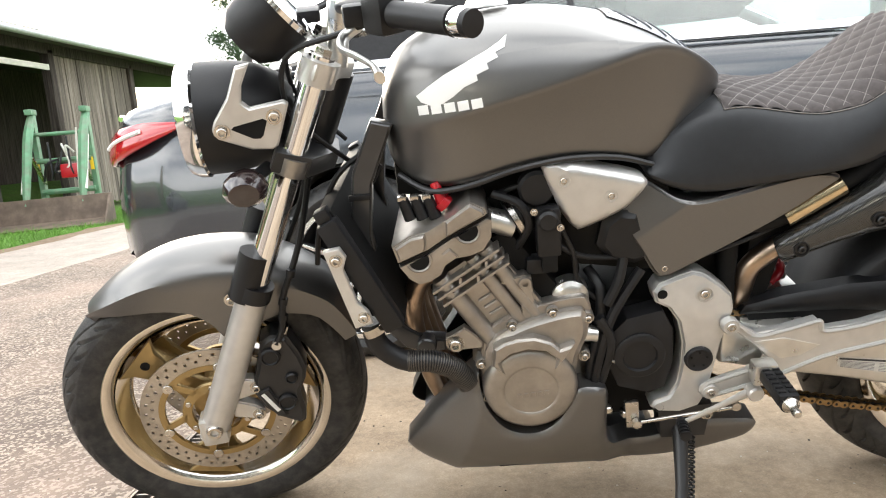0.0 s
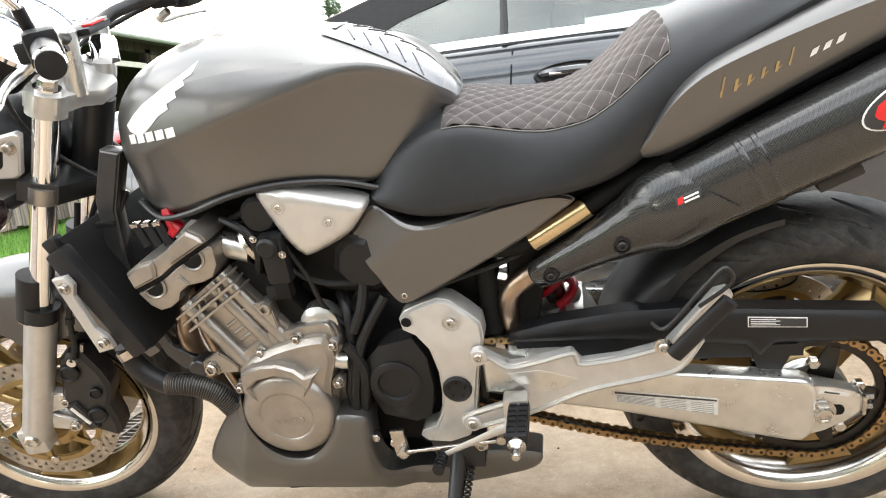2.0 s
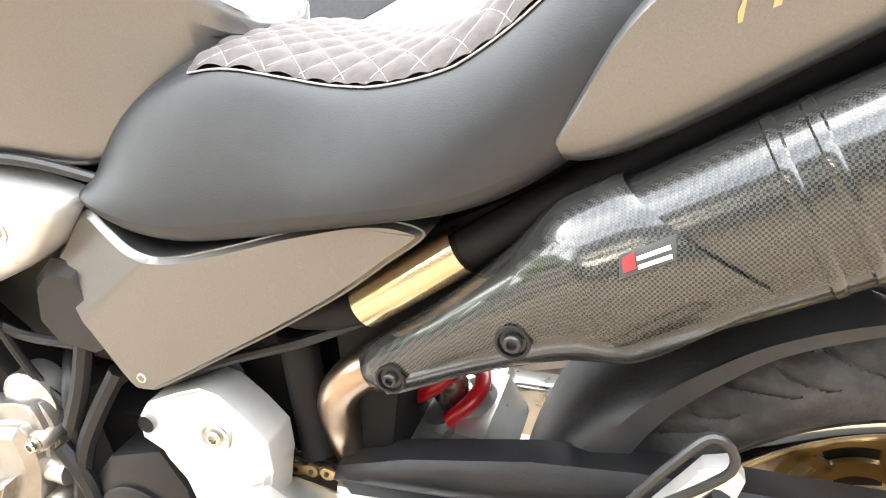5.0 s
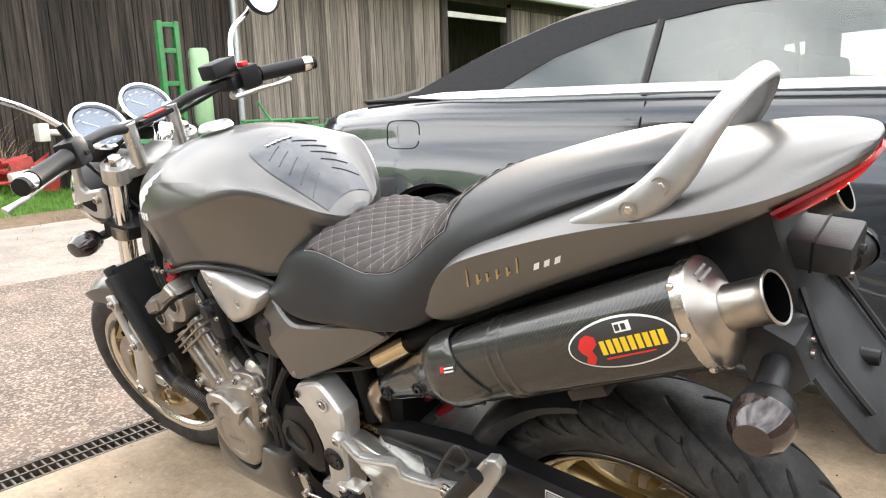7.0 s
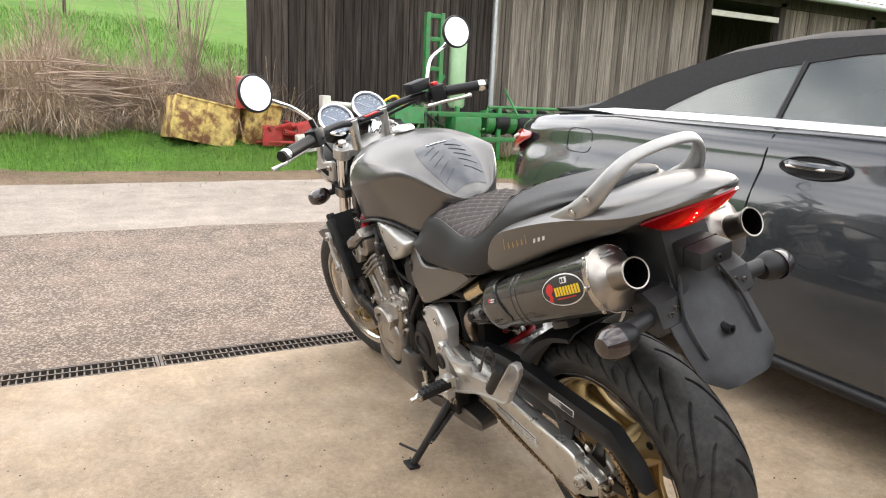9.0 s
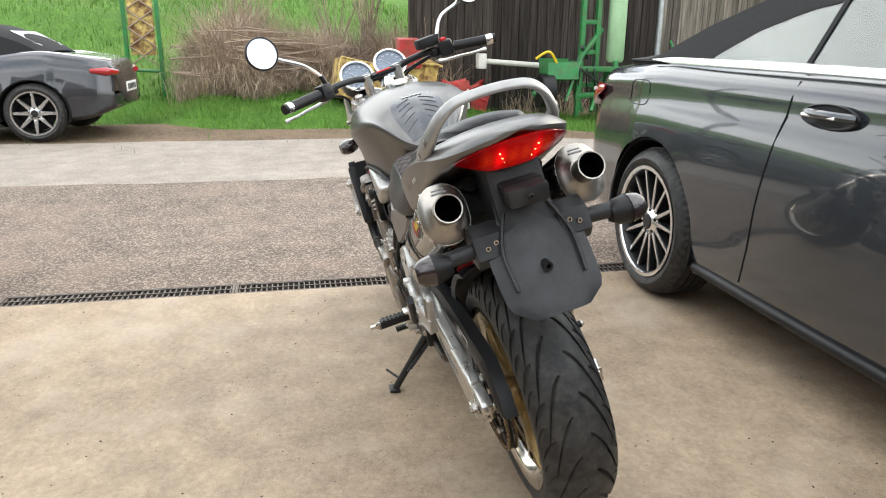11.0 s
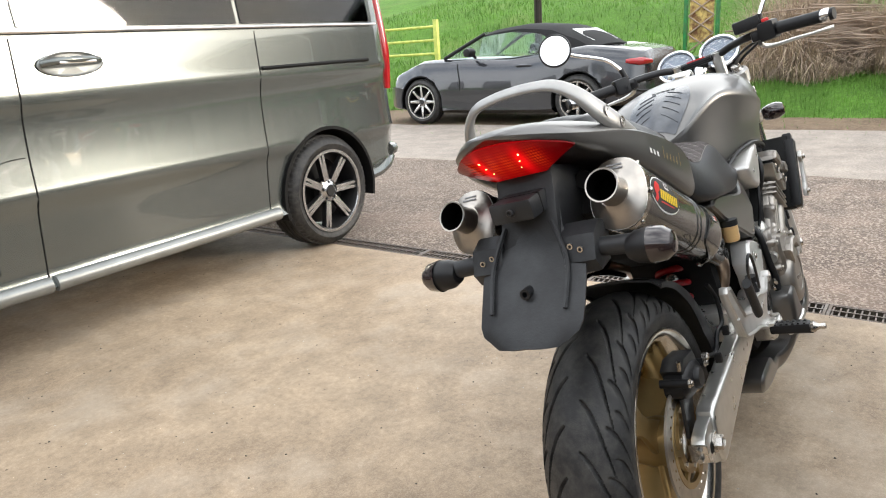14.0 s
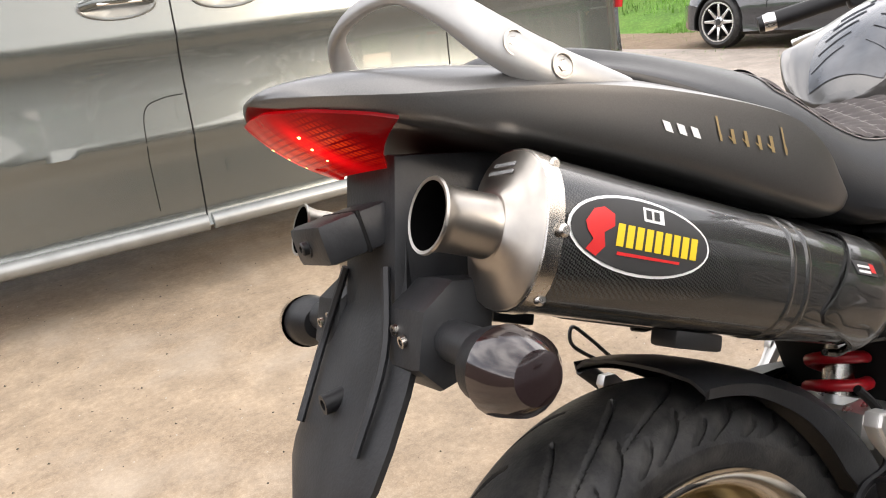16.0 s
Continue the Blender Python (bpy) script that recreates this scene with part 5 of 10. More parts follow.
def roadster():
    """Small graphite roadster parked along the far side of the road."""
    r = thing("roadster_car", "small graphite grey roadster with black soft top, parked across the road", "car", pose(-8.15, -3.42, -0.03, 0, 0, -90) @ Matrix.Diagonal((1.08, 1.08, 1.08, 1)))
    wf = fn([-0.80, -0.76, -0.6, -0.2, 0.2, 0.9, 1.6, 2.3, 2.8, 3.0, 3.1], [0.45, 0.62, 0.76, 0.855, 0.86, 0.825, 0.83, 0.865, 0.78, 0.62, 0.4])
    zt = fn([-0.80, -0.72, -0.5, -0.1, 0.4, 1.0, 1.6, 2.3, 2.8, 3.1], [0.62, 0.84, 0.88, 0.91, 0.88, 0.84, 0.86, 0.82, 0.68, 0.45])
    zs = fn([-0.80, -0.5, 0.4, 2.0, 3.1], [0.36, 0.24, 0.16, 0.16, 0.22])

    def sec(x):
        w, t, s = wf(x), zt(x), zs(x)
        bulge = 0.03 * math.exp(-(x / 0.45) ** 2) + 0.03 * math.exp(-((x - 2.31) / 0.45) ** 2)
        return [(0.0, t + 0.01), (0.5 * w, t + 0.01), (w - 0.2, t + bulge), (w - 0.08, t - 0.03 + bulge), (w - 0.03, t - 0.12), (w - 0.02, t - 0.22), (w, 0.52), (w - 0.004, 0.36), (w - 0.012, s + 0.08), (w - 0.05, s), (0.3, s), (0.0, s)]

    hubs = [(0.0, 0.31), (2.31, 0.31)]
    part("body", car_shell(-0.80, 3.1, sec, hubs, 0.345), M_MXPAINT, r)
    for hx, hz in hubs:
        for s in (-1, 1):
            wheel_at(r, hx, s * 0.745, hz, s, 0.305, 0.225, 0.205, 8, M_RIMSILV, False, 0.028)
            liner(r, hx, s * 0.73, hz, 0.345, 0.22)
    top, low = fn([-0.12, 0.1, 0.45, 0.9, 1.3, 1.42], [0.93, 1.06, 1.19, 1.235, 1.20, 1.16]), fn([-0.12, 0.3, 0.42, 0.6, 1.0, 1.42], [0.90, 0.90, 1.0, 1.12, 1.16, 1.12])
    yy = lambda x, z: 0.70 - 0.02 - (z - 0.88) * 0.42 - max(0, 0.2 - x) * 0.3
    rows = []
    for x in np.linspace(-0.12, 1.42, 20):
        t, lo = top(x), low(x)
        lift = max(0.006, t - 0.05 - lo)
        half = [(yy(x, lo + lift * k / 3), lo + lift * k / 3) for k in range(4)] + [(yy(x, t) - 0.08, max(t - 0.01, lo + 0.012)), (0.2, max(t + 0.01, lo + 0.016))]
        rows.append([(x, -y, z) for y, z in half] + [(x, 0, t + 0.012)] + [(x, y, z) for y, z in half[::-1]])
    part("hood", panel(rows, 0.02), M_CLOTH, r, "black fabric soft top, closed")
    for s in (-1, 1):
        rows = []
        for k in range(9):
            x = 0.44 + 1.0 * k / 8
            rows.append([(x, s * (yy(x, 0.88 + (low(x) - 0.885) * j / 4) + 0.002), 0.88 + (low(x) - 0.885) * j / 4) for j in range(5)])
        part("door_window", panel(rows, 0.005), M_CLEAR, r)
        part("windscreen_pillar", tube([(1.40, s * 0.57, 1.15), (1.75, s * 0.64, 0.98), (1.98, s * 0.70, 0.86)], 0.025, 8), M_BLACK, r)
        part("mirror", lathe([(0, -0.09), (0.05, -0.07), (0.06, 0.0), (0.05, 0.07), (0, 0.09)], 16, Matrix.Translation((1.45, s * 0.90, 0.93))), M_BLACK, r)
        part("mirror_arm", rod((1.46, s * 0.74, 0.86), (1.45, s * 0.86, 0.92), 0.02), M_BLACK, r)
        part("tail_lamp", tube([(-0.77, s * 0.50, 0.72), (-0.70, s * 0.66, 0.73), (-0.56, s * 0.755, 0.74)], [0.03, 0.045, 0.02], 12, 6), M_LAMP, r, "slim red tail lamp")
        part("door_handle", tube([(0.62, s * 0.81, 0.74), (0.66, s * 0.835, 0.745), (0.80, s * 0.835, 0.745), (0.84, s * 0.81, 0.74)], 0.012, 8), M_MXPAINT, r)
        for x in (0.42, 1.72):
            part("door_seam", tube([(x, s * 0.80, 0.24), (x - 0.05, s * 0.835, 0.5), (x - 0.02, s * 0.815, 0.7), (x, s * 0.79, 0.80)], 0.004, 6), M_DEEP, r)
    part("rear_window", panel([[(-0.02 + 0.28 * k / 3, y * 0.4, 0.99 + 0.15 * k / 3) for y in np.linspace(-1, 1, 7)] for k in range(4)]), M_CLEAR, r)
    part("windscreen", panel([[(1.43 + 0.5 * k / 3, y * (0.56 + 0.1 * k / 3), 1.17 - 0.3 * k / 3) for y in np.linspace(-1, 1, 7)] for k in range(4)]), M_CLEAR, r)
    plate = part("number_plate", box(-0.80, 0, 0.55, 0.012, 0.5, 0.11, 0.003), M_WHITE, r)
    for k in range(6):
        part("plate_bar", box(-0.808, -0.18 + k * 0.07, 0.55, 0.006, 0.035, 0.06), M_INK, plate)
    return r


roadster()

# ---- the motorcycle ----
# Bike space: x to the rear from the rear axle, y to its right, z up from the tyres' foot; it leans on its side stand.
bike = thing("motorcycle", "dark grey motorcycle with gold wheels, carbon silencers, on side stand", "motorcycle", pose(0, 0.058, 0.002, 14.5, 0, 2))
AXF, AXR = Vector((-1.485, 0, 0.30)), Vector((0, 0, 0.315))
RAKE = radians(25.4)
UPF = Vector((math.sin(RAKE), 0, math.cos(RAKE)))
BACK = Vector((math.cos(RAKE), 0, -math.sin(RAKE)))
PIV = AXF + BACK * 0.035
STEER = Matrix.Translation(PIV) @ Matrix.Rotation(radians(11), 4, UPF) @ Matrix.Translation(-PIV)


def fork(s, y, d=0.0):
    """A point s metres up the fork from the axle, y to the side, d behind it; the steering is not yet turned."""
    return AXF + UPF * s + Vector((0, y, 0)) + BACK * d


def half_loft(rows, crease=()):
    """Half sections (x, [(y, z), ...]) from the top middle to the bottom middle, mirrored and skinned."""
    secs = []
    for x, half in rows:
        r = [(x + (p[2] if len(p) > 2 else 0), -p[0], p[1]) for p in half]
        l = [(x + (p[2] if len(p) > 2 else 0), p[0], p[1]) for p in half[::-1] if p[0] > 1e-6]
        secs.append(r + l)
    bm = loft(secs)
    if crease:
        lay = bm.edges.layers.float.new("crease_edge")
        n = len(secs[0])
        bm.verts.ensure_lookup_table()
        for e in bm.edges:
            i, j = e.verts[0].index, e.verts[1].index
            bm.verts.index_update() if i < 0 else None
            if abs(i - j) == n and i % n in crease and 2 <= min(i, j) // n:
                e[lay] = 0.75
    return bm


def bike_tyre(radius, rim, half_w, grooves):
    """A road tyre whose tread grooves are sunk into it; grooves: list of (start, end, across0, across1, sweep)."""
    nu, nv = 800, 96
    bm = bmesh.new()
    grid = []
    period = math.tau / 22
    for i in range(nu):
        a = i * math.tau / nu
        row = []
        for j in range(nv + 1):
            u = -1 + 2 * j / nv
            th = u * radians(78)
            y = half_w * math.sin(th) / math.sin(radians(78))
            r = radius - half_w * 0.92 * (1 - math.cos(th)) * 0.9
            dep = 0.0
            if abs(u) < 0.93:
                side = 1 if u >= 0 else -1
                w = abs(u)
                for off, c0, c1, sweep in grooves:
                    if c0 < w < c1:
                        f = (w - c0) / (c1 - c0)
                        ph = (a + off * period + (0.5 * period if side > 0 else 0) + sweep * f * period * (0.55 + 0.9 * f)) % period
                        d = min(ph, period - ph) * radius
                        wd = 0.0068 * (0.5 + 0.75 * math.sin(math.pi * f))
                        if d < wd:
                            dep = max(dep, 0.0065 * min(1, (wd - d) / 0.0032))
            r -= dep
            row.append(bm.verts.new((r * math.cos(a), y, r * math.sin(a))))
        low = [(rim + 0.018, half_w * 0.97), (rim + 0.002, half_w * 0.82)]
        row = [bm.verts.new((q * math.cos(a), -y, q * math.sin(a))) for q, y in low[::-1]] + row + [bm.verts.new((q * math.cos(a), y, q * math.sin(a))) for q, y in low]
        grid.append(row)
    for i in range(nu):
        a, b = grid[i], grid[(i + 1) % nu]
        for j in range(len(a) - 1):
            bm.faces.new((a[j], b[j], b[j + 1], a[j + 1]))
    bmesh.ops.recalc_face_normals(bm, faces=bm.faces)
    return bm


def rim_bm(r, w):
    """Polished rim with a deep inner barrel."""
    return lathe([(r + 0.012, -w), (r + 0.012, -w + 0.006), (r - 0.004, -w + 0.012), (r - 0.012, -w + 0.03), (r - 0.03, -w + 0.06), (r - 0.03, w - 0.06), (r - 0.012, w - 0.03), (r - 0.004, w - 0.012), (r + 0.012, w - 0.006), (r + 0.012, w),
                  (r + 0.004, w), (r - 0.012, w - 0.012), (r - 0.020, w - 0.03), (r - 0.038, w - 0.058), (r - 0.038, -w + 0.058), (r - 0.020, -w + 0.03), (r - 0.012, -w + 0.012), (r + 0.004, -w)], 96, None, True)


def wheel_hub(w):
    return lathe([(0.012, -w * 0.9), (0.048, -w * 0.9), (0.052, -w * 0.5), (0.045, 0), (0.052, w * 0.5), (0.048, w * 0.9), (0.012, w * 0.9)], 40, None, True)


def spokes_on(wheel, r, w, turn, m):
    """Three broad cast spokes, hollow in the middle."""
    for k in range(3):
        q = Matrix.Rotation(turn + k * math.tau / 3, 4, "Y")
        bm = prism([(0.04, 0.006), (r - 0.03, 0.010), (r - 0.03, -0.010), (0.04, -0.006)], -w * 0.62, w * 0.62, 0.002)
        for s in (-1, 1):
            pr = prism([(0.03, 0.036), (0.07, 0.026), (0.10, 0.020), (r - 0.085, 0.022), (r - 0.05, 0.034), (r - 0.028, 0.056), (r - 0.028, -0.056), (r - 0.05, -0.034), (r - 0.085, -0.022), (0.10, -0.020), (0.07, -0.026), (0.03, -0.036)], s * w * 0.62 - 0.007, s * w * 0.62 + 0.007, 0.004)
            add(bm, pr)
        bmesh.ops.transform(bm, matrix=q, verts=bm.verts)
        sp = part("spoke", bm, M_GOLD, wheel, m=m)
        hole = lathe([(0, 0.0), (0.006, 0.0), (0.006, 0.002), (0.009, 0.002), (0.009, -0.002)], 16, Matrix.Translation((r - 0.052, -w * 0.62 - 0.0075, 0)) @ Matrix.Diagonal((1, -1, 1, 1)))
        bmesh.ops.transform(hole, matrix=q, verts=hole.verts)
        part("spoke_hole", hole, M_DEEP, sp, m=m)


def brake_disc(r, y, holes=36):
    """A drilled ring."""
    bm = bmesh.new()
    t = 0.0025
    n = holes * 2
    rad = [r, r - 0.008, r - 0.014, r - 0.020, r - 0.026, r - 0.036]
    verts = {}
    for s in (-1, 1):
        for k in range(n * 2):
            a = k * math.tau / (n * 2)
            for q, rr in enumerate(rad):
                verts[s, k, q] = bm.verts.new((rr * math.cos(a), y + s * t, rr * math.sin(a)))
    m = n * 2
    for s in (-1, 1):
        for k in range(m):
            for q in range(len(rad) - 1):
                if (q == 1 and k % 4 == 0) or (q == 3 and k % 4 == 2):
                    continue
                bm.faces.new((verts[s, k, q], verts[s, (k + 1) % m, q], verts[s, (k + 1) % m, q + 1], verts[s, k, q + 1]))
    for k in range(m):
        j = (k + 1) % m
        bm.faces.new((verts[-1, k, 0], verts[-1, j, 0], verts[1, j, 0], verts[1, k, 0]))
        bm.faces.new((verts[-1, k, 5], verts[1, k, 5], verts[1, j, 5], verts[-1, j, 5]))
    bmesh.ops.recalc_face_normals(bm, faces=bm.faces)
    return bm


def carrier_on(wheel, r_in, r_out, y, arms, m):
    """The disc's inner carrier: two rings joined by slanting arms."""
    c = part("disc_carrier", lathe([(r_out, y - 0.004), (r_out, y + 0.004), (r_out - 0.012, y + 0.004), (r_out - 0.012, y - 0.004)], 60, None, True), M_GOLD, wheel, m=m)
    part("carrier_hub", lathe([(r_in + 0.018, y - 0.004), (r_in + 0.018, y + 0.004), (r_in, y + 0.004), (r_in, y - 0.004)], 40, None, True), M_GOLD, c, m=m)
    for k in range(arms):
        bm = prism([(r_in + 0.010, 0.010), (r_out - 0.006, 0.030), (r_out - 0.006, 0.016), (r_in + 0.010, -0.006)], y - 0.004, y + 0.004, 0.001)
        bmesh.ops.transform(bm, matrix=Matrix.Rotation(k * math.tau / arms, 4, "Y"), verts=bm.verts)
        part("carrier_arm", bm, M_GOLD, c, m=m)
        a = (k + 0.5) * math.tau / arms
        part("carrier_bolt", disc_y((r_in + 0.009) * math.cos(a), y + math.copysign(0.005, y), (r_in + 0.009) * math.sin(a), 0.006, 0.005, 0.001, 6), M_STEEL, c, m=m)


def at(p):
    return Matrix.Translation(p)


GROOVES = [(0.0, 0.12, 0.66, 1.15), (0.50, 0.50, 0.96, 0.55), (0.15, 0.66, 0.97, 0.35)]


def front_wheel():
    m = STEER @ at(AXF)
    w = part("front_wheel", wheel_hub(0.055), M_GOLD, bike, "gold three-spoke front wheel", m=m)
    spokes_on(w, 0.216, 0.055, radians(-15), m)
    part("tyre", bike_tyre(0.302, 0.216, 0.060, GROOVES), M_TYRE, w, m=m)
    part("rim", rim_bm(0.213, 0.052), M_LIP, w, "polished rim", m=m)
    part("rim_barrel", lathe([(0.1985, -0.040), (0.190, -0.020), (0.174, 0.0), (0.174, 0.002), (0.190, 0.022), (0.1985, 0.040)], 72), M_LIP, w, m=m)
    for s in (-1, 1):
        d = part("brake_disc", brake_disc(0.148, s * 0.066), M_DISC, w, "drilled brake disc", m=m)
        carrier_on(w, 0.05, 0.113, s * 0.066, 6, m)
        for k in range(6):
            a = k * math.tau / 6 + 0.3
            part("disc_button", disc_y(0.108 * math.cos(a), s * 0.070, 0.108 * math.sin(a), 0.010, 0.006, 0.001, 16), M_STEEL, w, m=m)
    part("axle", lathe([(0, -0.125), (0.011, -0.125), (0.011, 0.125), (0, 0.125)], 20), M_STEEL, w, m=m)
    return w


def rear_wheel():
    m = at(AXR)
    w = part("rear_wheel", wheel_hub(0.075), M_GOLD, bike, "gold three-spoke rear wheel", m=m)
    spokes_on(w, 0.216, 0.075, radians(78), m)
    part("tyre", bike_tyre(0.308, 0.216, 0.085, GROOVES), M_TYRE, w, m=m)
    part("rim", rim_bm(0.214, 0.080), M_LIP, w, "polished rim", m=m)
    part("brake_disc", brake_disc(0.120, 0.095, 30), M_DISC, w, "drilled rear brake disc", m=m)
    carrier_on(w, 0.04, 0.088, 0.095, 6, m)
    sp = lathe([(0.110, -0.003), (0.110, 0.003), (0.096, 0.003), (0.096, -0.003)], 80, Matrix.Translation((0, -0.105, 0)), True)
    for k in range(43):
        t = prism([(0.109, 0.005), (0.117, 0.002), (0.117, -0.002), (0.109, -0.005)], -0.108, -0.102)
        bmesh.ops.transform(t, matrix=Matrix.Rotation(k * math.tau / 43, 4, "Y"), verts=t.verts)
        add(sp, t)
    for k in range(5):
        t = prism([(0.04, 0.020), (0.100, 0.009), (0.100, -0.009), (0.04, -0.020)], -0.108, -0.102)
        bmesh.ops.transform(t, matrix=Matrix.Rotation(k * math.tau / 5, 4, "Y"), verts=t.verts)
        add(sp, t)
    part("rear_sprocket", sp, M_OIL, w, m=m)
    part("sprocket_carrier", disc_y(0, -0.092, 0, 0.06, 0.02, 0.004, 32), M_ALLOY, w, m=m)
    for k in range(5):
        a = k * math.tau / 5 + 0.35
        part("sprocket_nut", disc_y(0.07 * math.cos(a), -0.115, 0.07 * math.sin(a), 0.010, 0.014, 0.002, 6), M_STEEL, w, m=m)
    part("valve", rod((0.185 * math.cos(0.9), -0.03, 0.185 * math.sin(0.9)), (0.16 * math.cos(0.9), -0.05, 0.16 * math.sin(0.9)), 0.004), M_BLACK, w, m=m)
    return w


front_wheel()
rear_wheel()


def fuel_tank():
    rows = []
    X = [-1.075, -1.05, -1.0, -0.94, -0.86, -0.78, -0.70, -0.64, -0.59, -0.545, -0.51]
    top = fn(X, [0.900, 0.950, 0.978, 0.996, 1.005, 1.000, 0.984, 0.964, 0.938, 0.900, 0.862])
    cre = fn(X, [0.835, 0.842, 0.852, 0.868, 0.888, 0.906, 0.924, 0.935, 0.918, 0.886, 0.852])
    low = fn(X, [0.800, 0.762, 0.742, 0.750, 0.772, 0.780, 0.770, 0.748, 0.786, 0.822, 0.843])
    wid = fn(X, [0.075, 0.125, 0.165, 0.188, 0.198, 0.195, 0.178, 0.155, 0.128, 0.098, 0.060])
    wlo = fn(X, [0.070, 0.115, 0.150, 0.168, 0.172, 0.164, 0.146, 0.130, 0.112, 0.088, 0.055])
    for x in X:
        t, c, b, w, v = top(x), cre(x), low(x), wid(x), wlo(x)
        rows.append((x, [(0, t), (0.35 * w, t - 0.004), (0.68 * w, t - 0.022), (0.90 * w, t - 0.3 * (t - c) - 0.012), (0.985 * w, c + 0.016), (w, c), (0.955 * w, c - 0.020), (v + 0.12 * (w - v), b + 0.45 * (c - b)), (v, b + 0.016), (v - 0.006, b), (v - 0.03, b - 0.002), (0, b)]))
    t = sub(part("fuel_tank", half_loft(rows, crease=(5, 17)), M_TANK, bike, "satin dark grey metallic fuel tank"), 2)
    line = [(x, -wlo(x) - 0.001, low(x) + 0.002) for x in X[1:8]]
    for s in (1, -1):
        part("tank_seam", tube([(x, s * y, z) for x, y, z in line], 0.005, 8), M_BLACKM, t)
    part("fuel_cap", lathe([(0, 0.012), (0.03, 0.012), (0.034, 0.008), (0.036, 0), (0, 0)], 32, pose(-0.885, 0, 1.006, 90, 0, 0) @ Matrix.Diagonal((1, 1, 1, 1))), M_ALLOY, t)
    return t


tank = fuel_tank()


def saddle():
    rows = []
    X = [-0.655, -0.648, -0.61, -0.56, -0.50, -0.44, -0.38, -0.32, -0.27, -0.22, -0.16, -0.08, 0.0, 0.06, 0.09]
    top = fn(X, [0.758, 0.772, 0.815, 0.845, 0.852, 0.838, 0.832, 0.846, 0.884, 0.928, 0.945, 0.968, 0.988, 0.998, 0.990])
    edge = fn(X, [0.750, 0.762, 0.798, 0.822, 0.832, 0.814, 0.806, 0.814, 0.842, 0.886, 0.916, 0.946, 0.970, 0.982, 0.980])
    low = fn(X, [0.736, 0.729, 0.709, 0.698, 0.703, 0.711, 0.719, 0.722, 0.738, 0.772, 0.830, 0.890, 0.930, 0.952, 0.962])
    wid = fn(X, [0.118, 0.128, 0.134, 0.138, 0.139, 0.142, 0.149, 0.150, 0.143, 0.135, 0.129, 0.122, 0.112, 0.095, 0.075])
    flank = fn([-0.66, -0.38, -0.30, -0.22, 0.1], [0.026, 0.025, 0.010, 0.004, 0.004])
    for x in X:
        t, e, b, w = top(x), edge(x), low(x), wid(x)
        rows.append((x, [(0, t), (0.4 * w, t - 0.002), (0.72 * w, t - 0.010), (0.90 * w, e + 0.004), (0.97 * w, e - 0.012), (w + 0.010, 0.55 * e + 0.45 * b), (w + flank(x), b + 0.010), (w + flank(x) - 0.010, b - 0.002), (0.5 * w, b), (0, b)]))
    s = sub(part("saddle", half_loft(rows), M_SEAT, bike, "black leatherette saddle with quilted grey seat"), 2)
    # quilted patch on the rider's place, raised in lozenges
    bpy.context.view_layer.update()
    ev = s.evaluated_get(bpy.context.evaluated_depsgraph_get())

    def seat_z(x, y):
        hit, p, _, _ = ev.ray_cast(Vector((x, y, 1.4)), Vector((0, 0, -1)))
        return p.z if hit else edge(x)
    step = 0.030
    nx, ny = 120, 90
    bm = bmesh.new()
    grid = []
    for i in range(nx + 1):
        x = -0.530 + 0.322 * i / nx
        w = wid(x) * 0.90
        row = []
        for j in range(ny + 1):
            y = w * (-1 + 2 * j / ny)
            p, q = (x + y * 0.85) / step, (x - y * 0.85) / step
            puff = abs(math.sin(math.pi * p)) ** 0.5 * abs(math.sin(math.pi * q)) ** 0.5
            row.append(bm.verts.new((x, y, seat_z(x, y) + 0.0015 + 0.0040 * puff)))
        grid.append(row)
    for p, q in zip(grid, grid[1:]):
        for j in range(ny):
            bm.faces.new((p[j], q[j], q[j + 1], p[j + 1]))
    bmesh.ops.recalc_face_normals(bm, faces=bm.faces)
    part("quilted_patch", bm, M_SUEDE, s, "quilted grey-brown suede with pale stitching")
    for fam in (-1, 1):
        for k in range(-42, 56):
            pts = []
            for i in range(60):
                x = -0.528 + 0.318 * i / 59
                y = fam * (k * step - x) / 0.85
                if abs(y) < wid(x) * 0.90:
                    pts.append((x, y, seat_z(x, y) + 0.0026))
            if len(pts) > 2:
                part("stitch_line", tube(pts, 0.00045, 4, raw=True), M_THREAD, s)
    for q in (-1, 1):
        part("edge_stitch", tube([(x, q * wid(x) * 0.905, seat_z(x, q * wid(x) * 0.905) + 0.002) for x in np.linspace(-0.530, -0.208, 36)], 0.0008, 5, raw=True), M_THREAD, s)
    for x in (-0.530, -0.208):
        part("edge_stitch", tube([(x, wid(x) * 0.905 * u, seat_z(x, wid(x) * 0.905 * u) + 0.002) for u in np.linspace(-1, 1, 24)], 0.0008, 5, raw=True), M_THREAD, s)
    return s


saddle()


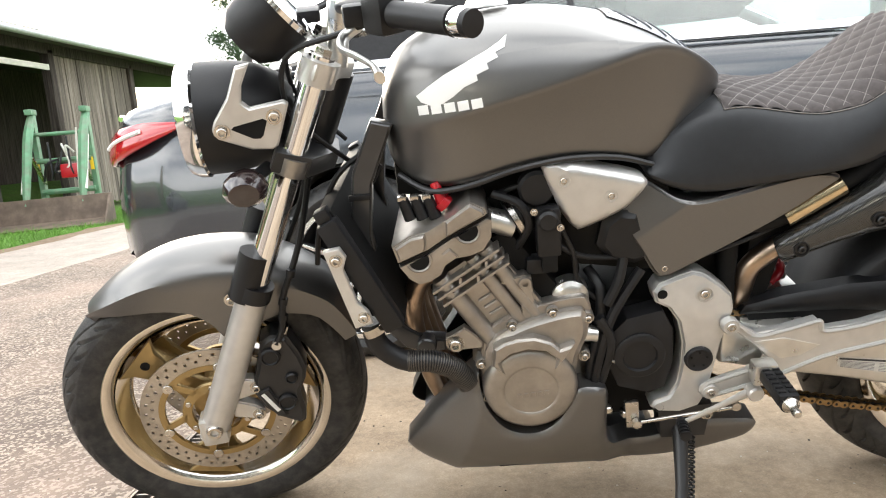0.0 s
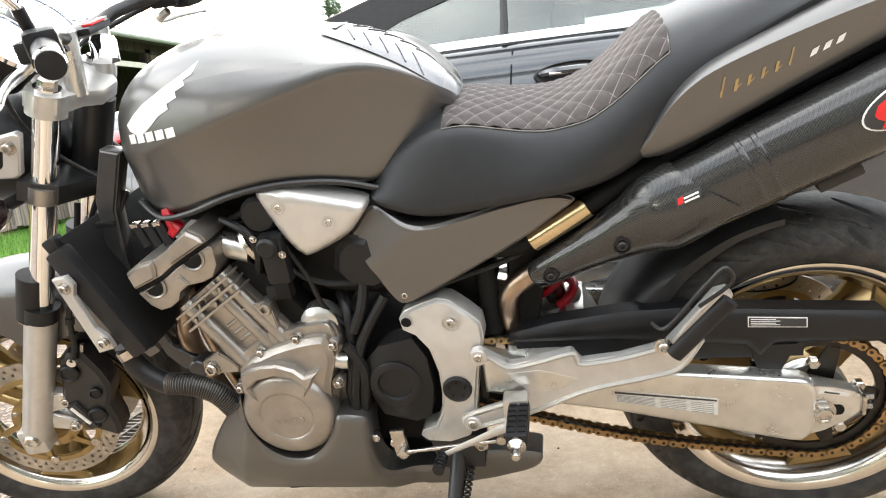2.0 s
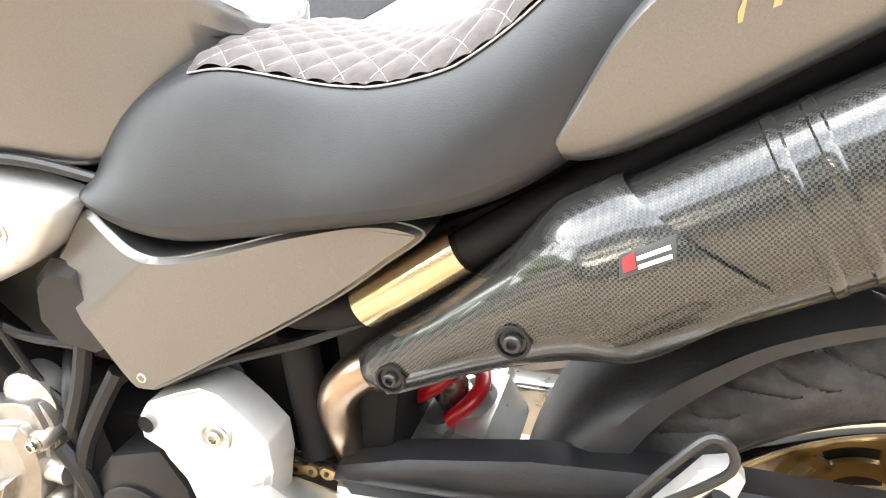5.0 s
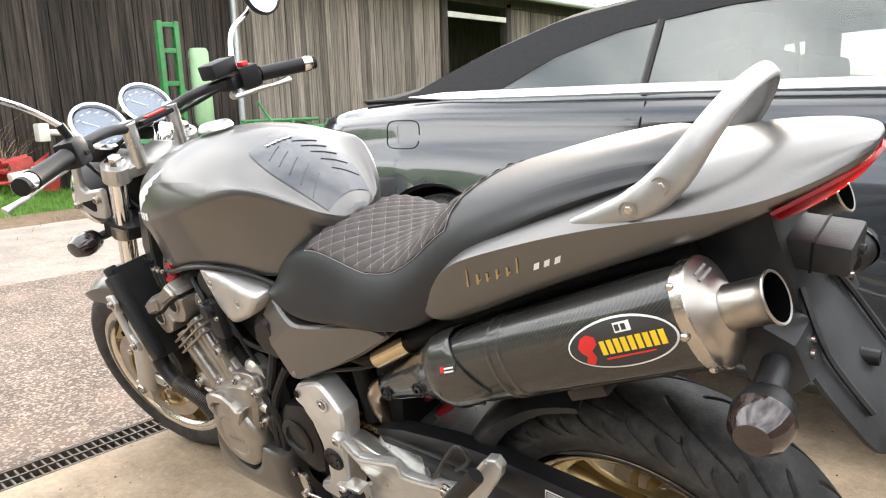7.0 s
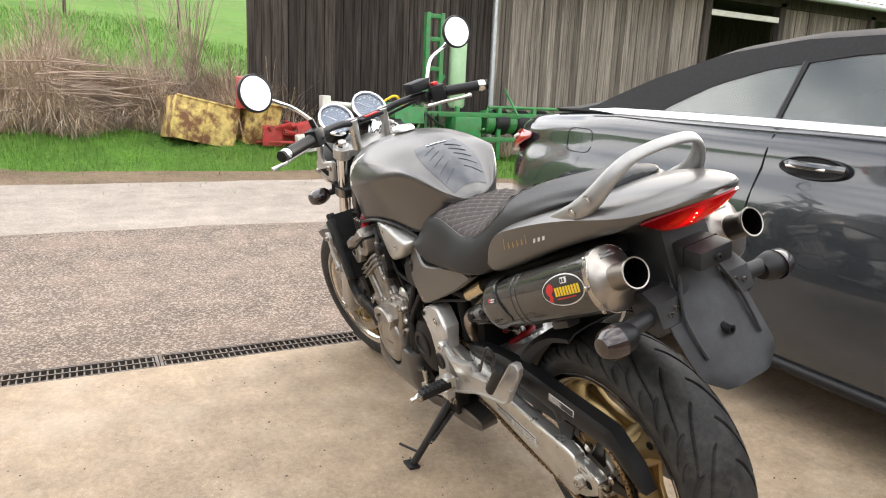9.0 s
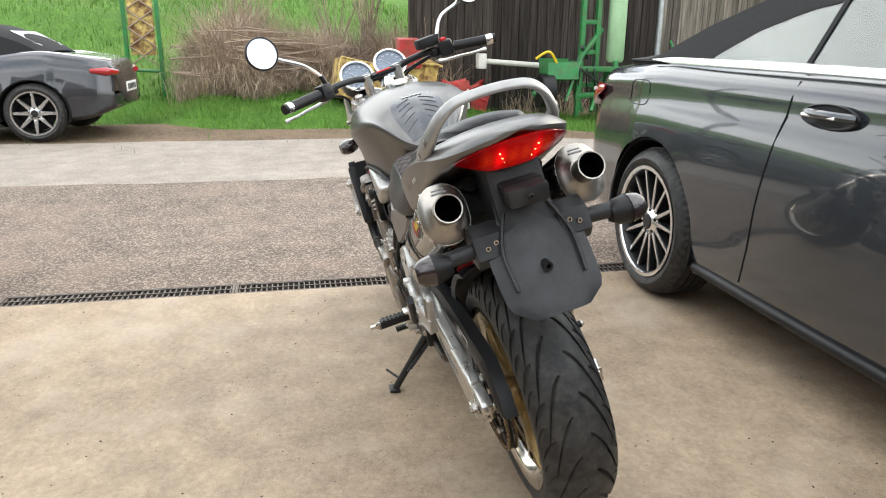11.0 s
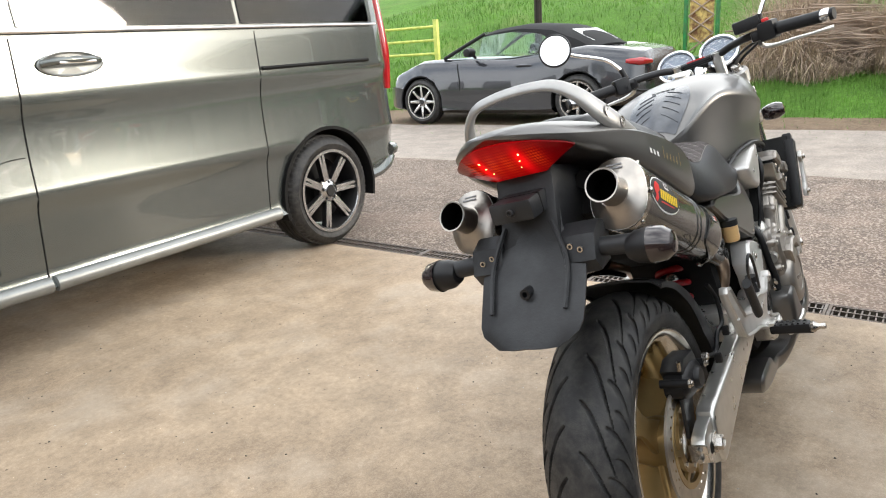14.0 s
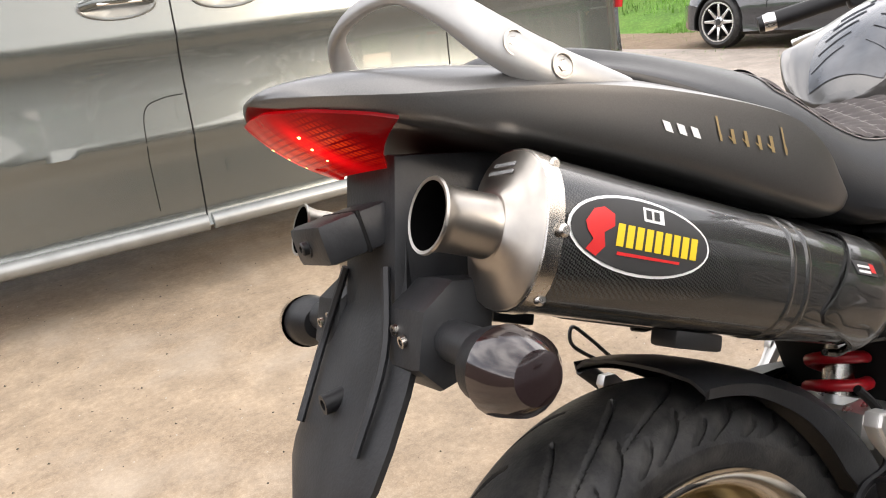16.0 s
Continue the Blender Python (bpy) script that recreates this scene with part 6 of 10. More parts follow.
def tail_cowl():
    X = [-0.262, -0.252, -0.235, -0.210, -0.175, -0.13, -0.07, 0.0, 0.08, 0.14, 0.19, 0.23, 0.265, 0.287]
    cre = fn(X, [0.764, 0.774, 0.800, 0.837, 0.866, 0.884, 0.904, 0.925, 0.943, 0.951, 0.959, 0.969, 0.981, 0.990])
    wid = fn(X, [0.144, 0.150, 0.156, 0.160, 0.162, 0.162, 0.161, 0.158, 0.152, 0.143, 0.127, 0.104, 0.070, 0.030])
    top = fn(X, [0.766, 0.778, 0.806, 0.845, 0.876, 0.898, 0.924, 0.952, 0.977, 0.992, 0.999, 1.003, 1.003, 0.998])
    low = fn(X, [0.758, 0.753, 0.750, 0.754, 0.768, 0.790, 0.820, 0.853, 0.888, 0.912, 0.934, 0.955, 0.971, 0.982])
    rows = []
    for x in X:
        t, c, b, w = top(x), cre(x), low(x), wid(x)
        rows.append((x, [(0, t), (0.45 * w, t - 0.003), (0.76 * w, 0.55 * t + 0.45 * c + 0.004), (0.93 * w, c + 0.12 * (t - c) + 0.004), (w, c), (0.985 * w, c - 0.25 * (c - b)), (0.955 * w, b + 0.25 * (c - b)), (0.88 * w, b), (0.5 * w, b + 0.01), (0, b + 0.01)]))
    return sub(part("tail_cowl", half_loft(rows, crease=(4, 14)), M_TANK, bike, "satin grey tail fairing"), 2)


tail_cowl()

# tail lamp: wide red lens with lit bulbs behind it


def lit_lens():
    """A lit red lens moulded in small cells, brightest before the bulbs."""
    m = shader("lit_red_lens", (0.10, 0.001, 0.002), 0.12, 0, 0.2, 60, 0.06, 160, spec=0.12)
    n, l = m.node_tree.nodes, m.node_tree.links
    p = n["Principled BSDF"]
    co, sep, com = n.new("ShaderNodeTexCoord"), n.new("ShaderNodeSeparateXYZ"), n.new("ShaderNodeCombineXYZ")
    l.new(co.outputs["Object"], sep.inputs[0])

    def calc(kind, a, b):
        x = n.new("ShaderNodeMath")
        x.operation = kind
        for k, v in enumerate((a, b)):
            if isinstance(v, (int, float)):
                x.inputs[k].default_value = v
            else:
                l.new(v, x.inputs[k])
        return x.outputs[0]
    l.new(calc("MULTIPLY", sep.outputs["Y"], 250), com.inputs[0])
    l.new(calc("MULTIPLY", sep.outputs["Z"], 210), com.inputs[1])
    br = n.new("ShaderNodeTexBrick")
    br.inputs["Scale"].default_value, br.inputs["Mortar Size"].default_value, br.inputs["Brick Width"].default_value, br.inputs["Row Height"].default_value = 1.0, 0.16, 1.0, 1.0
    br.offset = 0.0
    l.new(com.outputs[0], br.inputs["Vector"])
    cell = calc("SUBTRACT", 1.0, br.outputs["Fac"])
    side = calc("ABSOLUTE", sep.outputs["Y"], 0)

    def bell(v, mid, width):
        return calc("POWER", 2.718, calc("MULTIPLY", calc("POWER", calc("DIVIDE", calc("SUBTRACT", v, mid), width), 2), -1.0))
    row = bell(sep.outputs["Z"], 0.944, 0.020)
    lit = calc("MULTIPLY", calc("MULTIPLY", row, calc("ADD", bell(side, 0.012, 0.014), bell(side, 0.058, 0.012))), cell)
    ramp = n.new("ShaderNodeValToRGB")
    ramp.color_ramp.elements[0].color, ramp.color_ramp.elements[1].color = (1.0, 0.003, 0.005, 1), (1.0, 0.06, 0.008, 1)
    l.new(lit, ramp.inputs["Fac"])
    l.new(ramp.outputs["Color"], p.inputs["Emission Color"])
    l.new(calc("ADD", calc("MULTIPLY", lit, 0.24), calc("ADD", calc("MULTIPLY", bell(side, 0.0, 0.075), 0.12), calc("MULTIPLY", calc("MULTIPLY", row, bell(side, 0.036, 0.009)), 0.55))), p.inputs["Emission Strength"])
    return m


M_TAILRED = lit_lens()
M_BULB = glow("lit_bulb", (1.0, 0.46, 0.12), 7.0)


def tail_lamp():
    tip = fn([0.0, 0.03, 0.07, 0.104, 0.127], [0.290, 0.287, 0.265, 0.230, 0.190])
    under = fn([0.14, 0.19, 0.23, 0.265, 0.290], [0.920, 0.939, 0.958, 0.973, 0.983])

    def face(u, t):
        """A point of the lens: u across, t downwards from the tail fairing's rim."""
        x0 = tip(abs(u) * 0.112) - 0.005
        a, b = Vector((x0, u * 0.112, under(x0))), Vector((0.222 - 0.022 * u * u, u * 0.048, 0.920 - 0.002 * u * u))
        p = a.lerp(b, t)
        return (p.x + 0.007 * 4 * t * (1 - t), p.y, p.z)
    l = part("tail_lamp", panel([[face(u, k / 8) for u in np.linspace(-1, 1, 25)] for k in range(9)], 0.004), M_TAILRED, bike, "lit red tail lamp")
    for s in (-1, 1):
        for k in range(3):
            p = face(s * 0.036 / 0.088, 0.36 + 0.19 * k)
            part("bulb", lathe([(0, -0.003), (0.0017, -0.002), (0.0024, 0), (0.0017, 0.002), (0, 0.003)], 12, at((p[0] + 0.0026, p[1], p[2] - 0.0005))), M_BULB, l, "lit bulb showing through the lens")
    return l


tail_lamp()


# Near-black without gloss: the shade inside the bore is put into its colour.
M_BORE = shader("unlit_bore_black", (0.002, 0.002, 0.002), 1.0, spec=0.0)


def silencer_base(s):
    """The silencer's frame: x along its axis to the rear, y and z across it."""
    ctr, d = Vector((0.160, s * 0.143, 0.846)), Vector((math.cos(radians(24)), s * 0.02, math.sin(radians(24)))).normalized()
    up = Vector((-d.z, 0, d.x)).normalized()
    side = d.cross(up)
    base = Matrix.Identity(4)
    for k, v in enumerate((d, side, up)):
        base.col[k][:3] = v
    base.translation = ctr
    return base, side


def silencer(s):
    """Oval carbon silencer with a brushed end cap and tip."""
    base, side = silencer_base(s)

    def ring(x, a, b, n=28):
        out = []
        for k in range(n):
            t = k * math.tau / n
            c, q = math.cos(t), math.sin(t)
            out.append((x, a * math.copysign(abs(c) ** 0.85, c), b * math.copysign(abs(q) ** 0.85, q)))
        return out
    body = part("silencer", loft([ring(-0.43, 0.045, 0.052), ring(-0.41, 0.0465, 0.055), ring(-0.30, 0.0475, 0.058), ring(-0.02, 0.048, 0.0595), ring(0.0, 0.048, 0.0595)]), M_CARBON, bike, "woven carbon fibre silencer", m=base)
    part("end_band", loft([ring(-0.010, 0.0485, 0.0605), ring(-0.009, 0.0495, 0.0615), ring(0.005, 0.0495, 0.0615), ring(0.006, 0.0485, 0.0605)]), M_STEEL, body, m=base)
    part("end_cap", loft([ring(0.0055, 0.0485, 0.0605), ring(0.0075, 0.0475, 0.0595), ring(0.013, 0.037, 0.046), ring(0.018, 0.030, 0.034), ring(0.024, 0.025, 0.026)]), M_CAP, body, "brushed steel end cap", m=base)
    part("tail_pipe", lathe([(0.030, 0.012), (0.0245, 0.024), (0.0240, 0.030), (0.0240, 0.060), (0.0262, 0.068), (0.0282, 0.071), (0.0275, 0.073), (0.0250, 0.0725)], 40), M_CAP, body, m=base @ Matrix.Rotation(radians(-90), 4, "Z"))
    part("pipe_bore", lathe([(0.0252, 0.0722), (0.0215, 0.066), (0.0215, 0.030), (0.0, 0.030)], 32), M_BORE, body, "pipe bore with the dark of its depth put into the colour", m=base @ Matrix.Rotation(radians(-90), 4, "Z"))
    part("front_cone", loft([ring(-0.53, 0.022, 0.022), ring(-0.49, 0.030, 0.034), ring(-0.455, 0.040, 0.047), ring(-0.428, 0.045, 0.052)]), M_CARBON, body, m=base)
    for x in (-0.296, -0.274):
        part("front_band", loft([ring(x - 0.005, 0.0470, 0.0574), ring(x - 0.003, 0.0485, 0.0592), ring(x + 0.003, 0.0486, 0.0593), ring(x + 0.005, 0.0472, 0.0577)]), M_CARBON, body, m=base)
    for dz, wd in ((0.0, 0.026), (-0.0065, 0.030)):
        part("etched_bar", box(0, 0, 0, 0.0012, wd, 0.0034, 0.0004), M_PRINT, body, "etched type mark", m=base @ Matrix.Translation((0.0125 - dz * 0.45, 0, 0.0478 + dz)) @ Matrix.Rotation(radians(-24), 4, "Y"))
    part("hanger", box(-0.20, 0, -0.066, 0.060, 0.030, 0.016, 0.004), M_BLACKM, body, m=base)
    for k in range(3):
        t = radians(-50 + 50 * k)
        p = base @ Vector((-0.007, (0.0515 * math.cos(t)) * (1 if side.y * s > 0 else -1), 0.0635 * math.sin(t)))
        part("rivet", disc_y(p.x, p.y, p.z, 0.005, 0.006, 0.002, 12), M_STEEL, body)
    return body, base


for s in (-1, 1):
    silencer(s)


def exhaust_guard(s):
    """Carbon shield over the link pipe."""
    base, side = silencer_base(s)
    out = 1 if side.y * s > 0 else -1
    U = [-0.646, -0.641, -0.622, -0.56, -0.51, -0.470, -0.446, -0.432, -0.424, -0.405]
    wide = fn(U, [0.014, 0.019, 0.022, 0.026, 0.032, 0.0395, 0.0465, 0.0510, 0.0525, 0.0525])
    tall = fn(U, [0.015, 0.021, 0.025, 0.030, 0.038, 0.047, 0.0565, 0.0615, 0.0630, 0.0630])

    def skin(u, th, lift=0.0):
        """A point of the shield: u along the silencer's axis, th round it from its outer side."""
        inward = 0.07 * max(0.0, -0.43 - u)
        return base @ Vector((u, out * ((wide(u) + lift) * math.cos(th) - inward), (tall(u) + lift) * math.sin(th) - 0.06 * max(0.0, -0.45 - u)))

    def rear(q):
        return float(np.interp(q, [-1.0, -0.86, -0.62, -0.45, 1.0], [-0.425, -0.402, -0.338, -0.326, -0.382]))
    rows, lip = [], []
    for th in np.linspace(radians(-92), radians(105), 41):
        ends = U[:-3] + list(np.linspace(-0.434, rear(math.sin(th)), 8))
        rows.append([skin(u, th, -0.0012 if k == len(ends) - 1 else 0.0) for k, u in enumerate(ends)])
        lip.append(skin(ends[-1], th, -0.001))
    g = part("exhaust_guard", panel(rows, 0.0025), M_CARBON, bike, "glossy carbon exhaust shield")
    part("guard_rim", tube([skin(u, radians(-88)) for u in U[1:]], 0.0040, 8), M_CARBON, g)
    for u, th, r in ((-0.492, -0.15, 0.0068), (-0.612, -0.15, 0.0060)):
        p = skin(u, th)
        part("bolt_cup", lathe([(0.013, 0.0), (0.0125, 0.002), (0.0105, 0.002), (0.009, -0.002), (0, -0.002)], 24, Matrix.Translation((p.x, p.y + s * 0.003, p.z)) @ Matrix.Diagonal((1, s, 1, 1))), M_BLACK, g)
        bolt("bolt", p.x, p.y + s * 0.002, p.z, r, g, s, M_BLACKM)
    part("link_pipe", tube([(-0.34, s * 0.130, 0.616), (-0.409, s * 0.11, 0.583), (-0.440, s * 0.11, 0.566), (-0.464, s * 0.108, 0.540), (-0.470, s * 0.10, 0.500), (-0.472, s * 0.07, 0.42)], 0.0185, 18), M_HEAT, bike)
    return g


for s in (-1, 1):
    exhaust_guard(s)


def mirrored(name, pts, y, thick, mat, label="", bulge=0.008, edge=0.008, extra=None, line=3):
    return [part(name, pillow(pts, s, y, thick, bulge, edge, 0.008, extra, line), mat, bike, label) for s in (-1, 1)]


def recess(parent, x, y, z, r, s, mat):
    """A bolt sunk in a round well."""
    part("bolt_well", lathe([(r * 2.0, 0.0012), (r * 1.7, 0.0016), (r * 1.5, -0.002), (0, -0.002)], 20, Matrix.Translation((x, s * y, z)) @ Matrix.Diagonal((1, s, 1, 1))), mat, parent)
    bolt("bolt", x, s * (y - 0.003), z, r, parent, s)


COVER = [(-0.822, 0.783), (-0.812, 0.791), (-0.778, 0.787), (-0.720, 0.772), (-0.667, 0.756), (-0.657, 0.744), (-0.672, 0.724), (-0.691, 0.706), (-0.725, 0.689), (-0.760, 0.676), (-0.772, 0.679), (-0.793, 0.708)]
for s, c in zip((-1, 1), mirrored("frame_cover", COVER, 0.194, 0.045, M_SILVER, "silver triangular frame cover", 0.009, 0.0035, lambda x, z: 0.06 * min(0, z - 0.715), 2)):
    c.location = (0, -s * 0.019, -0.013)
    for x, z in ((-0.789, 0.762), (-0.715, 0.731)):
        recess(c, x, 0.1935, z, 0.0055, s, M_SILVER)
PANEL = [(-0.700, 0.684), (-0.684, 0.708), (-0.664, 0.731), (-0.648, 0.735), (-0.628, 0.722), (-0.600, 0.706), (-0.564, 0.702), (-0.510, 0.711), (-0.459, 0.722), (-0.400, 0.731), (-0.365, 0.729), (-0.348, 0.718), (-0.380, 0.696), (-0.420, 0.670), (-0.480, 0.638), (-0.540, 0.609), (-0.605, 0.578), (-0.624, 0.573), (-0.640, 0.580), (-0.668, 0.630)]
for s in (-1, 1):
    edge_line = [(q.x, q.z) for q in spline([(x, 0, z) for x, z in PANEL], 4, True)]
    flat = facet(plate(edge_line, s, 0.120, 0.173, 0.005, 0.005, 0.002), s, -0.672, 0.640, -0.575, 0.706, 0.30)
    for v in flat.verts:
        v.co.y -= s * 0.04 * max(0.0, v.co.x + 0.62)
    c = part("side_panel", flat, M_TANK, bike, "satin grey side panel")
    recess(c, -0.624, 0.171, 0.588, 0.0055, s, M_TANK)
    c.location = (0, -s * 0.011, -0.011)
PIVOT = [(-0.642, 0.543), (-0.632, 0.556), (-0.600, 0.567), (-0.575, 0.573), (-0.556, 0.568), (-0.530, 0.548), (-0.510, 0.529), (-0.507, 0.503), (-0.515, 0.475), (-0.524, 0.440), (-0.536, 0.375), (-0.541, 0.340), (-0.556, 0.310), (-0.590, 0.298), (-0.630, 0.302), (-0.643, 0.313), (-0.636, 0.325), (-0.612, 0.334), (-0.598, 0.361), (-0.592, 0.400), (-0.591, 0.442), (-0.600, 0.487), (-0.617, 0.513), (-0.638, 0.524)]
for s in (-1, 1):
    edge_line = PIVOT
    c = part("pivot_plate", facet(plate(edge_line, s, 0.135, 0.180, 0.005, 0.006, 0.002), s, -0.640, 0.512, -0.500, 0.500, 0.22), M_SILVER, bike, "silver swingarm pivot plate")
    recess(c, -0.557, 0.1755, 0.535, 0.0075, s, M_SILVER)
    c.location = (0, -s * 0.008, -0.008)
    for x, z in ((-0.628, 0.541), (-0.628, 0.313)):
        part("bolt_well", lathe([(0.0085, 0.0012), (0.0075, 0.0), (0.0, 0.0)], 18, Matrix.Translation((x, s * (0.1757 if z > 0.5 else 0.1792), z)) @ Matrix.Diagonal((1, s, 1, 1))), M_DEEP, c)
    cap = part("pivot_cap", lathe([(0, 0.004), (0.018, 0.004), (0.021, 0.006), (0.024, 0.004), (0.025, -0.002)], 32, Matrix.Translation((-0.563, s * 0.180, 0.412)) @ Matrix.Diagonal((1, s, 1, 1))), M_BLACK, c)
    for k in range(5):
        a = k * math.tau / 5 + 0.3
        part("cap_hole", disc_y(-0.563 + 0.014 * math.cos(a), s * 0.1845, 0.412 + 0.014 * math.sin(a), 0.002, 0.002, 0, 8), M_DEEP, cap)


def footrest_bracket(s):
    pts = [(-0.530, 0.485), (-0.517, 0.495), (-0.503, 0.484), (-0.473, 0.462), (-0.430, 0.468), (-0.374, 0.482), (-0.366, 0.474), (-0.358, 0.462), (-0.300, 0.468), (-0.245, 0.482), (-0.231, 0.487), (-0.195, 0.530), (-0.163, 0.570), (-0.145, 0.574), (-0.137, 0.562), (-0.144, 0.541), (-0.180, 0.488), (-0.212, 0.440), (-0.260, 0.424), (-0.353, 0.404), (-0.437, 0.369), (-0.490, 0.352), (-0.535, 0.340), (-0.556, 0.342), (-0.555, 0.360), (-0.520, 0.374), (-0.481, 0.386), (-0.455, 0.402), (-0.450, 0.412), (-0.475, 0.440), (-0.500, 0.462)]
    pocket = [(-0.480, 0.448), (-0.425, 0.452), (-0.360, 0.432), (-0.395, 0.412), (-0.428, 0.408)]
    b = part("footrest_bracket", plate(pts, s, 0.182, 0.199, 0.0025, 0.003, 0.0012), M_SILVER, bike, "cast silver footrest bracket")
    b.location = (0 if s < 0 else -0.040, -s * 0.015, -0.009)
    for line in (pts[1:13], pts[16:28]):
        part("bracket_rib", tube([(x, s * 0.1985, z + (-0.004 if line[0] == pts[1] else 0.004)) for x, z in line], 0.0045, 6), M_SILVER, b)
    part("bracket_web", plate(pocket, s, 0.180, 0.1996, 0.002, 0.001, 0.0008), M_ALLOY, b)
    for x, z in ((-0.517, 0.481), (-0.544, 0.352)):
        part("boss", lathe([(0.006, 0.004), (0.013, 0.004), (0.015, 0.0), (0.015, -0.01)], 24, Matrix.Translation((x, s * 0.201, z)) @ Matrix.Diagonal((1, s, 1, 1))), M_SILVER, b)
        bolt("bolt", x, s * 0.200, z, 0.008, b, s)
    return b


for s in (-1, 1):
    footrest_bracket(s)


def swingarm():
    pts = [(-0.52, 0.455), (-0.39, 0.420), (-0.30, 0.412), (-0.228, 0.404), (-0.059, 0.384), (-0.028, 0.379), (-0.014, 0.372), (-0.006, 0.352), (-0.004, 0.300), (-0.012, 0.272), (-0.024, 0.261), (-0.045, 0.263), (-0.300, 0.330), (-0.40, 0.350), (-0.52, 0.380)]
    end = [(-0.020, 0.366), (0.015, 0.362), (0.046, 0.353), (0.058, 0.345), (0.064, 0.330), (0.060, 0.314), (0.040, 0.296), (0.010, 0.278), (-0.020, 0.268)]
    for s in (-1, 1):
        b = part("swingarm", prism(pts, s * 0.155, s * 0.118, 0.009, 3), M_ALLOY, bike, "brushed aluminium box-section swingarm")
        part("axle_block", prism(end, s * 0.149, s * 0.122, 0.004), M_ALLOY, b, "polished axle end block")
        slot = [(0.004 + 0.040 * math.copysign(1, math.cos(a)) * (abs(math.cos(a)) > 0.5) * 0.5 + 0.012 * math.cos(a), 0.318 + 0.012 * math.sin(a)) for a in np.linspace(0, math.tau, 25)[:-1]]
        part("axle_slot", prism(slot, s * 0.1497, s * 0.146), M_DEEP, b)
        part("washer", lathe([(0.020, 0.0), (0.020, 0.003), (0.010, 0.003)], 28, at((0.003, s * 0.150, 0.318)) @ Matrix.Diagonal((1, s, 1, 1))), M_STEEL, b)
        part("axle_nut", lathe([(0, 0.010), (0.009, 0.010), (0.010, 0.014), (0.0135, 0.013), (0.015, 0.010), (0.015, 0)], 6, at((0.003, s * 0.153, 0.318)) @ Matrix.Diagonal((1, s, 1, 1))), M_STEEL, b)
        part("adjuster_plate", box(0.063, s * 0.136, 0.326, 0.006, 0.034, 0.034, 0.002), M_STEEL, b)
        for z in (0.336, 0.318):
            part("adjuster_bolt", rod((0.060, s * 0.140, z), (0.078, s * 0.140, z), 0.0055, 6), M_STEEL, b)
    part("swingarm_bridge", box(-0.42, 0, 0.415, 0.12, 0.25, 0.075, 0.012), M_ALLOY, bike)


swingarm()
GUARD = [(-0.470, 0.474), (-0.400, 0.490), (-0.292, 0.502), (-0.206, 0.503), (0.085, 0.478), (0.150, 0.420), (0.175, 0.370), (0.160, 0.368), (0.085, 0.425), (-0.060, 0.430), (-0.085, 0.400), (-0.105, 0.430), (-0.300, 0.452), (-0.478, 0.457)]
cguard = part("chain_guard", pillow(GUARD, -1, 0.133, 0.030, 0.010, 0.008, 0.008), M_BLACK, bike, "black plastic chain guard")

# ---- engine and running gear ----
CYL = radians(-32)   # the cylinders lean forward


def cyl_pt(u, v):
    """u along the cylinders from the crankcase, v across, towards the rear."""
    o = Vector((-0.860, 0, 0.475))
    ax, cr = Vector((math.sin(CYL), 0, math.cos(CYL))), Vector((math.cos(CYL), 0, -math.sin(CYL)))
    q = o + ax * u + cr * v
    return (q.x, q.z)


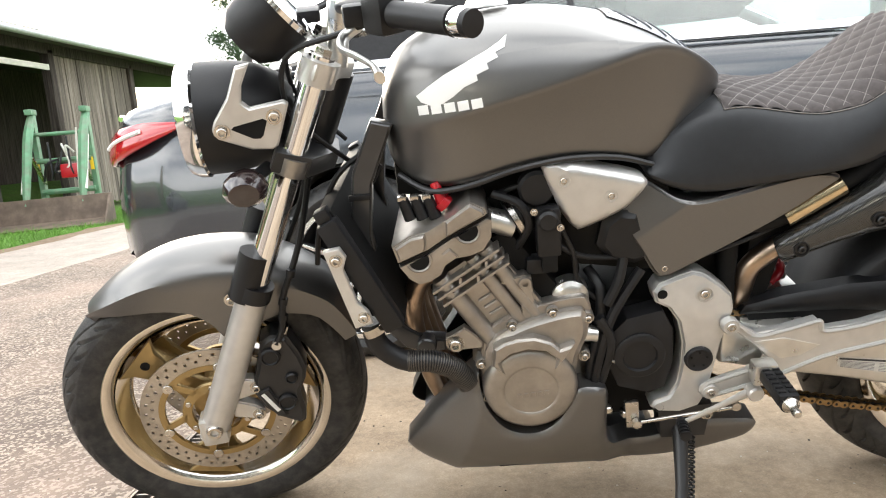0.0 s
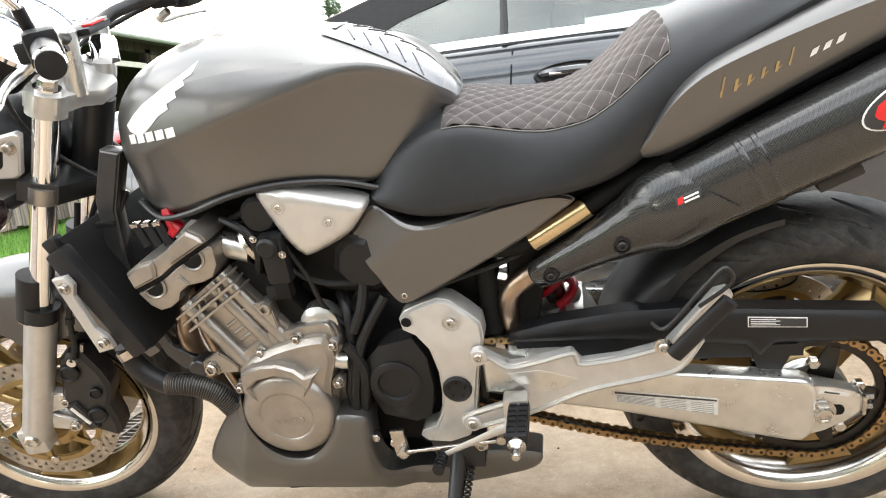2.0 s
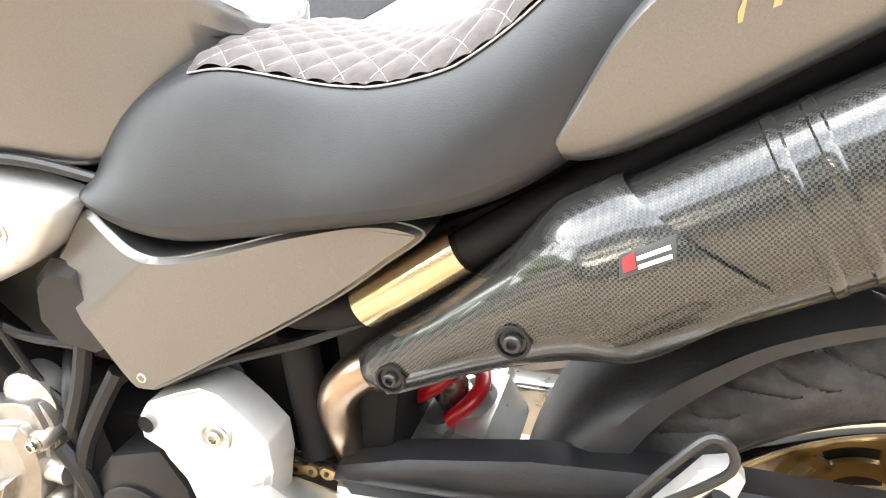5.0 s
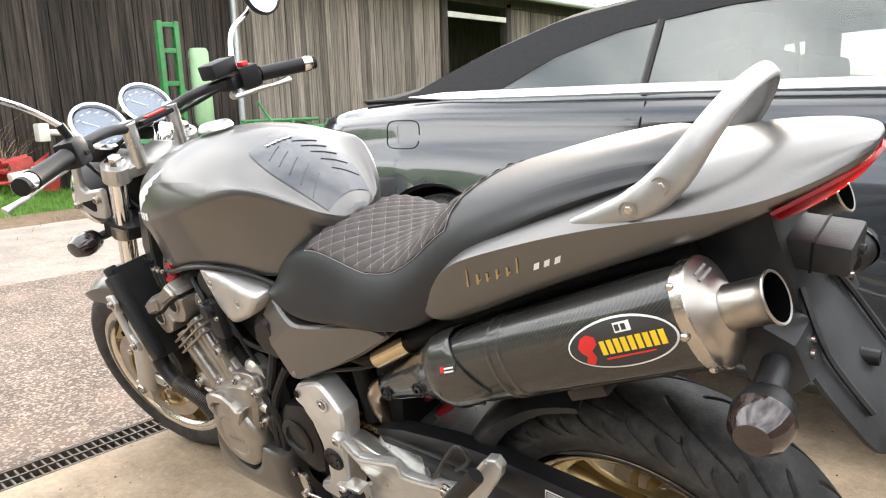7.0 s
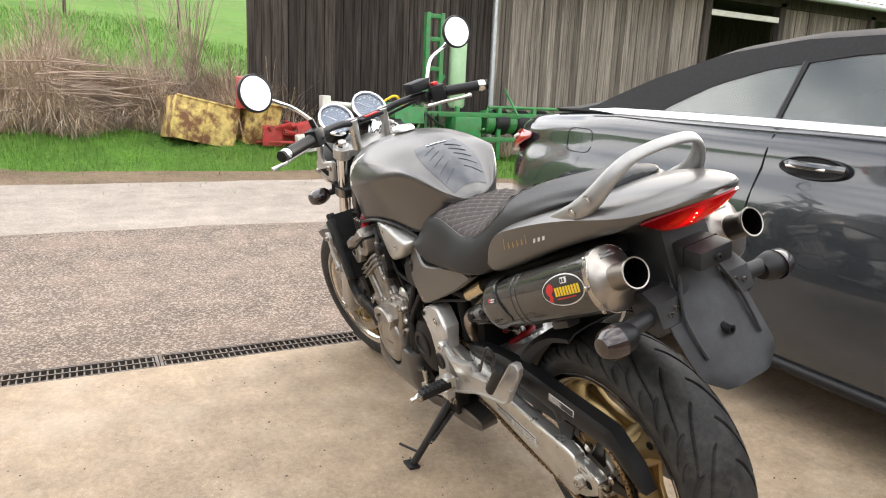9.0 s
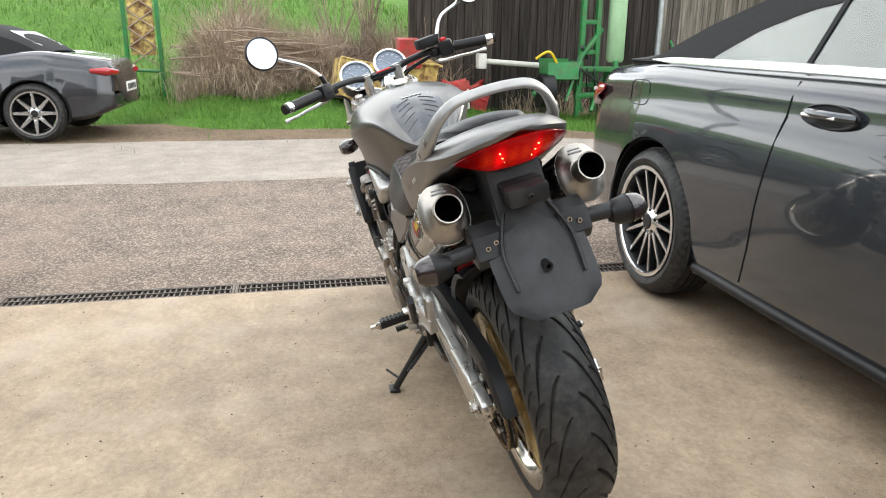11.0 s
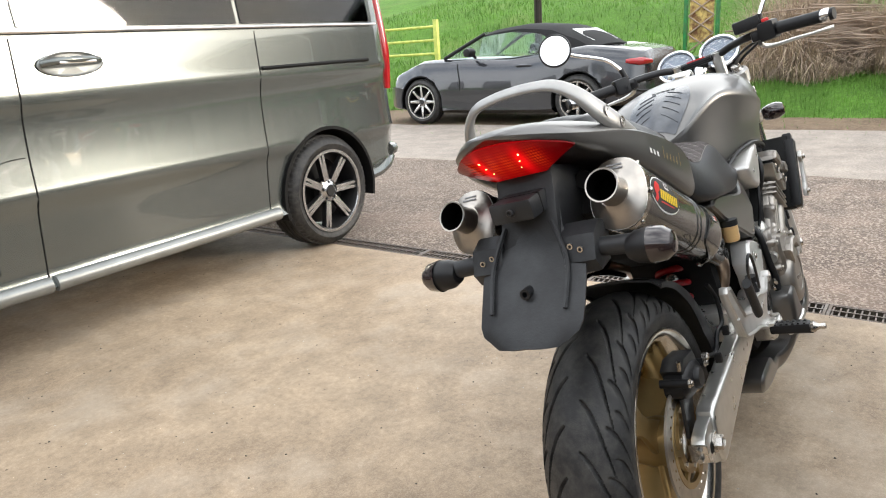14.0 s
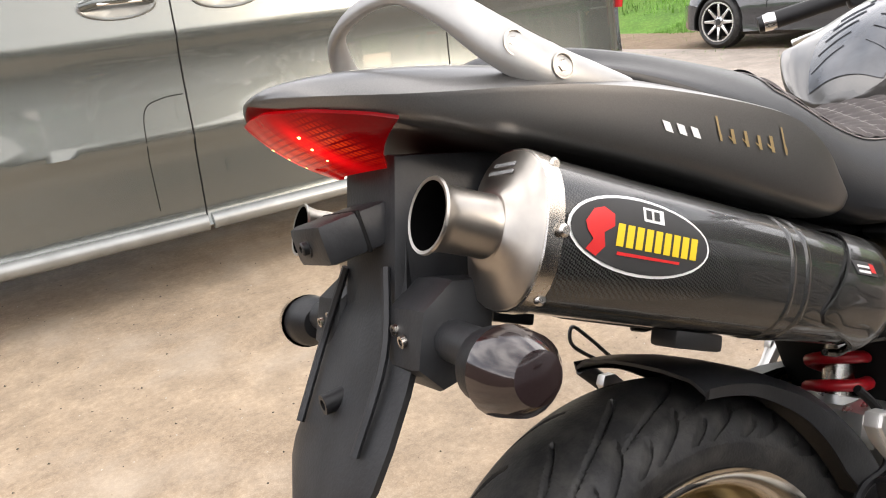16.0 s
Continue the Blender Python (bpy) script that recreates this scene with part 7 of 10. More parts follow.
def engine():
    case = part("crankcase", prism([(-0.955, 0.30), (-0.955, 0.42), (-0.93, 0.49), (-0.83, 0.53), (-0.755, 0.52), (-0.74, 0.42), (-0.76, 0.28), (-0.90, 0.24)], -0.150, 0.150, 0.015), M_ENGINE, bike, "bronze-grey engine crankcase")
    part("gearbox", prism([(-0.76, 0.50), (-0.60, 0.50), (-0.53, 0.44), (-0.53, 0.32), (-0.62, 0.25), (-0.76, 0.25)], -0.115, 0.115, 0.02), M_DEEP, bike, "dark gearbox housing")
    part("cylinder_block", prism([cyl_pt(0.0, -0.066), cyl_pt(0.0, 0.060), cyl_pt(0.175, 0.050), cyl_pt(0.175, -0.066)], -0.165, 0.165, 0.006), M_ENGINE, bike)
    part("cylinder_rear", prism([cyl_pt(0.0, 0.055), cyl_pt(0.0, 0.095), cyl_pt(0.175, 0.085), cyl_pt(0.175, 0.050)], -0.15, 0.15, 0.006), M_DEEP, bike)
    for k in range(3):
        u = 0.134 + k * 0.0145
        part("cooling_fin", prism([cyl_pt(u, -0.074), cyl_pt(u, 0.060), cyl_pt(u + 0.0045, 0.060), cyl_pt(u + 0.0045, -0.074)], -0.188, 0.188, 0.001), M_ENGINE, bike)
    for s in (-1, 1):
        for v, r in ((-0.052, 0.016), (0.012, 0.013), (0.038, 0.013)):
            p0, p1 = cyl_pt(0.0, v), cyl_pt(0.175, v)
            part("stud_column", tube([(p0[0], s * 0.166, p0[1]), (p1[0], s * 0.166, p1[1])], r, 12, raw=True), M_ENGINE, bike)
        for k in range(3):
            a0, b0 = cyl_pt(0.068 + 0.016 * k, -0.026), cyl_pt(0.068 + 0.016 * k, 0.000)
            part("rib", tube([(a0[0], s * 0.1665, a0[1]), (b0[0], s * 0.1665, b0[1])], 0.0032, 8, raw=True), M_ENGINE, bike)
        for k in range(4):
            q0 = cyl_pt(0.142 + 0.014 * (k % 2), -0.05 + 0.026 * k)
            part("fin_web", box(q0[0], s * 0.178, q0[1], 0.005, 0.016, 0.012, 0.001), M_ENGINE, bike)
        tri = plate([(-0.898, 0.578), (-0.892, 0.586), (-0.858, 0.592), (-0.846, 0.586), (-0.842, 0.530), (-0.838, 0.505), (-0.858, 0.503), (-0.866, 0.512), (-0.864, 0.562), (-0.872, 0.574)], s, 0.150, 0.176, 0.002, 0.002)
        tb = part("lifting_bracket", tri, M_ENGINE, bike, "cast engine bracket")
        part("bracket_boss", lathe([(0.005, 0.004), (0.010, 0.004), (0.012, 0.0), (0.012, -0.01), (0, -0.01)], 24, Matrix.Translation((-0.857, s * 0.176, 0.578)) @ Matrix.Diagonal((1, s, 1, 1))), M_ENGINE, tb)
    head_pts = [(-1.061, 0.630), (-1.046, 0.606), (-1.030, 0.595), (-1.012, 0.599), (-0.993, 0.610), (-0.985, 0.626), (-0.967, 0.637), (-0.942, 0.640), (-0.921, 0.648), (-0.907, 0.669), (-0.905, 0.700), (-0.913, 0.704), (-0.979, 0.670), (-1.009, 0.651)]
    head = part("cylinder_head", prism(head_pts, -0.190, 0.190, 0.006), M_ENGINE, bike, "bronze-grey cylinder head")
    cover_pts = [(-1.062, 0.637), (-1.009, 0.657), (-0.979, 0.676), (-0.910, 0.711), (-0.914, 0.722), (-0.937, 0.735), (-0.985, 0.703), (-1.010, 0.690), (-1.038, 0.686), (-1.069, 0.668)]
    hc = part("head_cover", prism(cover_pts, -0.192, 0.192, 0.007), M_ENGINE, bike, "cast cylinder head cover")
    part("gasket", prism([(-1.058, 0.632), (-1.009, 0.652), (-0.979, 0.671), (-0.909, 0.706), (-0.911, 0.710), (-0.979, 0.676), (-1.009, 0.657), (-1.059, 0.637)], -0.1885, 0.1885), M_DEEP, head)
    for s in (-1, 1):
        part("cover_lobe", plate([(-0.981, 0.678), (-0.914, 0.711), (-0.918, 0.721), (-0.938, 0.733), (-0.979, 0.706)], s, 0.180, 0.200, 0.004, 0.005), M_ENGINE, hc)
        part("cover_lobe", plate([(-1.058, 0.641), (-1.014, 0.658), (-1.010, 0.676), (-1.013, 0.687), (-1.037, 0.683), (-1.064, 0.667)], s, 0.180, 0.200, 0.004, 0.005), M_ENGINE, hc)
        for cx, cz in ((-1.027, 0.641), (-0.945, 0.685)):
            arc = [(cx + 0.0195 * math.cos(q), cz + 0.0195 * math.sin(q)) for q in np.linspace(radians(204), radians(388), 18)]
            part("cam_plug", prism(arc, s * 0.1915, s * 0.180), M_DEEP, head)
            part("plug_rim", tube([(x, s * 0.1915, z) for x, z in arc], 0.0028, 6, raw=True), M_ENGINE, head)
        part("head_step", plate([(-0.990, 0.648), (-0.976, 0.658), (-0.962, 0.642), (-0.978, 0.634)], s, 0.175, 0.1945, 0.002, 0.002), M_ENGINE, head)
        part("intake_stub", tube([(-0.918, s * 0.14, 0.686), (-0.868, s * 0.14, 0.668)], 0.021, 16, raw=True), M_ALLOY, bike)
        part("throttle_body", tube([(-0.872, s * 0.13, 0.675), (-0.82, s * 0.12, 0.70)], 0.034, 20, raw=True), M_BLACK, bike)
        part("throttle_clamp", tube([(-0.868, s * 0.131, 0.676), (-0.860, s * 0.13, 0.680)], 0.036, 20, raw=True), M_STEEL, bike)
        part("hose_loop", tube([(-0.90, s * 0.15, 0.73), (-0.86, s * 0.165, 0.715), (-0.845, s * 0.165, 0.68), (-0.86, s * 0.15, 0.64), (-0.88, s * 0.12, 0.60)], 0.007, 8), M_BLACK, bike)
        part("wire", tube([(-0.78, s * 0.15, 0.74), (-0.80, s * 0.16, 0.69), (-0.775, s * 0.16, 0.62), (-0.765, s * 0.15, 0.56), (-0.73, s * 0.15, 0.52)], 0.0045, 8), M_BLACK, bike)
        part("drain_hose", tube([(-0.745, s * 0.12, 0.57), (-0.728, s * 0.15, 0.54), (-0.735, s * 0.16, 0.46), (-0.75, s * 0.165, 0.40), (-0.745, s * 0.16, 0.33)], 0.009, 10), M_BLACK, bike)
    tl = part("throttle_link", box(-0.815, -0.165, 0.665, 0.040, 0.035, 0.085, 0.008), M_BLACK, bike)
    part("throttle_motor", disc_y(-0.817, -0.180, 0.690, 0.017, 0.03, 0.004), M_BLACK, tl)
    part("throttle_fork", box(-0.815, -0.170, 0.615, 0.026, 0.022, 0.040, 0.004), M_DEEP, tl)
    bolt("screw", -0.838, -0.184, 0.705, 0.004, tl, -1)
    bolt("screw", -0.797, -0.184, 0.675, 0.004, tl, -1)
    part("sensor_block", box(-0.835, -0.15, 0.600, 0.035, 0.03, 0.028, 0.006), M_BLACK, bike)
    part("throttle_drum", disc_y(-0.83, -0.150, 0.735, 0.030, 0.03, 0.005), M_BLACK, bike)

    def cover(s):
        out = [(-0.926, 0.481), (-0.876, 0.512), (-0.819, 0.529), (-0.772, 0.536), (-0.756, 0.528), (-0.752, 0.489), (-0.770, 0.441), (-0.782, 0.378), (-0.806, 0.340), (-0.845, 0.307), (-0.887, 0.305), (-0.917, 0.328), (-0.937, 0.376), (-0.937, 0.429)]
        line = [(q.x, q.z) for q in spline([(x, 0, z) for x, z in out], 3, True)]
        mx, mz = -0.86, 0.42

        def grow(k, dz=0.0):
            return [(mx + (x - mx) * k, mz + dz + (z - mz) * k) for x, z in line]
        c = part("engine_cover", plate(grow(0.97, -0.006), s, 0.150, 0.192, 0.010, 0.007, 0.003), M_ENGINE, bike, "bronze-grey engine side cover")
        part("cover_flange", plate(grow(1.05), s, 0.140, 0.166, 0.002, 0.002, 0.001), M_ENGINE, c)
        part("cover_flange", plate(grow(1.02, 0.006), s, 0.140, 0.175, 0.002, 0.002, 0.001), M_ENGINE, c)
        dome = lathe([(0, 0.010), (0.046, 0.010), (0.0475, 0.0115), (0.052, 0.0125), (0.072, 0.010), (0.080, 0.004), (0.083, -0.006), (0.083, -0.03)], 56, Matrix.Translation((-0.858, s * 0.195, 0.384)) @ Matrix.Diagonal((1, s, 1, 1)))
        part("cover_dome", dome, M_ENGINE, c)
        crescent = [(-0.922, 0.440), (-0.917, 0.474), (-0.900, 0.484), (-0.878, 0.490), (-0.848, 0.491), (-0.820, 0.480), (-0.806, 0.465), (-0.780, 0.473), (-0.797, 0.447), (-0.821, 0.415), (-0.812, 0.446), (-0.830, 0.462), (-0.860, 0.468), (-0.890, 0.461), (-0.908, 0.446), (-0.896, 0.414)]
        part("cover_ridge", plate(crescent, s, 0.185, 0.211, 0.004, 0.005, 0.0012), M_ENGINE, c)
        for x, z in ((-0.883, 0.500), (-0.814, 0.522), (-0.755, 0.506), (-0.762, 0.432), (-0.775, 0.360), (-0.940, 0.430), (-0.936, 0.362)):
            part("bolt_boss", lathe([(0, 0.003), (0.009, 0.003), (0.011, 0.0), (0.011, -0.025)], 18, Matrix.Translation((x, s * 0.180, z)) @ Matrix.Diagonal((1, s, 1, 1))), M_ENGINE, c)
            bolt("bolt", x, s * 0.183, z, 0.0065, c, s)
        for k in range(5):
            part("casting_mark", box(-0.878 + 0.0115 * k, s * 0.2056, 0.374 + 0.001 * k, 0.008, 0.0014, 0.0085, 0.0005), M_ENGINE, c)
        part("generator_housing", lathe([(0, 0.004), (0.020, 0.004), (0.026, 0.0), (0.032, -0.004), (0.034, -0.03)], 32, Matrix.Translation((-0.780, s * 0.158, 0.532)) @ Matrix.Diagonal((1, s, 1, 1))), M_ALLOY, c, "cast silver housing behind the cover")
        part("timing_plug", tube([(-0.764, s * 0.168, 0.470), (-0.738, s * 0.168, 0.466)], 0.014, 18, raw=True), M_ALLOY, c)
        for x, z in ((-0.735, 0.405), (-0.722, 0.412), (-0.700, 0.400)):
            part("hose_clip", rod((x, s * 0.165, z), (x + 0.016, s * 0.17, z - 0.004), 0.004, 8), M_STEEL, c)
        return c
    cover(-1)
    cover(1)
    cap = part("plug_cap", tube([(-0.980, -0.150, 0.722), (-0.986, -0.150, 0.738), (-0.992, -0.145, 0.755)], [0.013, 0.009, 0.008], 14, 3), M_RED, bike, "red spark plug cap")
    part("cap_skirt", tube([(-0.976, -0.152, 0.718), (-0.984, -0.152, 0.727)], 0.015, 14, raw=True), M_RED, cap)
    for k in range(3):
        part("breather", tube([(-1.035 + 0.020 * k, -0.155, 0.700), (-1.045 + 0.020 * k, -0.155, 0.735)], [0.011, 0.009], 10, 1), M_BLACK, bike)
        part("breather_cap", box(-1.046 + 0.020 * k, -0.155, 0.737, 0.014, 0.016, 0.008, 0.002), M_STEEL, bike)
    # black sprocket cover
    s_out = [(-0.722, 0.409), (-0.712, 0.462), (-0.686, 0.489), (-0.625, 0.502), (-0.606, 0.462), (-0.604, 0.40), (-0.617, 0.345), (-0.645, 0.334), (-0.700, 0.352)]
    sc = part("sprocket_cover", plate(s_out, -1, 0.12, 0.172, 0.014, 0.006, 0.004), M_BLACK, bike, "black plastic sprocket cover")
    part("cover_ring", lathe([(0.030, 0.0), (0.042, 0.0), (0.044, 0.006), (0.040, 0.009), (0.030, 0.009), (0.028, 0.004), (0, 0.004), (0, 0)], 36, at((-0.665, -0.170, 0.420)) @ Matrix.Diagonal((1, -1, 1, 1))), M_BLACK, sc)
    part("air_box_elbow", plate([(-0.735, 0.625), (-0.725, 0.665), (-0.700, 0.685), (-0.665, 0.680), (-0.630, 0.600), (-0.670, 0.585), (-0.715, 0.595)], -1, 0.10, 0.158, 0.012, 0.010, 0.004), M_BLACK, bike)
    part("air_box", prism([(-0.82, 0.64), (-0.80, 0.74), (-0.62, 0.74), (-0.58, 0.62), (-0.64, 0.56), (-0.76, 0.58)], -0.135, 0.135, 0.02), M_DEEP, bike)
    part("frame_spine", prism([(-1.06, 0.80), (-0.70, 0.75), (-0.52, 0.62), (-0.50, 0.50), (-0.56, 0.50), (-0.60, 0.60), (-0.75, 0.68), (-1.06, 0.72)], -0.09, 0.09, 0.01), M_DEEP, bike)
    part("starter_motor", tube([(-0.79, -0.10, 0.56), (-0.79, 0.10, 0.56)], 0.035, 20, raw=True), M_DEEP, bike)
    for s in (-1, 1):
        part("seat_rail", tube([(-0.60, s * 0.12, 0.66), (-0.45, s * 0.12, 0.63), (-0.30, s * 0.11, 0.70), (-0.1, s * 0.09, 0.80), (0.12, s * 0.07, 0.88)], 0.016, 10), M_DEEP, bike)
        part("rail_cap", tube([(-0.418, s * 0.118, 0.636), (-0.330, s * 0.118, 0.686)], 0.0195, 28, raw=True), M_BRASS, bike, "polished tubular rail end")
        bar = plate([(-1.085, 0.86), (-1.126, 0.775), (-1.138, 0.70), (-1.132, 0.620), (-1.116, 0.530), (-1.100, 0.470), (-1.075, 0.440), (-1.030, 0.425), (-1.000, 0.430), (-1.000, 0.452), (-1.036, 0.458), (-1.078, 0.490), (-1.098, 0.554), (-1.108, 0.664), (-1.095, 0.755), (-1.050, 0.85)], s, 0.098, 0.128, 0.004, 0.003, 0.002)
        dt = part("down_tube", bar, M_SATIN, bike, "satin black frame down tube")
        part("mount_boss", disc_y(-1.036, s * 0.128, 0.446, 0.018, 0.03, 0.003, 24), M_SATIN, dt)
        part("tube_tab", box(-1.118, s * 0.130, 0.735, 0.036, 0.006, 0.010, 0.002), M_BLACK, dt)
        part("engine_mount", plate([(-0.998, 0.484), (-0.985, 0.490), (-0.964, 0.502), (-0.945, 0.485), (-0.934, 0.470), (-0.936, 0.460), (-0.985, 0.458), (-0.998, 0.468)], s, 0.160, 0.178, 0.002, 0.002), M_ENGINE, dt, "cast engine mount")
        bolt("mount_bolt", -0.982, s * 0.178, 0.472, 0.011, dt, s)
    part("inner_mudguard", prism([(-0.47, 0.45), (-0.46, 0.66), (-0.30, 0.72), (-0.05, 0.80), (0.10, 0.86), (0.13, 0.82), (0.05, 0.74), (-0.04, 0.69), (-0.14, 0.68), (-0.27, 0.64), (-0.40, 0.58), (-0.43, 0.45)], -0.10, 0.10, 0.01), M_DEEP, bike)
    return case


M_SATIN = shader("satin_black_frame_paint", (0.035, 0.035, 0.036), 0.32, 0.3, 0.12, 25, coat=0.3)
engine()


def belly_pan():
    pts = [(-1.092, 0.228), (-1.045, 0.300), (-0.995, 0.362), (-0.951, 0.415), (-0.946, 0.385), (-0.938, 0.350), (-0.920, 0.316), (-0.895, 0.294), (-0.862, 0.286), (-0.830, 0.295), (-0.802, 0.322), (-0.782, 0.360), (-0.770, 0.376), (-0.732, 0.370), (-0.722, 0.352), (-0.725, 0.300), (-0.722, 0.252), (-0.704, 0.222), (-0.66, 0.215), (-0.615, 0.222), (-0.575, 0.248), (-0.52, 0.252), (-0.452, 0.246), (-0.440, 0.232), (-0.455, 0.206), (-0.50, 0.186), (-0.58, 0.163), (-0.693, 0.158), (-0.80, 0.160), (-0.90, 0.164), (-1.03, 0.178), (-1.075, 0.190), (-1.096, 0.210)]

    def shape(x, z):
        low = max(0.0, 0.290 - z) / 0.12
        nose = max(0.0, -0.98 - x + 0.35 * (z - 0.25))
        tail = min(1.0, max(0.0, (x + 0.74) / 0.08))
        bowl = max(0.0, 1 - math.hypot((x + 0.86) / 0.17, (z - 0.36) / 0.17))
        return -0.052 * min(1.3, low) ** 2 * (1 - 0.6 * tail) - 0.60 * nose - 0.042 * tail * tail * (3 - 2 * tail) + 0.012 * bowl
    for s in (-1, 1):
        p = part("belly_pan", pillow(pts, s, 0.198, 0.05, 0.008, 0.005, 0.007, shape, 3), M_TANK, bike, "satin grey belly fairing")
        part("pan_inner", prism([(-1.07, 0.250), (-0.965, 0.385), (-0.94, 0.30), (-1.0, 0.21), (-1.06, 0.205)], s * 0.130, s * 0.122, 0.001), M_DEEP, p)
        part("belly_keel", prism([(-1.07, 0.205), (-1.05, 0.215), (-0.62, 0.190), (-0.60, 0.168), (-0.80, 0.162), (-0.93, 0.166), (-1.05, 0.184)], s * 0.120, s * 0.0, 0.004), M_TANK, p)
        part("drain_slot", plate([(-0.925, 0.187), (-0.86, 0.192), (-0.838, 0.192), (-0.842, 0.186), (-0.92, 0.181)], s, 0.10, 0.158, 0.001, 0.001, 0.0005), M_DEEP, p)
    for k in range(4):
        y = -0.105 + k * 0.07
        part("header_pipe", tube([(-1.00, y, 0.585), (-1.040, y, 0.56), (-1.058, y, 0.49), (-1.045, y * 0.9, 0.40), (-1.015, y * 0.8, 0.30), (-0.96, y * 0.7, 0.235), (-0.80, y * 0.6, 0.215)], 0.019, 14), M_HEAT, bike, "heat-tinted exhaust header")


belly_pan()


def radiator():
    m = pose(-1.122, 0, 0.632, 0, -24, 0)
    core = part("radiator", box(0, 0, 0, 0.032, 0.40, 0.23, 0.004), M_DEEP, bike, "black radiator", m=m)
    for k in range(23):
        part("radiator_fin", box(-0.0170, 0, -0.106 + k * 0.0096, 0.004, 0.38, 0.0022), M_BLACKM, core, m=m)
    for s in (-1, 1):
        part("side_tank", box(0, s * 0.203, -0.005, 0.036, 0.03, 0.215, 0.007), M_BLACK, core, m=m)
        part("tank_neck", box(0.0, s * 0.198, 0.112, 0.024, 0.026, 0.022, 0.005), M_BLACK, core, m=m)
        pts = [(-1.171, 0.685), (-1.145, 0.689), (-1.136, 0.672), (-1.144, 0.652), (-1.129, 0.592), (-1.114, 0.574), (-1.109, 0.553), (-1.139, 0.546)]
        c = part("radiator_cover", plate(pts, s, 0.220, 0.231, 0.002, 0.001, 0.001), M_SILVER, core, "silver radiator side plate")
        for x, z in ((-1.152, 0.669), (-1.122, 0.566)):
            bolt("bolt", x, s * 0.233, z, 0.007, c, s)
        part("hose_clamp", tube([(-1.118, s * 0.19, 0.530), (-1.113, s * 0.19, 0.516)], 0.0225, 20, raw=True), M_STEEL, core)
    part("radiator_hose", tube([(-1.120, -0.19, 0.535), (-1.112, -0.19, 0.49), (-1.074, -0.19, 0.456), (-1.02, -0.19, 0.447), (-0.985, -0.185, 0.425), (-0.965, -0.18, 0.39)], 0.0185, 16), M_BLACK, bike, "black rubber coolant hose")
    line = spline([(-1.065, -0.19, 0.453), (-1.02, -0.19, 0.447), (-0.985, -0.185, 0.425), (-0.965, -0.18, 0.39)], 10)
    coil = []
    for k in range(34 * 14):
        f = k / (34 * 14 - 1) * (len(line) - 1)
        i = min(int(f), len(line) - 2)
        c, t = line[i].lerp(line[i + 1], f - i), (line[i + 1] - line[i]).normalized()
        u = t.cross(Vector((0, 1, 0))).normalized()
        coil.append(c + 0.0190 * (u * math.cos(k * math.tau / 14) + t.cross(u) * math.sin(k * math.tau / 14)))
    part("hose_spring", tube(coil, 0.0011, 5, raw=True), M_HOSESTEEL, bike, "steel spring sleeve on the hose")


radiator()


def shock():
    n = []
    u = Vector((0, 1, 0))
    a0, b0 = Vector((-0.478, 0.0, 0.655)), Vector((-0.392, 0.0, 0.470))
    d = (b0 - a0).normalized()
    v = d.cross(u)
    for k in range(90):
        t = k / 89
        ang = t * math.tau * 5.5
        n.append(a0.lerp(b0, t) + u * 0.036 * math.cos(ang) + v * 0.036 * math.sin(ang))
    part("shock_spring", tube(n, 0.0085, 10, raw=True), M_RED, bike, "glossy red shock absorber spring")
    part("shock_body", rod(a0, b0 + d * 0.03, 0.02, 16), M_STEEL, bike)
    part("shock_collar", rod(b0, b0 + d * 0.012, 0.04, 24), M_ALLOY, bike)
    part("shock_linkage", prism([(-0.45, 0.40), (-0.38, 0.475), (-0.35, 0.47), (-0.33, 0.43), (-0.40, 0.39)], -0.06, 0.06, 0.012), M_ALLOY, bike)


shock()


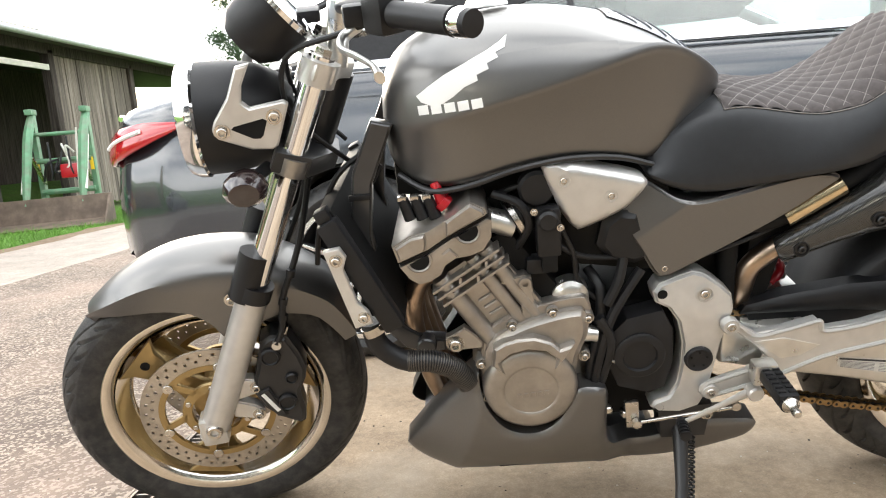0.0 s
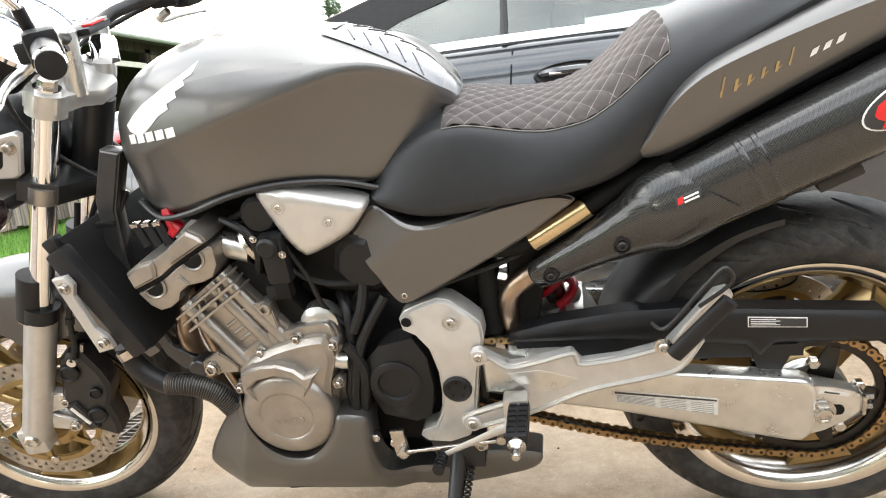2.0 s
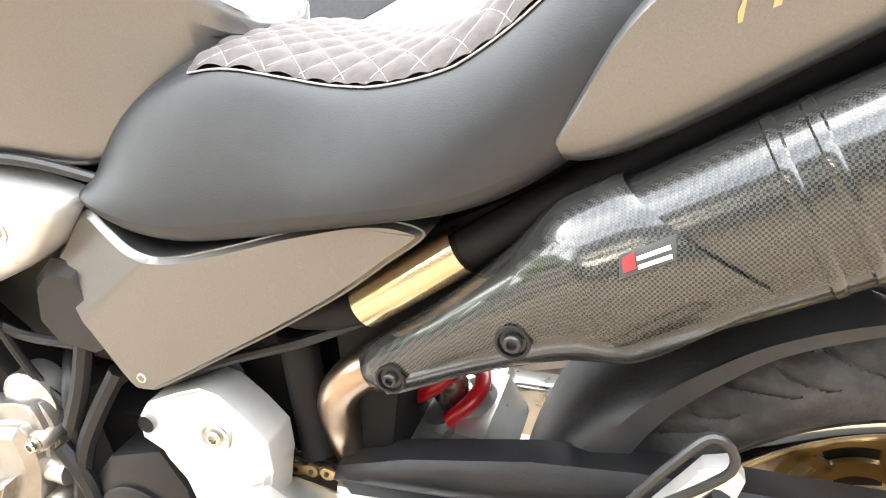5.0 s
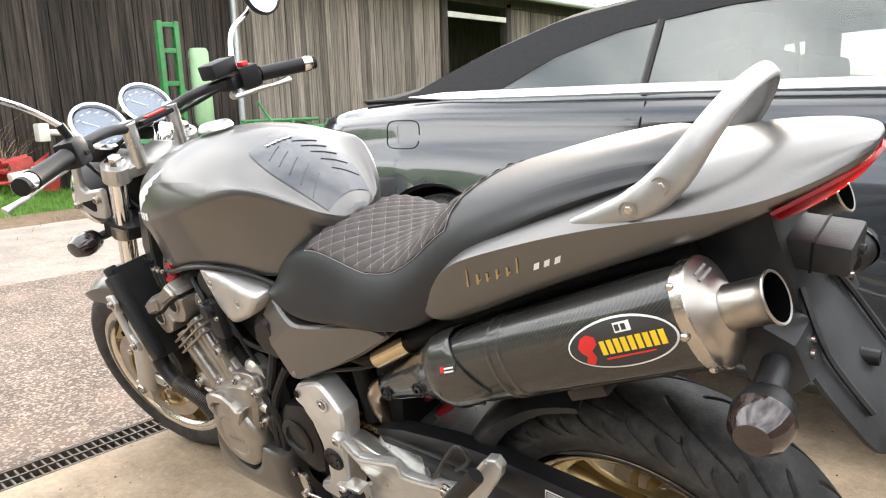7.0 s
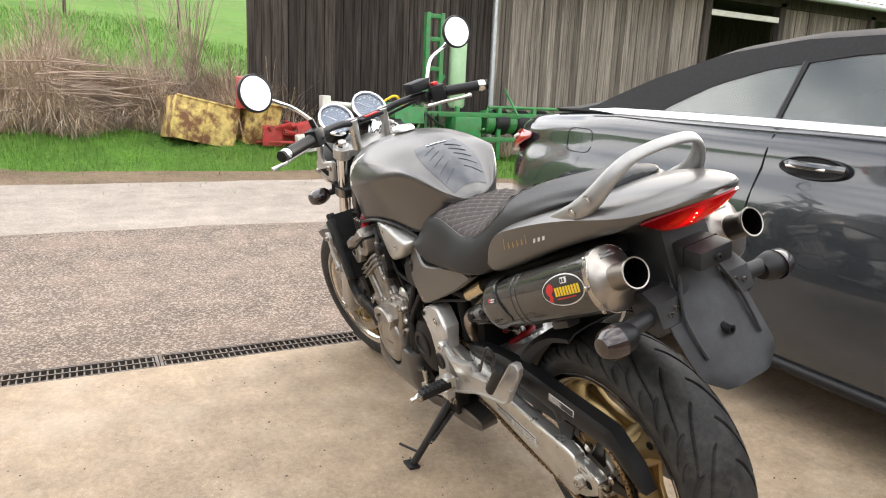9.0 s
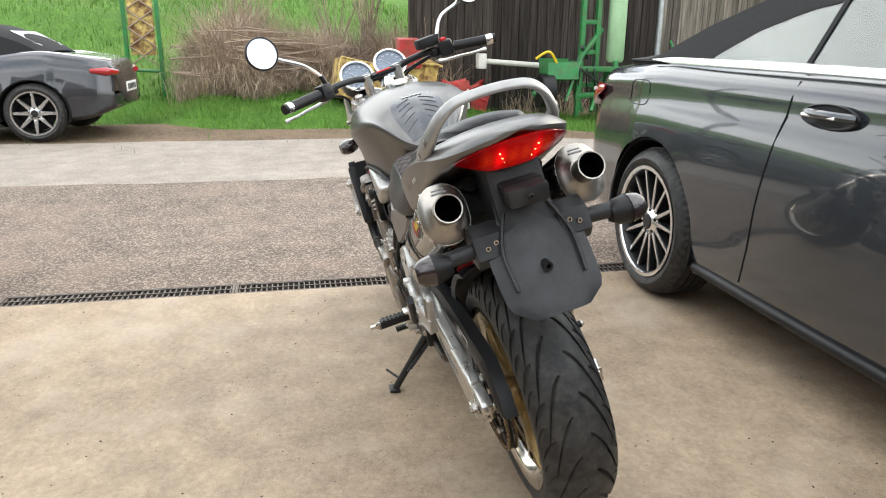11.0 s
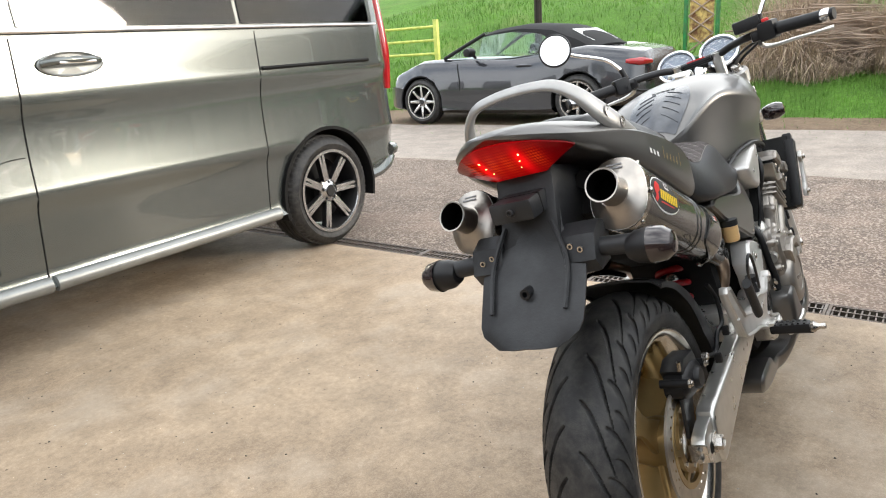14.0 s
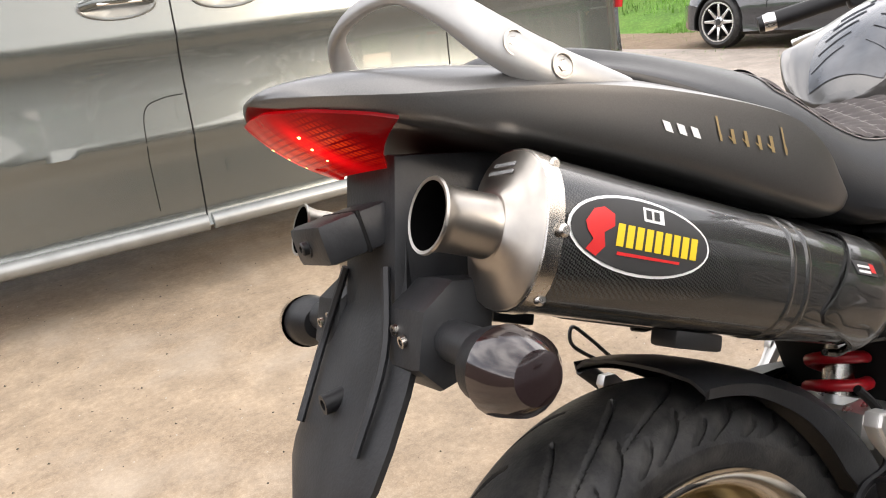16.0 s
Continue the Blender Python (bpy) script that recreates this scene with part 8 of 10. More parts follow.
def chain():
    """Drive chain: a run of alternate plates round the rear sprocket and forward to the engine."""
    rs, cx, cz, y = 0.116, AXR.x, AXR.z, -0.105
    path = []
    for k in range(40):
        path.append((-0.60 + 0.57 * k / 39, 0.462 + (cz + rs - 0.462) * k / 39))
    for k in range(1, 26):
        a = math.pi / 2 - k * math.pi / 26
        path.append((cx + rs * math.cos(a), cz + rs * math.sin(a)))
    for k in range(40):
        path.append((0.0 - 0.60 * k / 39, cz - rs + (0.345 - (cz - rs)) * k / 39 - 0.024 * math.sin(math.pi * k / 39)))
    d = [0.0]
    for p, q in zip(path, path[1:]):
        d.append(d[-1] + math.hypot(q[0] - p[0], q[1] - p[1]))
    n = int(d[-1] / 0.0159)
    ch = part("drive_chain", tube([(x, y, z) for x, z in path], 0.004, 6, raw=True), M_OIL, bike, "gold-plated drive chain")

    def link(plating):
        """One plate: two round ends with a waist, and the heads of its two pins."""
        line = []
        for e in (1, -1):
            for a in np.linspace(-110, 110, 9):
                line.append((e * (0.0080 + 0.0068 * math.cos(radians(a))), e * 0.0068 * math.sin(radians(a))))
            line.append((0, e * 0.0046))
        bm = prism(line, -0.0010, 0.0010)
        count = len(bm.faces)
        for e in (1, -1):
            add(bm, disc_y(e * 0.0080, 0, 0, 0.0026, 0.0042, 0, 8))
        bm.faces.ensure_lookup_table()
        for f in bm.faces[count:]:
            f.material_index = 1
        me = bpy.data.meshes.new("chain_plate")
        bm.to_mesh(me)
        bm.free()
        me.materials.append(plating)
        me.materials.append(M_OIL)
        return me
    outer, inner = link(M_CHAIN), link(M_CHAINDARK)
    for i in range(n):
        s = (i + 0.5) * d[-1] / n
        x, z = np.interp(s, d, [p[0] for p in path]), np.interp(s, d, [p[1] for p in path])
        x2, z2 = np.interp(s + 0.004, d, [p[0] for p in path]), np.interp(s + 0.004, d, [p[1] for p in path])
        ang = math.atan2(z2 - z, x2 - x)
        for off in ((-0.0105, 0.0105) if i % 2 else (-0.0075, 0.0075)):
            o = new("chain_plate", outer if i % 2 else inner)
            o.parent = ch
            o.matrix_basis = Matrix.Translation((float(x), y + off, float(z))) @ Matrix.Rotation(-ang, 4, "Y")


chain()

# ---- front end, handlebar, lamps, plate holder, grab rail ----
def front_end():
    for s in (-1, 1):
        y = s * 0.103
        leg = part("fork_leg", tube([fork(-0.035, y), fork(0.0, y), fork(0.10, y), fork(0.29, y), fork(0.305, y)], [0.024, 0.029, 0.0285, 0.0285, 0.031], 24, 1), M_SILVER, bike, "grey fork slider", m=STEER)
        part("stanchion", tube([fork(0.30, y), fork(0.745, y)], 0.0215, 24, raw=True), M_CHROME, leg, "chromed fork tube", m=STEER)
        part("dust_seal", tube([fork(0.295, y), fork(0.325, y)], 0.032, 24, raw=True), M_BLACK, leg, m=STEER)
        part("upper_clamp", tube([fork(0.700, y), fork(0.738, y)], 0.0315, 24, raw=True), M_SILVER, leg, m=STEER)
        part("lower_clamp", tube([fork(0.545, y), fork(0.575, y)], 0.0315, 24, raw=True), M_ENGINE, leg, m=STEER)
        part("axle_clamp", box(0, 0, 0, 0.05, 0.045, 0.06, 0.008), M_SILVER, leg, m=STEER @ at(fork(-0.01, y)))
        part("axle_end", lathe([(0.008, -0.004), (0.008, 0.006), (0.013, 0.006), (0.016, 0.0), (0.016, -0.01), (0, -0.01)], 24, at(fork(0, s * 0.130)) @ Matrix.Diagonal((1, s, 1, 1))), M_STEEL, leg, m=STEER)
        part("fork_cap", tube([fork(0.745, y), fork(0.757, y)], 0.015, 6, raw=True), M_STEEL, leg, m=STEER)
        # brake caliper behind the leg
        cal = [(-1.402, 0.365), (-1.378, 0.428), (-1.366, 0.470), (-1.345, 0.482), (-1.315, 0.475), (-1.298, 0.430), (-1.292, 0.396), (-1.298, 0.372), (-1.313, 0.345), (-1.310, 0.300), (-1.314, 0.272), (-1.326, 0.266), (-1.362, 0.290), (-1.386, 0.318)]
        c = part("brake_caliper", plate(cal, s, 0.060, 0.112, 0.008, 0.006, 0.003), M_BLACKM, bike, "black brake caliper", m=STEER)
        for x, z, r in ((-1.352, 0.440, 0.019), (-1.340, 0.330, 0.019), (-1.322, 0.385, 0.012)):
            part("piston_cap", lathe([(0, 0.006), (r * 0.7, 0.006), (r * 0.8, 0.009), (r, 0.006), (r, -0.004)], 24, Matrix.Translation((x, s * 0.112, z)) @ Matrix.Diagonal((1, s, 1, 1))), M_BLACK, c, m=STEER)
        part("caliper_ridge", plate([(-1.392, 0.362), (-1.368, 0.372), (-1.344, 0.300), (-1.364, 0.300)], s, 0.10, 0.120, 0.003, 0.003), M_BLACKM, c, m=STEER)
        for k in range(5):
            f0 = (k + 0.1) / 5
            part("caliper_bar", box(0, 0, 0, 0.0075, 0.001, 0.013, 0.0003), M_WHITE, c, m=STEER @ at((-1.379 + 0.021 * f0, s * 0.1206, 0.356 - 0.042 * f0)) @ Matrix.Rotation(radians(-28), 4, "Y"))
        part("bleed_nipple", rod((-1.322, s * 0.10, 0.470), (-1.312, s * 0.10, 0.492), 0.004, 8), M_STEEL, c, m=STEER)
        part("banjo", rod((-1.335, s * 0.104, 0.466), (-1.335, s * 0.122, 0.466), 0.009, 12), M_ALLOY, c, m=STEER)
        for lug, bx, bz in (([(-1.432, 0.396), (-1.395, 0.388), (-1.380, 0.374), (-1.384, 0.358), (-1.400, 0.352), (-1.436, 0.345)], -1.393, 0.370), ([(-1.440, 0.345), (-1.405, 0.328), (-1.388, 0.312), (-1.392, 0.296), (-1.410, 0.294), (-1.448, 0.306)], -1.400, 0.305)):
            part("caliper_lug", plate(lug, s, 0.082, 0.106, 0.003, 0.003), M_SILVER, leg, m=STEER)
            bolt("bolt", bx, s * 0.107, bz, 0.0085, leg, s, m=STEER)
        part("brake_hose", tube([(-1.335, s * 0.118, 0.468), (-1.318, s * 0.112, 0.500), (-1.305, s * 0.108, 0.56), (-1.275, s * 0.10, 0.62), (-1.250, s * 0.085, 0.68), (-1.225, s * 0.06, 0.76)], 0.0058, 8), M_BLACK, c, m=STEER)
        for f0, q0 in ((0.512, -1.316), (0.545, -1.309), (0.60, -1.285)):
            part("hose_grommet", rod((q0, s * 0.109, f0), (q0 + 0.004, s * 0.108, f0 + 0.012), 0.0085, 10), M_BLACK, c, m=STEER)
        part("leg_guard", plate([(-1.396, 0.540), (-1.380, 0.533), (-1.424, 0.440), (-1.438, 0.448)], s, 0.080, 0.112, 0.002, 0.002), M_BLACKM, leg, "dark grey guard on the fork leg", m=STEER)
        part("stone_shield", tube([fork(0.290, y, -0.012), fork(0.385, y, -0.014)], 0.030, 24, raw=True, flat=0.9), M_BLACK, leg, m=STEER)
    # mudguard over the tyre
    rows = []
    for a in np.linspace(radians(24), radians(127), 30):
        d = math.degrees(a)
        r = float(np.interp(d, [24, 40, 67, 80, 94, 111, 127], [0.338, 0.352, 0.350, 0.341, 0.334, 0.323, 0.314]))
        w = (0.072 + 0.010 * math.sin(math.pi * (d - 24) / 103)) * (1 - 0.45 * max(0.0, (d - 112) / 15) ** 2)
        drop = float(np.interp(d, [24, 40, 52, 60, 67, 74, 80, 88, 96, 108, 119, 127], [0.04, 0.055, 0.085, 0.13, 0.165, 0.155, 0.125, 0.098, 0.082, 0.058, 0.030, 0.012]))
        ring = []
        for u, q in ((-1.02, drop), (-1.05, drop * 0.55), (-1.03, min(drop * 0.3, 0.030)), (-0.94, 0.017), (-0.72, 0.007), (-0.4, 0.001), (0, -0.002), (0.4, 0.001), (0.72, 0.007), (0.94, 0.017), (1.03, min(drop * 0.3, 0.030)), (1.05, drop * 0.55), (1.02, drop)):
            rr = r - q
            ring.append((rr * math.cos(a), u * w, rr * math.sin(a)))
        rows.append(ring)
    g = part("front_mudguard", panel(rows, 0.004), M_TANK, bike, "satin grey front mudguard", m=STEER @ at(AXF))
    for s in (-1, 1):
        bolt("bolt", -1.398, s * 0.094, 0.562, 0.009, g, s, m=STEER)
        bolt("bolt", -1.335, s * 0.094, 0.572, 0.008, g, s, m=STEER)
    # yokes
    top = prism([(-0.030, -0.118), (-0.020, -0.07), (-0.020, 0.07), (-0.030, 0.118), (-0.005, 0.136), (0.025, 0.125), (0.040, 0.06), (0.060, 0.03), (0.060, -0.03), (0.040, -0.06), (0.025, -0.125), (-0.005, -0.136)], -0.014, 0.014, 0.004)
    yoke = Matrix.Identity(4)
    for k, v in enumerate((BACK, UPF, Vector((0, -1, 0)))):
        yoke.col[k][:3] = v
    y2 = yoke.copy()
    y2.translation = fork(0.722, 0)
    part("top_yoke", top, M_SILVER, bike, "silver top yoke", m=STEER @ y2)
    low = prism([(-0.03, -0.135), (-0.03, 0.135), (0.03, 0.12), (0.08, 0.03), (0.08, -0.03), (0.03, -0.12)], -0.018, 0.018, 0.004)
    y3 = yoke.copy()
    y3.translation = fork(0.565, 0)
    part("lower_yoke", low, M_BLACKM, bike, m=STEER @ y3)
    part("steering_head", tube([fork(0.56, 0, 0.035), fork(0.71, 0, 0.035)], 0.033, 20, raw=True), M_BLACKM, bike, m=STEER)
    # headlamp bowl, rim and lens
    hm = STEER @ pose(-1.330, 0, 0.868, 0, 2, 0)
    ax = Matrix.Rotation(radians(90), 4, "Z")
    bowl = part("headlamp", lathe([(0, -0.105), (0.04, -0.100), (0.068, -0.080), (0.086, -0.045), (0.094, 0.0), (0.0955, 0.03), (0.0955, 0.055)], 48), M_BLACK, bike, "round black headlamp bowl", m=hm @ ax)
    part("lamp_rim", lathe([(0.096, 0.052), (0.0995, 0.056), (0.0985, 0.070), (0.093, 0.082), (0.089, 0.078), (0.091, 0.052)], 48, None, True), M_CHROME, bowl, "chrome headlamp ring", m=hm @ ax)
    part("lamp_lens", lathe([(0, 0.095), (0.05, 0.090), (0.09, 0.075), (0.09, 0.07), (0.05, 0.084), (0, 0.088)], 40), glass("lamp_glass", (0.95, 0.97, 1), 0.02, 0.9), bowl, m=hm @ ax)
    part("lamp_reflector", lathe([(0, -0.03), (0.05, 0.0), (0.085, 0.06), (0.09, 0.066)], 40), M_CHROME, bowl, m=hm @ ax)
    for s in (-1, 1):
        br = [(-1.352, 0.884), (-1.347, 0.896), (-1.320, 0.930), (-1.298, 0.975), (-1.276, 0.978), (-1.294, 0.946), (-1.299, 0.922), (-1.289, 0.911), (-1.236, 0.916), (-1.229, 0.910), (-1.256, 0.846), (-1.266, 0.841), (-1.298, 0.845), (-1.341, 0.866), (-1.351, 0.875)]
        b = part("lamp_bracket", plate(br, s, 0.112, 0.127, 0.003, 0.002), M_SILVER, bike, "silver headlamp bracket", m=STEER)
        part("bracket_window", prism([(-1.323, 0.882), (-1.318, 0.886), (-1.272, 0.893), (-1.266, 0.889), (-1.276, 0.866), (-1.281, 0.862), (-1.292, 0.863)], s * 0.1276, s * 0.124), M_DEEP, b, m=STEER)
        for x, z in ((-1.337, 0.880), (-1.254, 0.894)):
            bolt("bolt", x, s * 0.129, z, 0.0085, b, s, m=STEER)
        part("front_indicator", lathe([(0, -0.040), (0.020, -0.036), (0.029, -0.018), (0.030, 0.0), (0.024, 0.024), (0.013, 0.034), (0, 0.036)], 12, at((-1.315, s * 0.165, 0.799)) @ Matrix.Diagonal((1.2, -s, 0.95, 1))), M_LENS_DARK, bike, "smoked front indicator", m=STEER)
        part("indicator_stalk", rod((-1.285, s * 0.09, 0.800), (-1.305, s * 0.14, 0.800), 0.011), M_BLACK, bike, m=STEER)
        # instrument pods
        gm = STEER @ at((-1.214, s * 0.069, 1.047)) @ Matrix.Rotation(radians(54), 4, "Y")
        ay = Matrix.Rotation(radians(-90), 4, "X")
        pod = part("instrument", lathe([(0, 0.090), (0.038, 0.086), (0.054, 0.064), (0.060, 0.01), (0.060, 0.0)], 40), M_BLACK, bike, "round white-faced instrument in a black pod", m=gm @ ay)
        part("bezel", lathe([(0.055, 0.006), (0.0625, 0.004), (0.0625, -0.004), (0.055, -0.006)], 40, None, True), M_CHROME, pod, m=gm @ ay)
        part("dial", lathe([(0, 0.004), (0.053, 0.004), (0.053, 0.007), (0, 0.007)], 36), shader("pale_dial_" + ("a" if s < 0 else "b"), (0.30, 0.34, 0.40), 0.4), pod, m=gm @ ay)
        for k in range(11):
            a = radians(-130 + 26 * k)
            part("dial_mark", box(0.042 * math.sin(a), 0.042 * math.cos(a), 0, 0.003, 0.009, 0.001, 0, Matrix.Identity(4)), M_WHITE, pod, m=gm @ at((0, 0, -0.0035)))
        part("needle", box(0, 0.016, 0.0, 0.003, 0.036, 0.002), M_WHITE, pod, m=gm @ at((0, 0, -0.0025)) @ Matrix.Rotation(radians(130), 4, "Z"))
        part("dial_glass", lathe([(0, -0.006), (0.052, -0.004), (0.052, -0.002), (0, -0.003)], 36), glass("dial_glass", (0.95, 0.97, 1), 0.02, 0.85), pod, m=gm @ ay)
    part("warning_panel", box(-1.19, 0, 1.02, 0.06, 0.06, 0.02, 0.005), M_BLACK, bike, m=STEER)
    part("bar_clamp_pad", box(-1.105, 0, 1.035, 0.02, 0.09, 0.012, 0.004), M_BLACK, bike, m=STEER)
    part("red_label", box(-1.105, 0, 1.043, 0.016, 0.055, 0.004, 0.001), M_REDP, bike, m=STEER)


front_end()


def handlebar():
    m = STEER
    pts = [(-0.999, -0.372, 1.048), (-1.062, -0.255, 1.046), (-1.095, -0.18, 1.05), (-1.118, -0.11, 1.045), (-1.125, -0.06, 1.035), (-1.125, 0.06, 1.035), (-1.10, 0.11, 1.045), (-1.055, 0.165, 1.05), (-1.004, 0.238, 1.044), (-0.955, 0.348, 1.029)]
    bar = part("handlebar", tube(pts, 0.0115, 16), M_BLACKM, bike, "black tubular handlebar", m=m)
    for s in (-1, 1):
        e0, e1 = (Vector((-1.058, -0.262, 1.046)), Vector((-0.999, -0.372, 1.048))) if s < 0 else (Vector((-1.001, 0.245, 1.043)), Vector((-0.955, 0.347, 1.029)))
        off = Vector((-0.030, 0.012, 0.008)) if s < 0 else Vector((0.030, -0.028, 0.0))
        d = (e1 - e0).normalized()
        part("grip", tube([e0, e0.lerp(e1, 0.05), e1.lerp(e0, 0.05), e1], [0.0185, 0.0175, 0.0175, 0.0185], 20, 1), M_BLACK, bar, "black rubber grip", m=m)
        part("bar_end", tube([e1, e1 + d * 0.012, e1 + d * 0.024], [0.0165, 0.019, 0.017], 20, 1), M_CHROME, bar, "chrome bar end weight", m=m)
        part("bar_end_cap", tube([e1 + d * 0.022, e1 + d * 0.034], 0.0165, 20, raw=True), M_BLACK, bar, m=m)
        c = e0 - d * 0.03
        part("switch_box", box(0, 0, 0, 0.045, 0.05, 0.055, 0.010), M_BLACK, bar, m=m @ at(c) @ Matrix.Rotation(math.atan2(-d.x, d.y) if s > 0 else math.atan2(d.x, -d.y), 4, "Z"))
        part("lever_perch", box(0, 0, 0, 0.05, 0.03, 0.03, 0.006), M_BLACK, bar, m=m @ at(c + Vector((-0.03, -s * 0.035, -0.004))))
        part("lever", tube([Vector(q) + off for q in ((-1.075, s * 0.215, 1.020), (-1.100, s * 0.228, 1.008), (-1.105, s * 0.262, 1.000), (-1.088, s * 0.310, 0.998), (-1.072, s * 0.352, 0.994), (-1.068, s * 0.385, 0.992), (-1.067, s * 0.405, 0.990))], [0.008, 0.008, 0.0065, 0.0055, 0.005, 0.006, 0.0085], 10, flat=0.8), M_ALLOY, bar, "silver hand lever", m=m)
        part("riser", tube([(-1.145, s * 0.062, 0.945), (-1.125, s * 0.062, 1.045)], 0.017, 16, raw=True), M_ALLOY, bar, "silver bar riser", m=m)
        # mirror on its arm
        root = c + Vector((-0.02, -s * 0.02, 0.02))
        eye = Vector((-1.030, -0.395, 1.232)) if s < 0 else Vector((-1.035, 0.375, 1.210))
        part("mirror_stem", tube([root, root + Vector((0.0, s * 0.01, 0.035)), root + Vector((-0.01, s * 0.05, 0.085)), eye + Vector((-0.02, -s * 0.05, -0.035)), eye + Vector((-0.012, -s * 0.02, -0.01))], 0.006, 10), M_CHROME, bar, "chrome mirror stem", m=m)
        part("stem_boot", tube([root, root + Vector((0.0, s * 0.008, 0.035))], 0.009, 10, raw=True), M_BLACK, bar, m=m)
        mm = m @ at(eye) @ Matrix.Rotation(radians(-90 - s * 8), 4, "Z") @ Matrix.Rotation(radians(6), 4, "X")
        head = part("mirror", lathe([(0, -0.028), (0.025, -0.026), (0.045, -0.014), (0.052, 0.0), (0.052, 0.006), (0.049, 0.008)], 40), M_CHROME, bar, "round chrome mirror", m=mm)
        part("mirror_rim", lathe([(0.0485, 0.009), (0.053, 0.008), (0.0545, 0.003), (0.0535, -0.003), (0.052, 0.0)], 40, None, True), M_BLACK, bar, m=mm)
        part("mirror_glass", lathe([(0, 0.006), (0.049, 0.006), (0.049, 0.003), (0, 0.003)], 40), shader("mirror_silver", (0.9, 0.9, 0.9), 0.02, 1.0), bar, m=mm)
    part("brake_reservoir", box(-1.045, 0.165, 1.085, 0.05, 0.075, 0.035, 0.006), M_BLACK, bar, "black brake fluid reservoir", m=m)
    part("stop_switch", box(-1.015, 0.215, 1.078, 0.02, 0.02, 0.012, 0.004), M_REDP, bar, "red stop switch", m=m)
    for k, s in enumerate((-1, 1, 1)):
        part("cable", tube([(-1.05, s * 0.22, 1.04), (-1.13, s * (0.20 - 0.03 * k), 1.02), (-1.22, s * (0.13 - 0.02 * k), 0.98), (-1.23, s * 0.08, 0.88), (-1.15, s * 0.06, 0.78)], 0.0045, 8), M_BLACK, bar, m=m)


handlebar()


def rear_plate():
    rows = []
    for x, z, w in ((0.190, 0.890, 0.050), (0.214, 0.860, 0.056), (0.224, 0.828, 0.058), (0.232, 0.806, 0.064), (0.239, 0.795, 0.092), (0.250, 0.778, 0.097), (0.268, 0.750, 0.098), (0.292, 0.716, 0.097), (0.312, 0.690, 0.095), (0.322, 0.676, 0.088), (0.336, 0.656, 0.056)):
        rows.append([(x - 0.010 * abs(u) ** 3, u * w, z - 0.004 * abs(u)) for u in np.linspace(-1, 1, 11)])
    p = part("plate_holder", panel(rows, 0.006), M_GREYP, bike, "worn black plastic number plate holder")
    for s in (-1, 1):
        part("holder_rib", tube([(0.224, s * 0.045, 0.835), (0.256, s * 0.070, 0.772), (0.300, s * 0.068, 0.706)], 0.004, 6), M_GREYP, p)
    part("tail_tidy", prism([(0.232, 0.800), (0.214, 0.862), (0.196, 0.925), (0.050, 0.900), (0.090, 0.800), (0.170, 0.752), (0.245, 0.768)], -0.056, 0.056, 0.010), M_GREYP, bike, "black plastic under-tail")
    lamp = part("plate_lamp", box(0, 0, 0, 0.095, 0.080, 0.036, 0.007), M_GREYP, bike, "black plate lamp housing", m=pose(0.222, 0, 0.870, 0, 5, 0))
    part("lamp_joint", box(0.010, 0, 0.0, 0.004, 0.082, 0.0375, 0.002), M_DEEP, lamp, m=pose(0.222, 0, 0.870, 0, 5, 0))
    bolt("bolt", 0, 0, 0, 0.006, lamp, -1, M_BLACKM, m=pose(0.270, 0, 0.866, 0, 0, 90))
    for y, s, z in ((0, 0.274, 0.733),):
        part("rubber_stop", lathe([(0.005, 0.0), (0.005, -0.02), (0.009, -0.02), (0.010, 0.0)], 18, None, True), M_BLACK, p, m=pose(s, y, z, 0, 30, 90))
    for s in (-1, 1):
        part("bracket_ear", prism([(0.165, 0.812), (0.205, 0.822), (0.236, 0.806), (0.252, 0.765), (0.235, 0.742), (0.190, 0.748)], s * 0.118, s * 0.054, 0.008), M_GREYP, p)
        for k in (0, 1):
            part("ear_hole", lathe([(0.003, 0.0), (0.003, -0.004), (0.005, -0.004), (0.005, 0)], 14, None, True), M_STEEL, p, m=pose(0.241 + 0.004 * k, s * (0.075 + 0.018 * k), 0.790 - 0.006 * k, 0, 30, 90))
        part("indicator_stalk", rod((0.215, s * 0.085, 0.778), (0.222, s * 0.170, 0.776), 0.016, 14), M_GREYP, bike)
        ind = part("rear_indicator", lathe([(0, -0.038), (0.018, -0.036), (0.026, -0.022), (0.029, 0.0), (0.025, 0.022), (0.016, 0.034), (0, 0.037)], 24, at((0.226, s * 0.200, 0.770)) @ Matrix.Diagonal((1.05, s, 1.0, 1))), M_BLACK, bike, "smoked rear indicator")
        part("indicator_lens", lathe([(0.0295, 0.0), (0.0260, 0.022), (0.017, 0.034), (0.0, 0.038)], 24, at((0.228, s * 0.201, 0.770)) @ Matrix.Diagonal((1.07, s, 1.02, 1))), M_LENS_DARK, ind)
    return p


rear_plate()


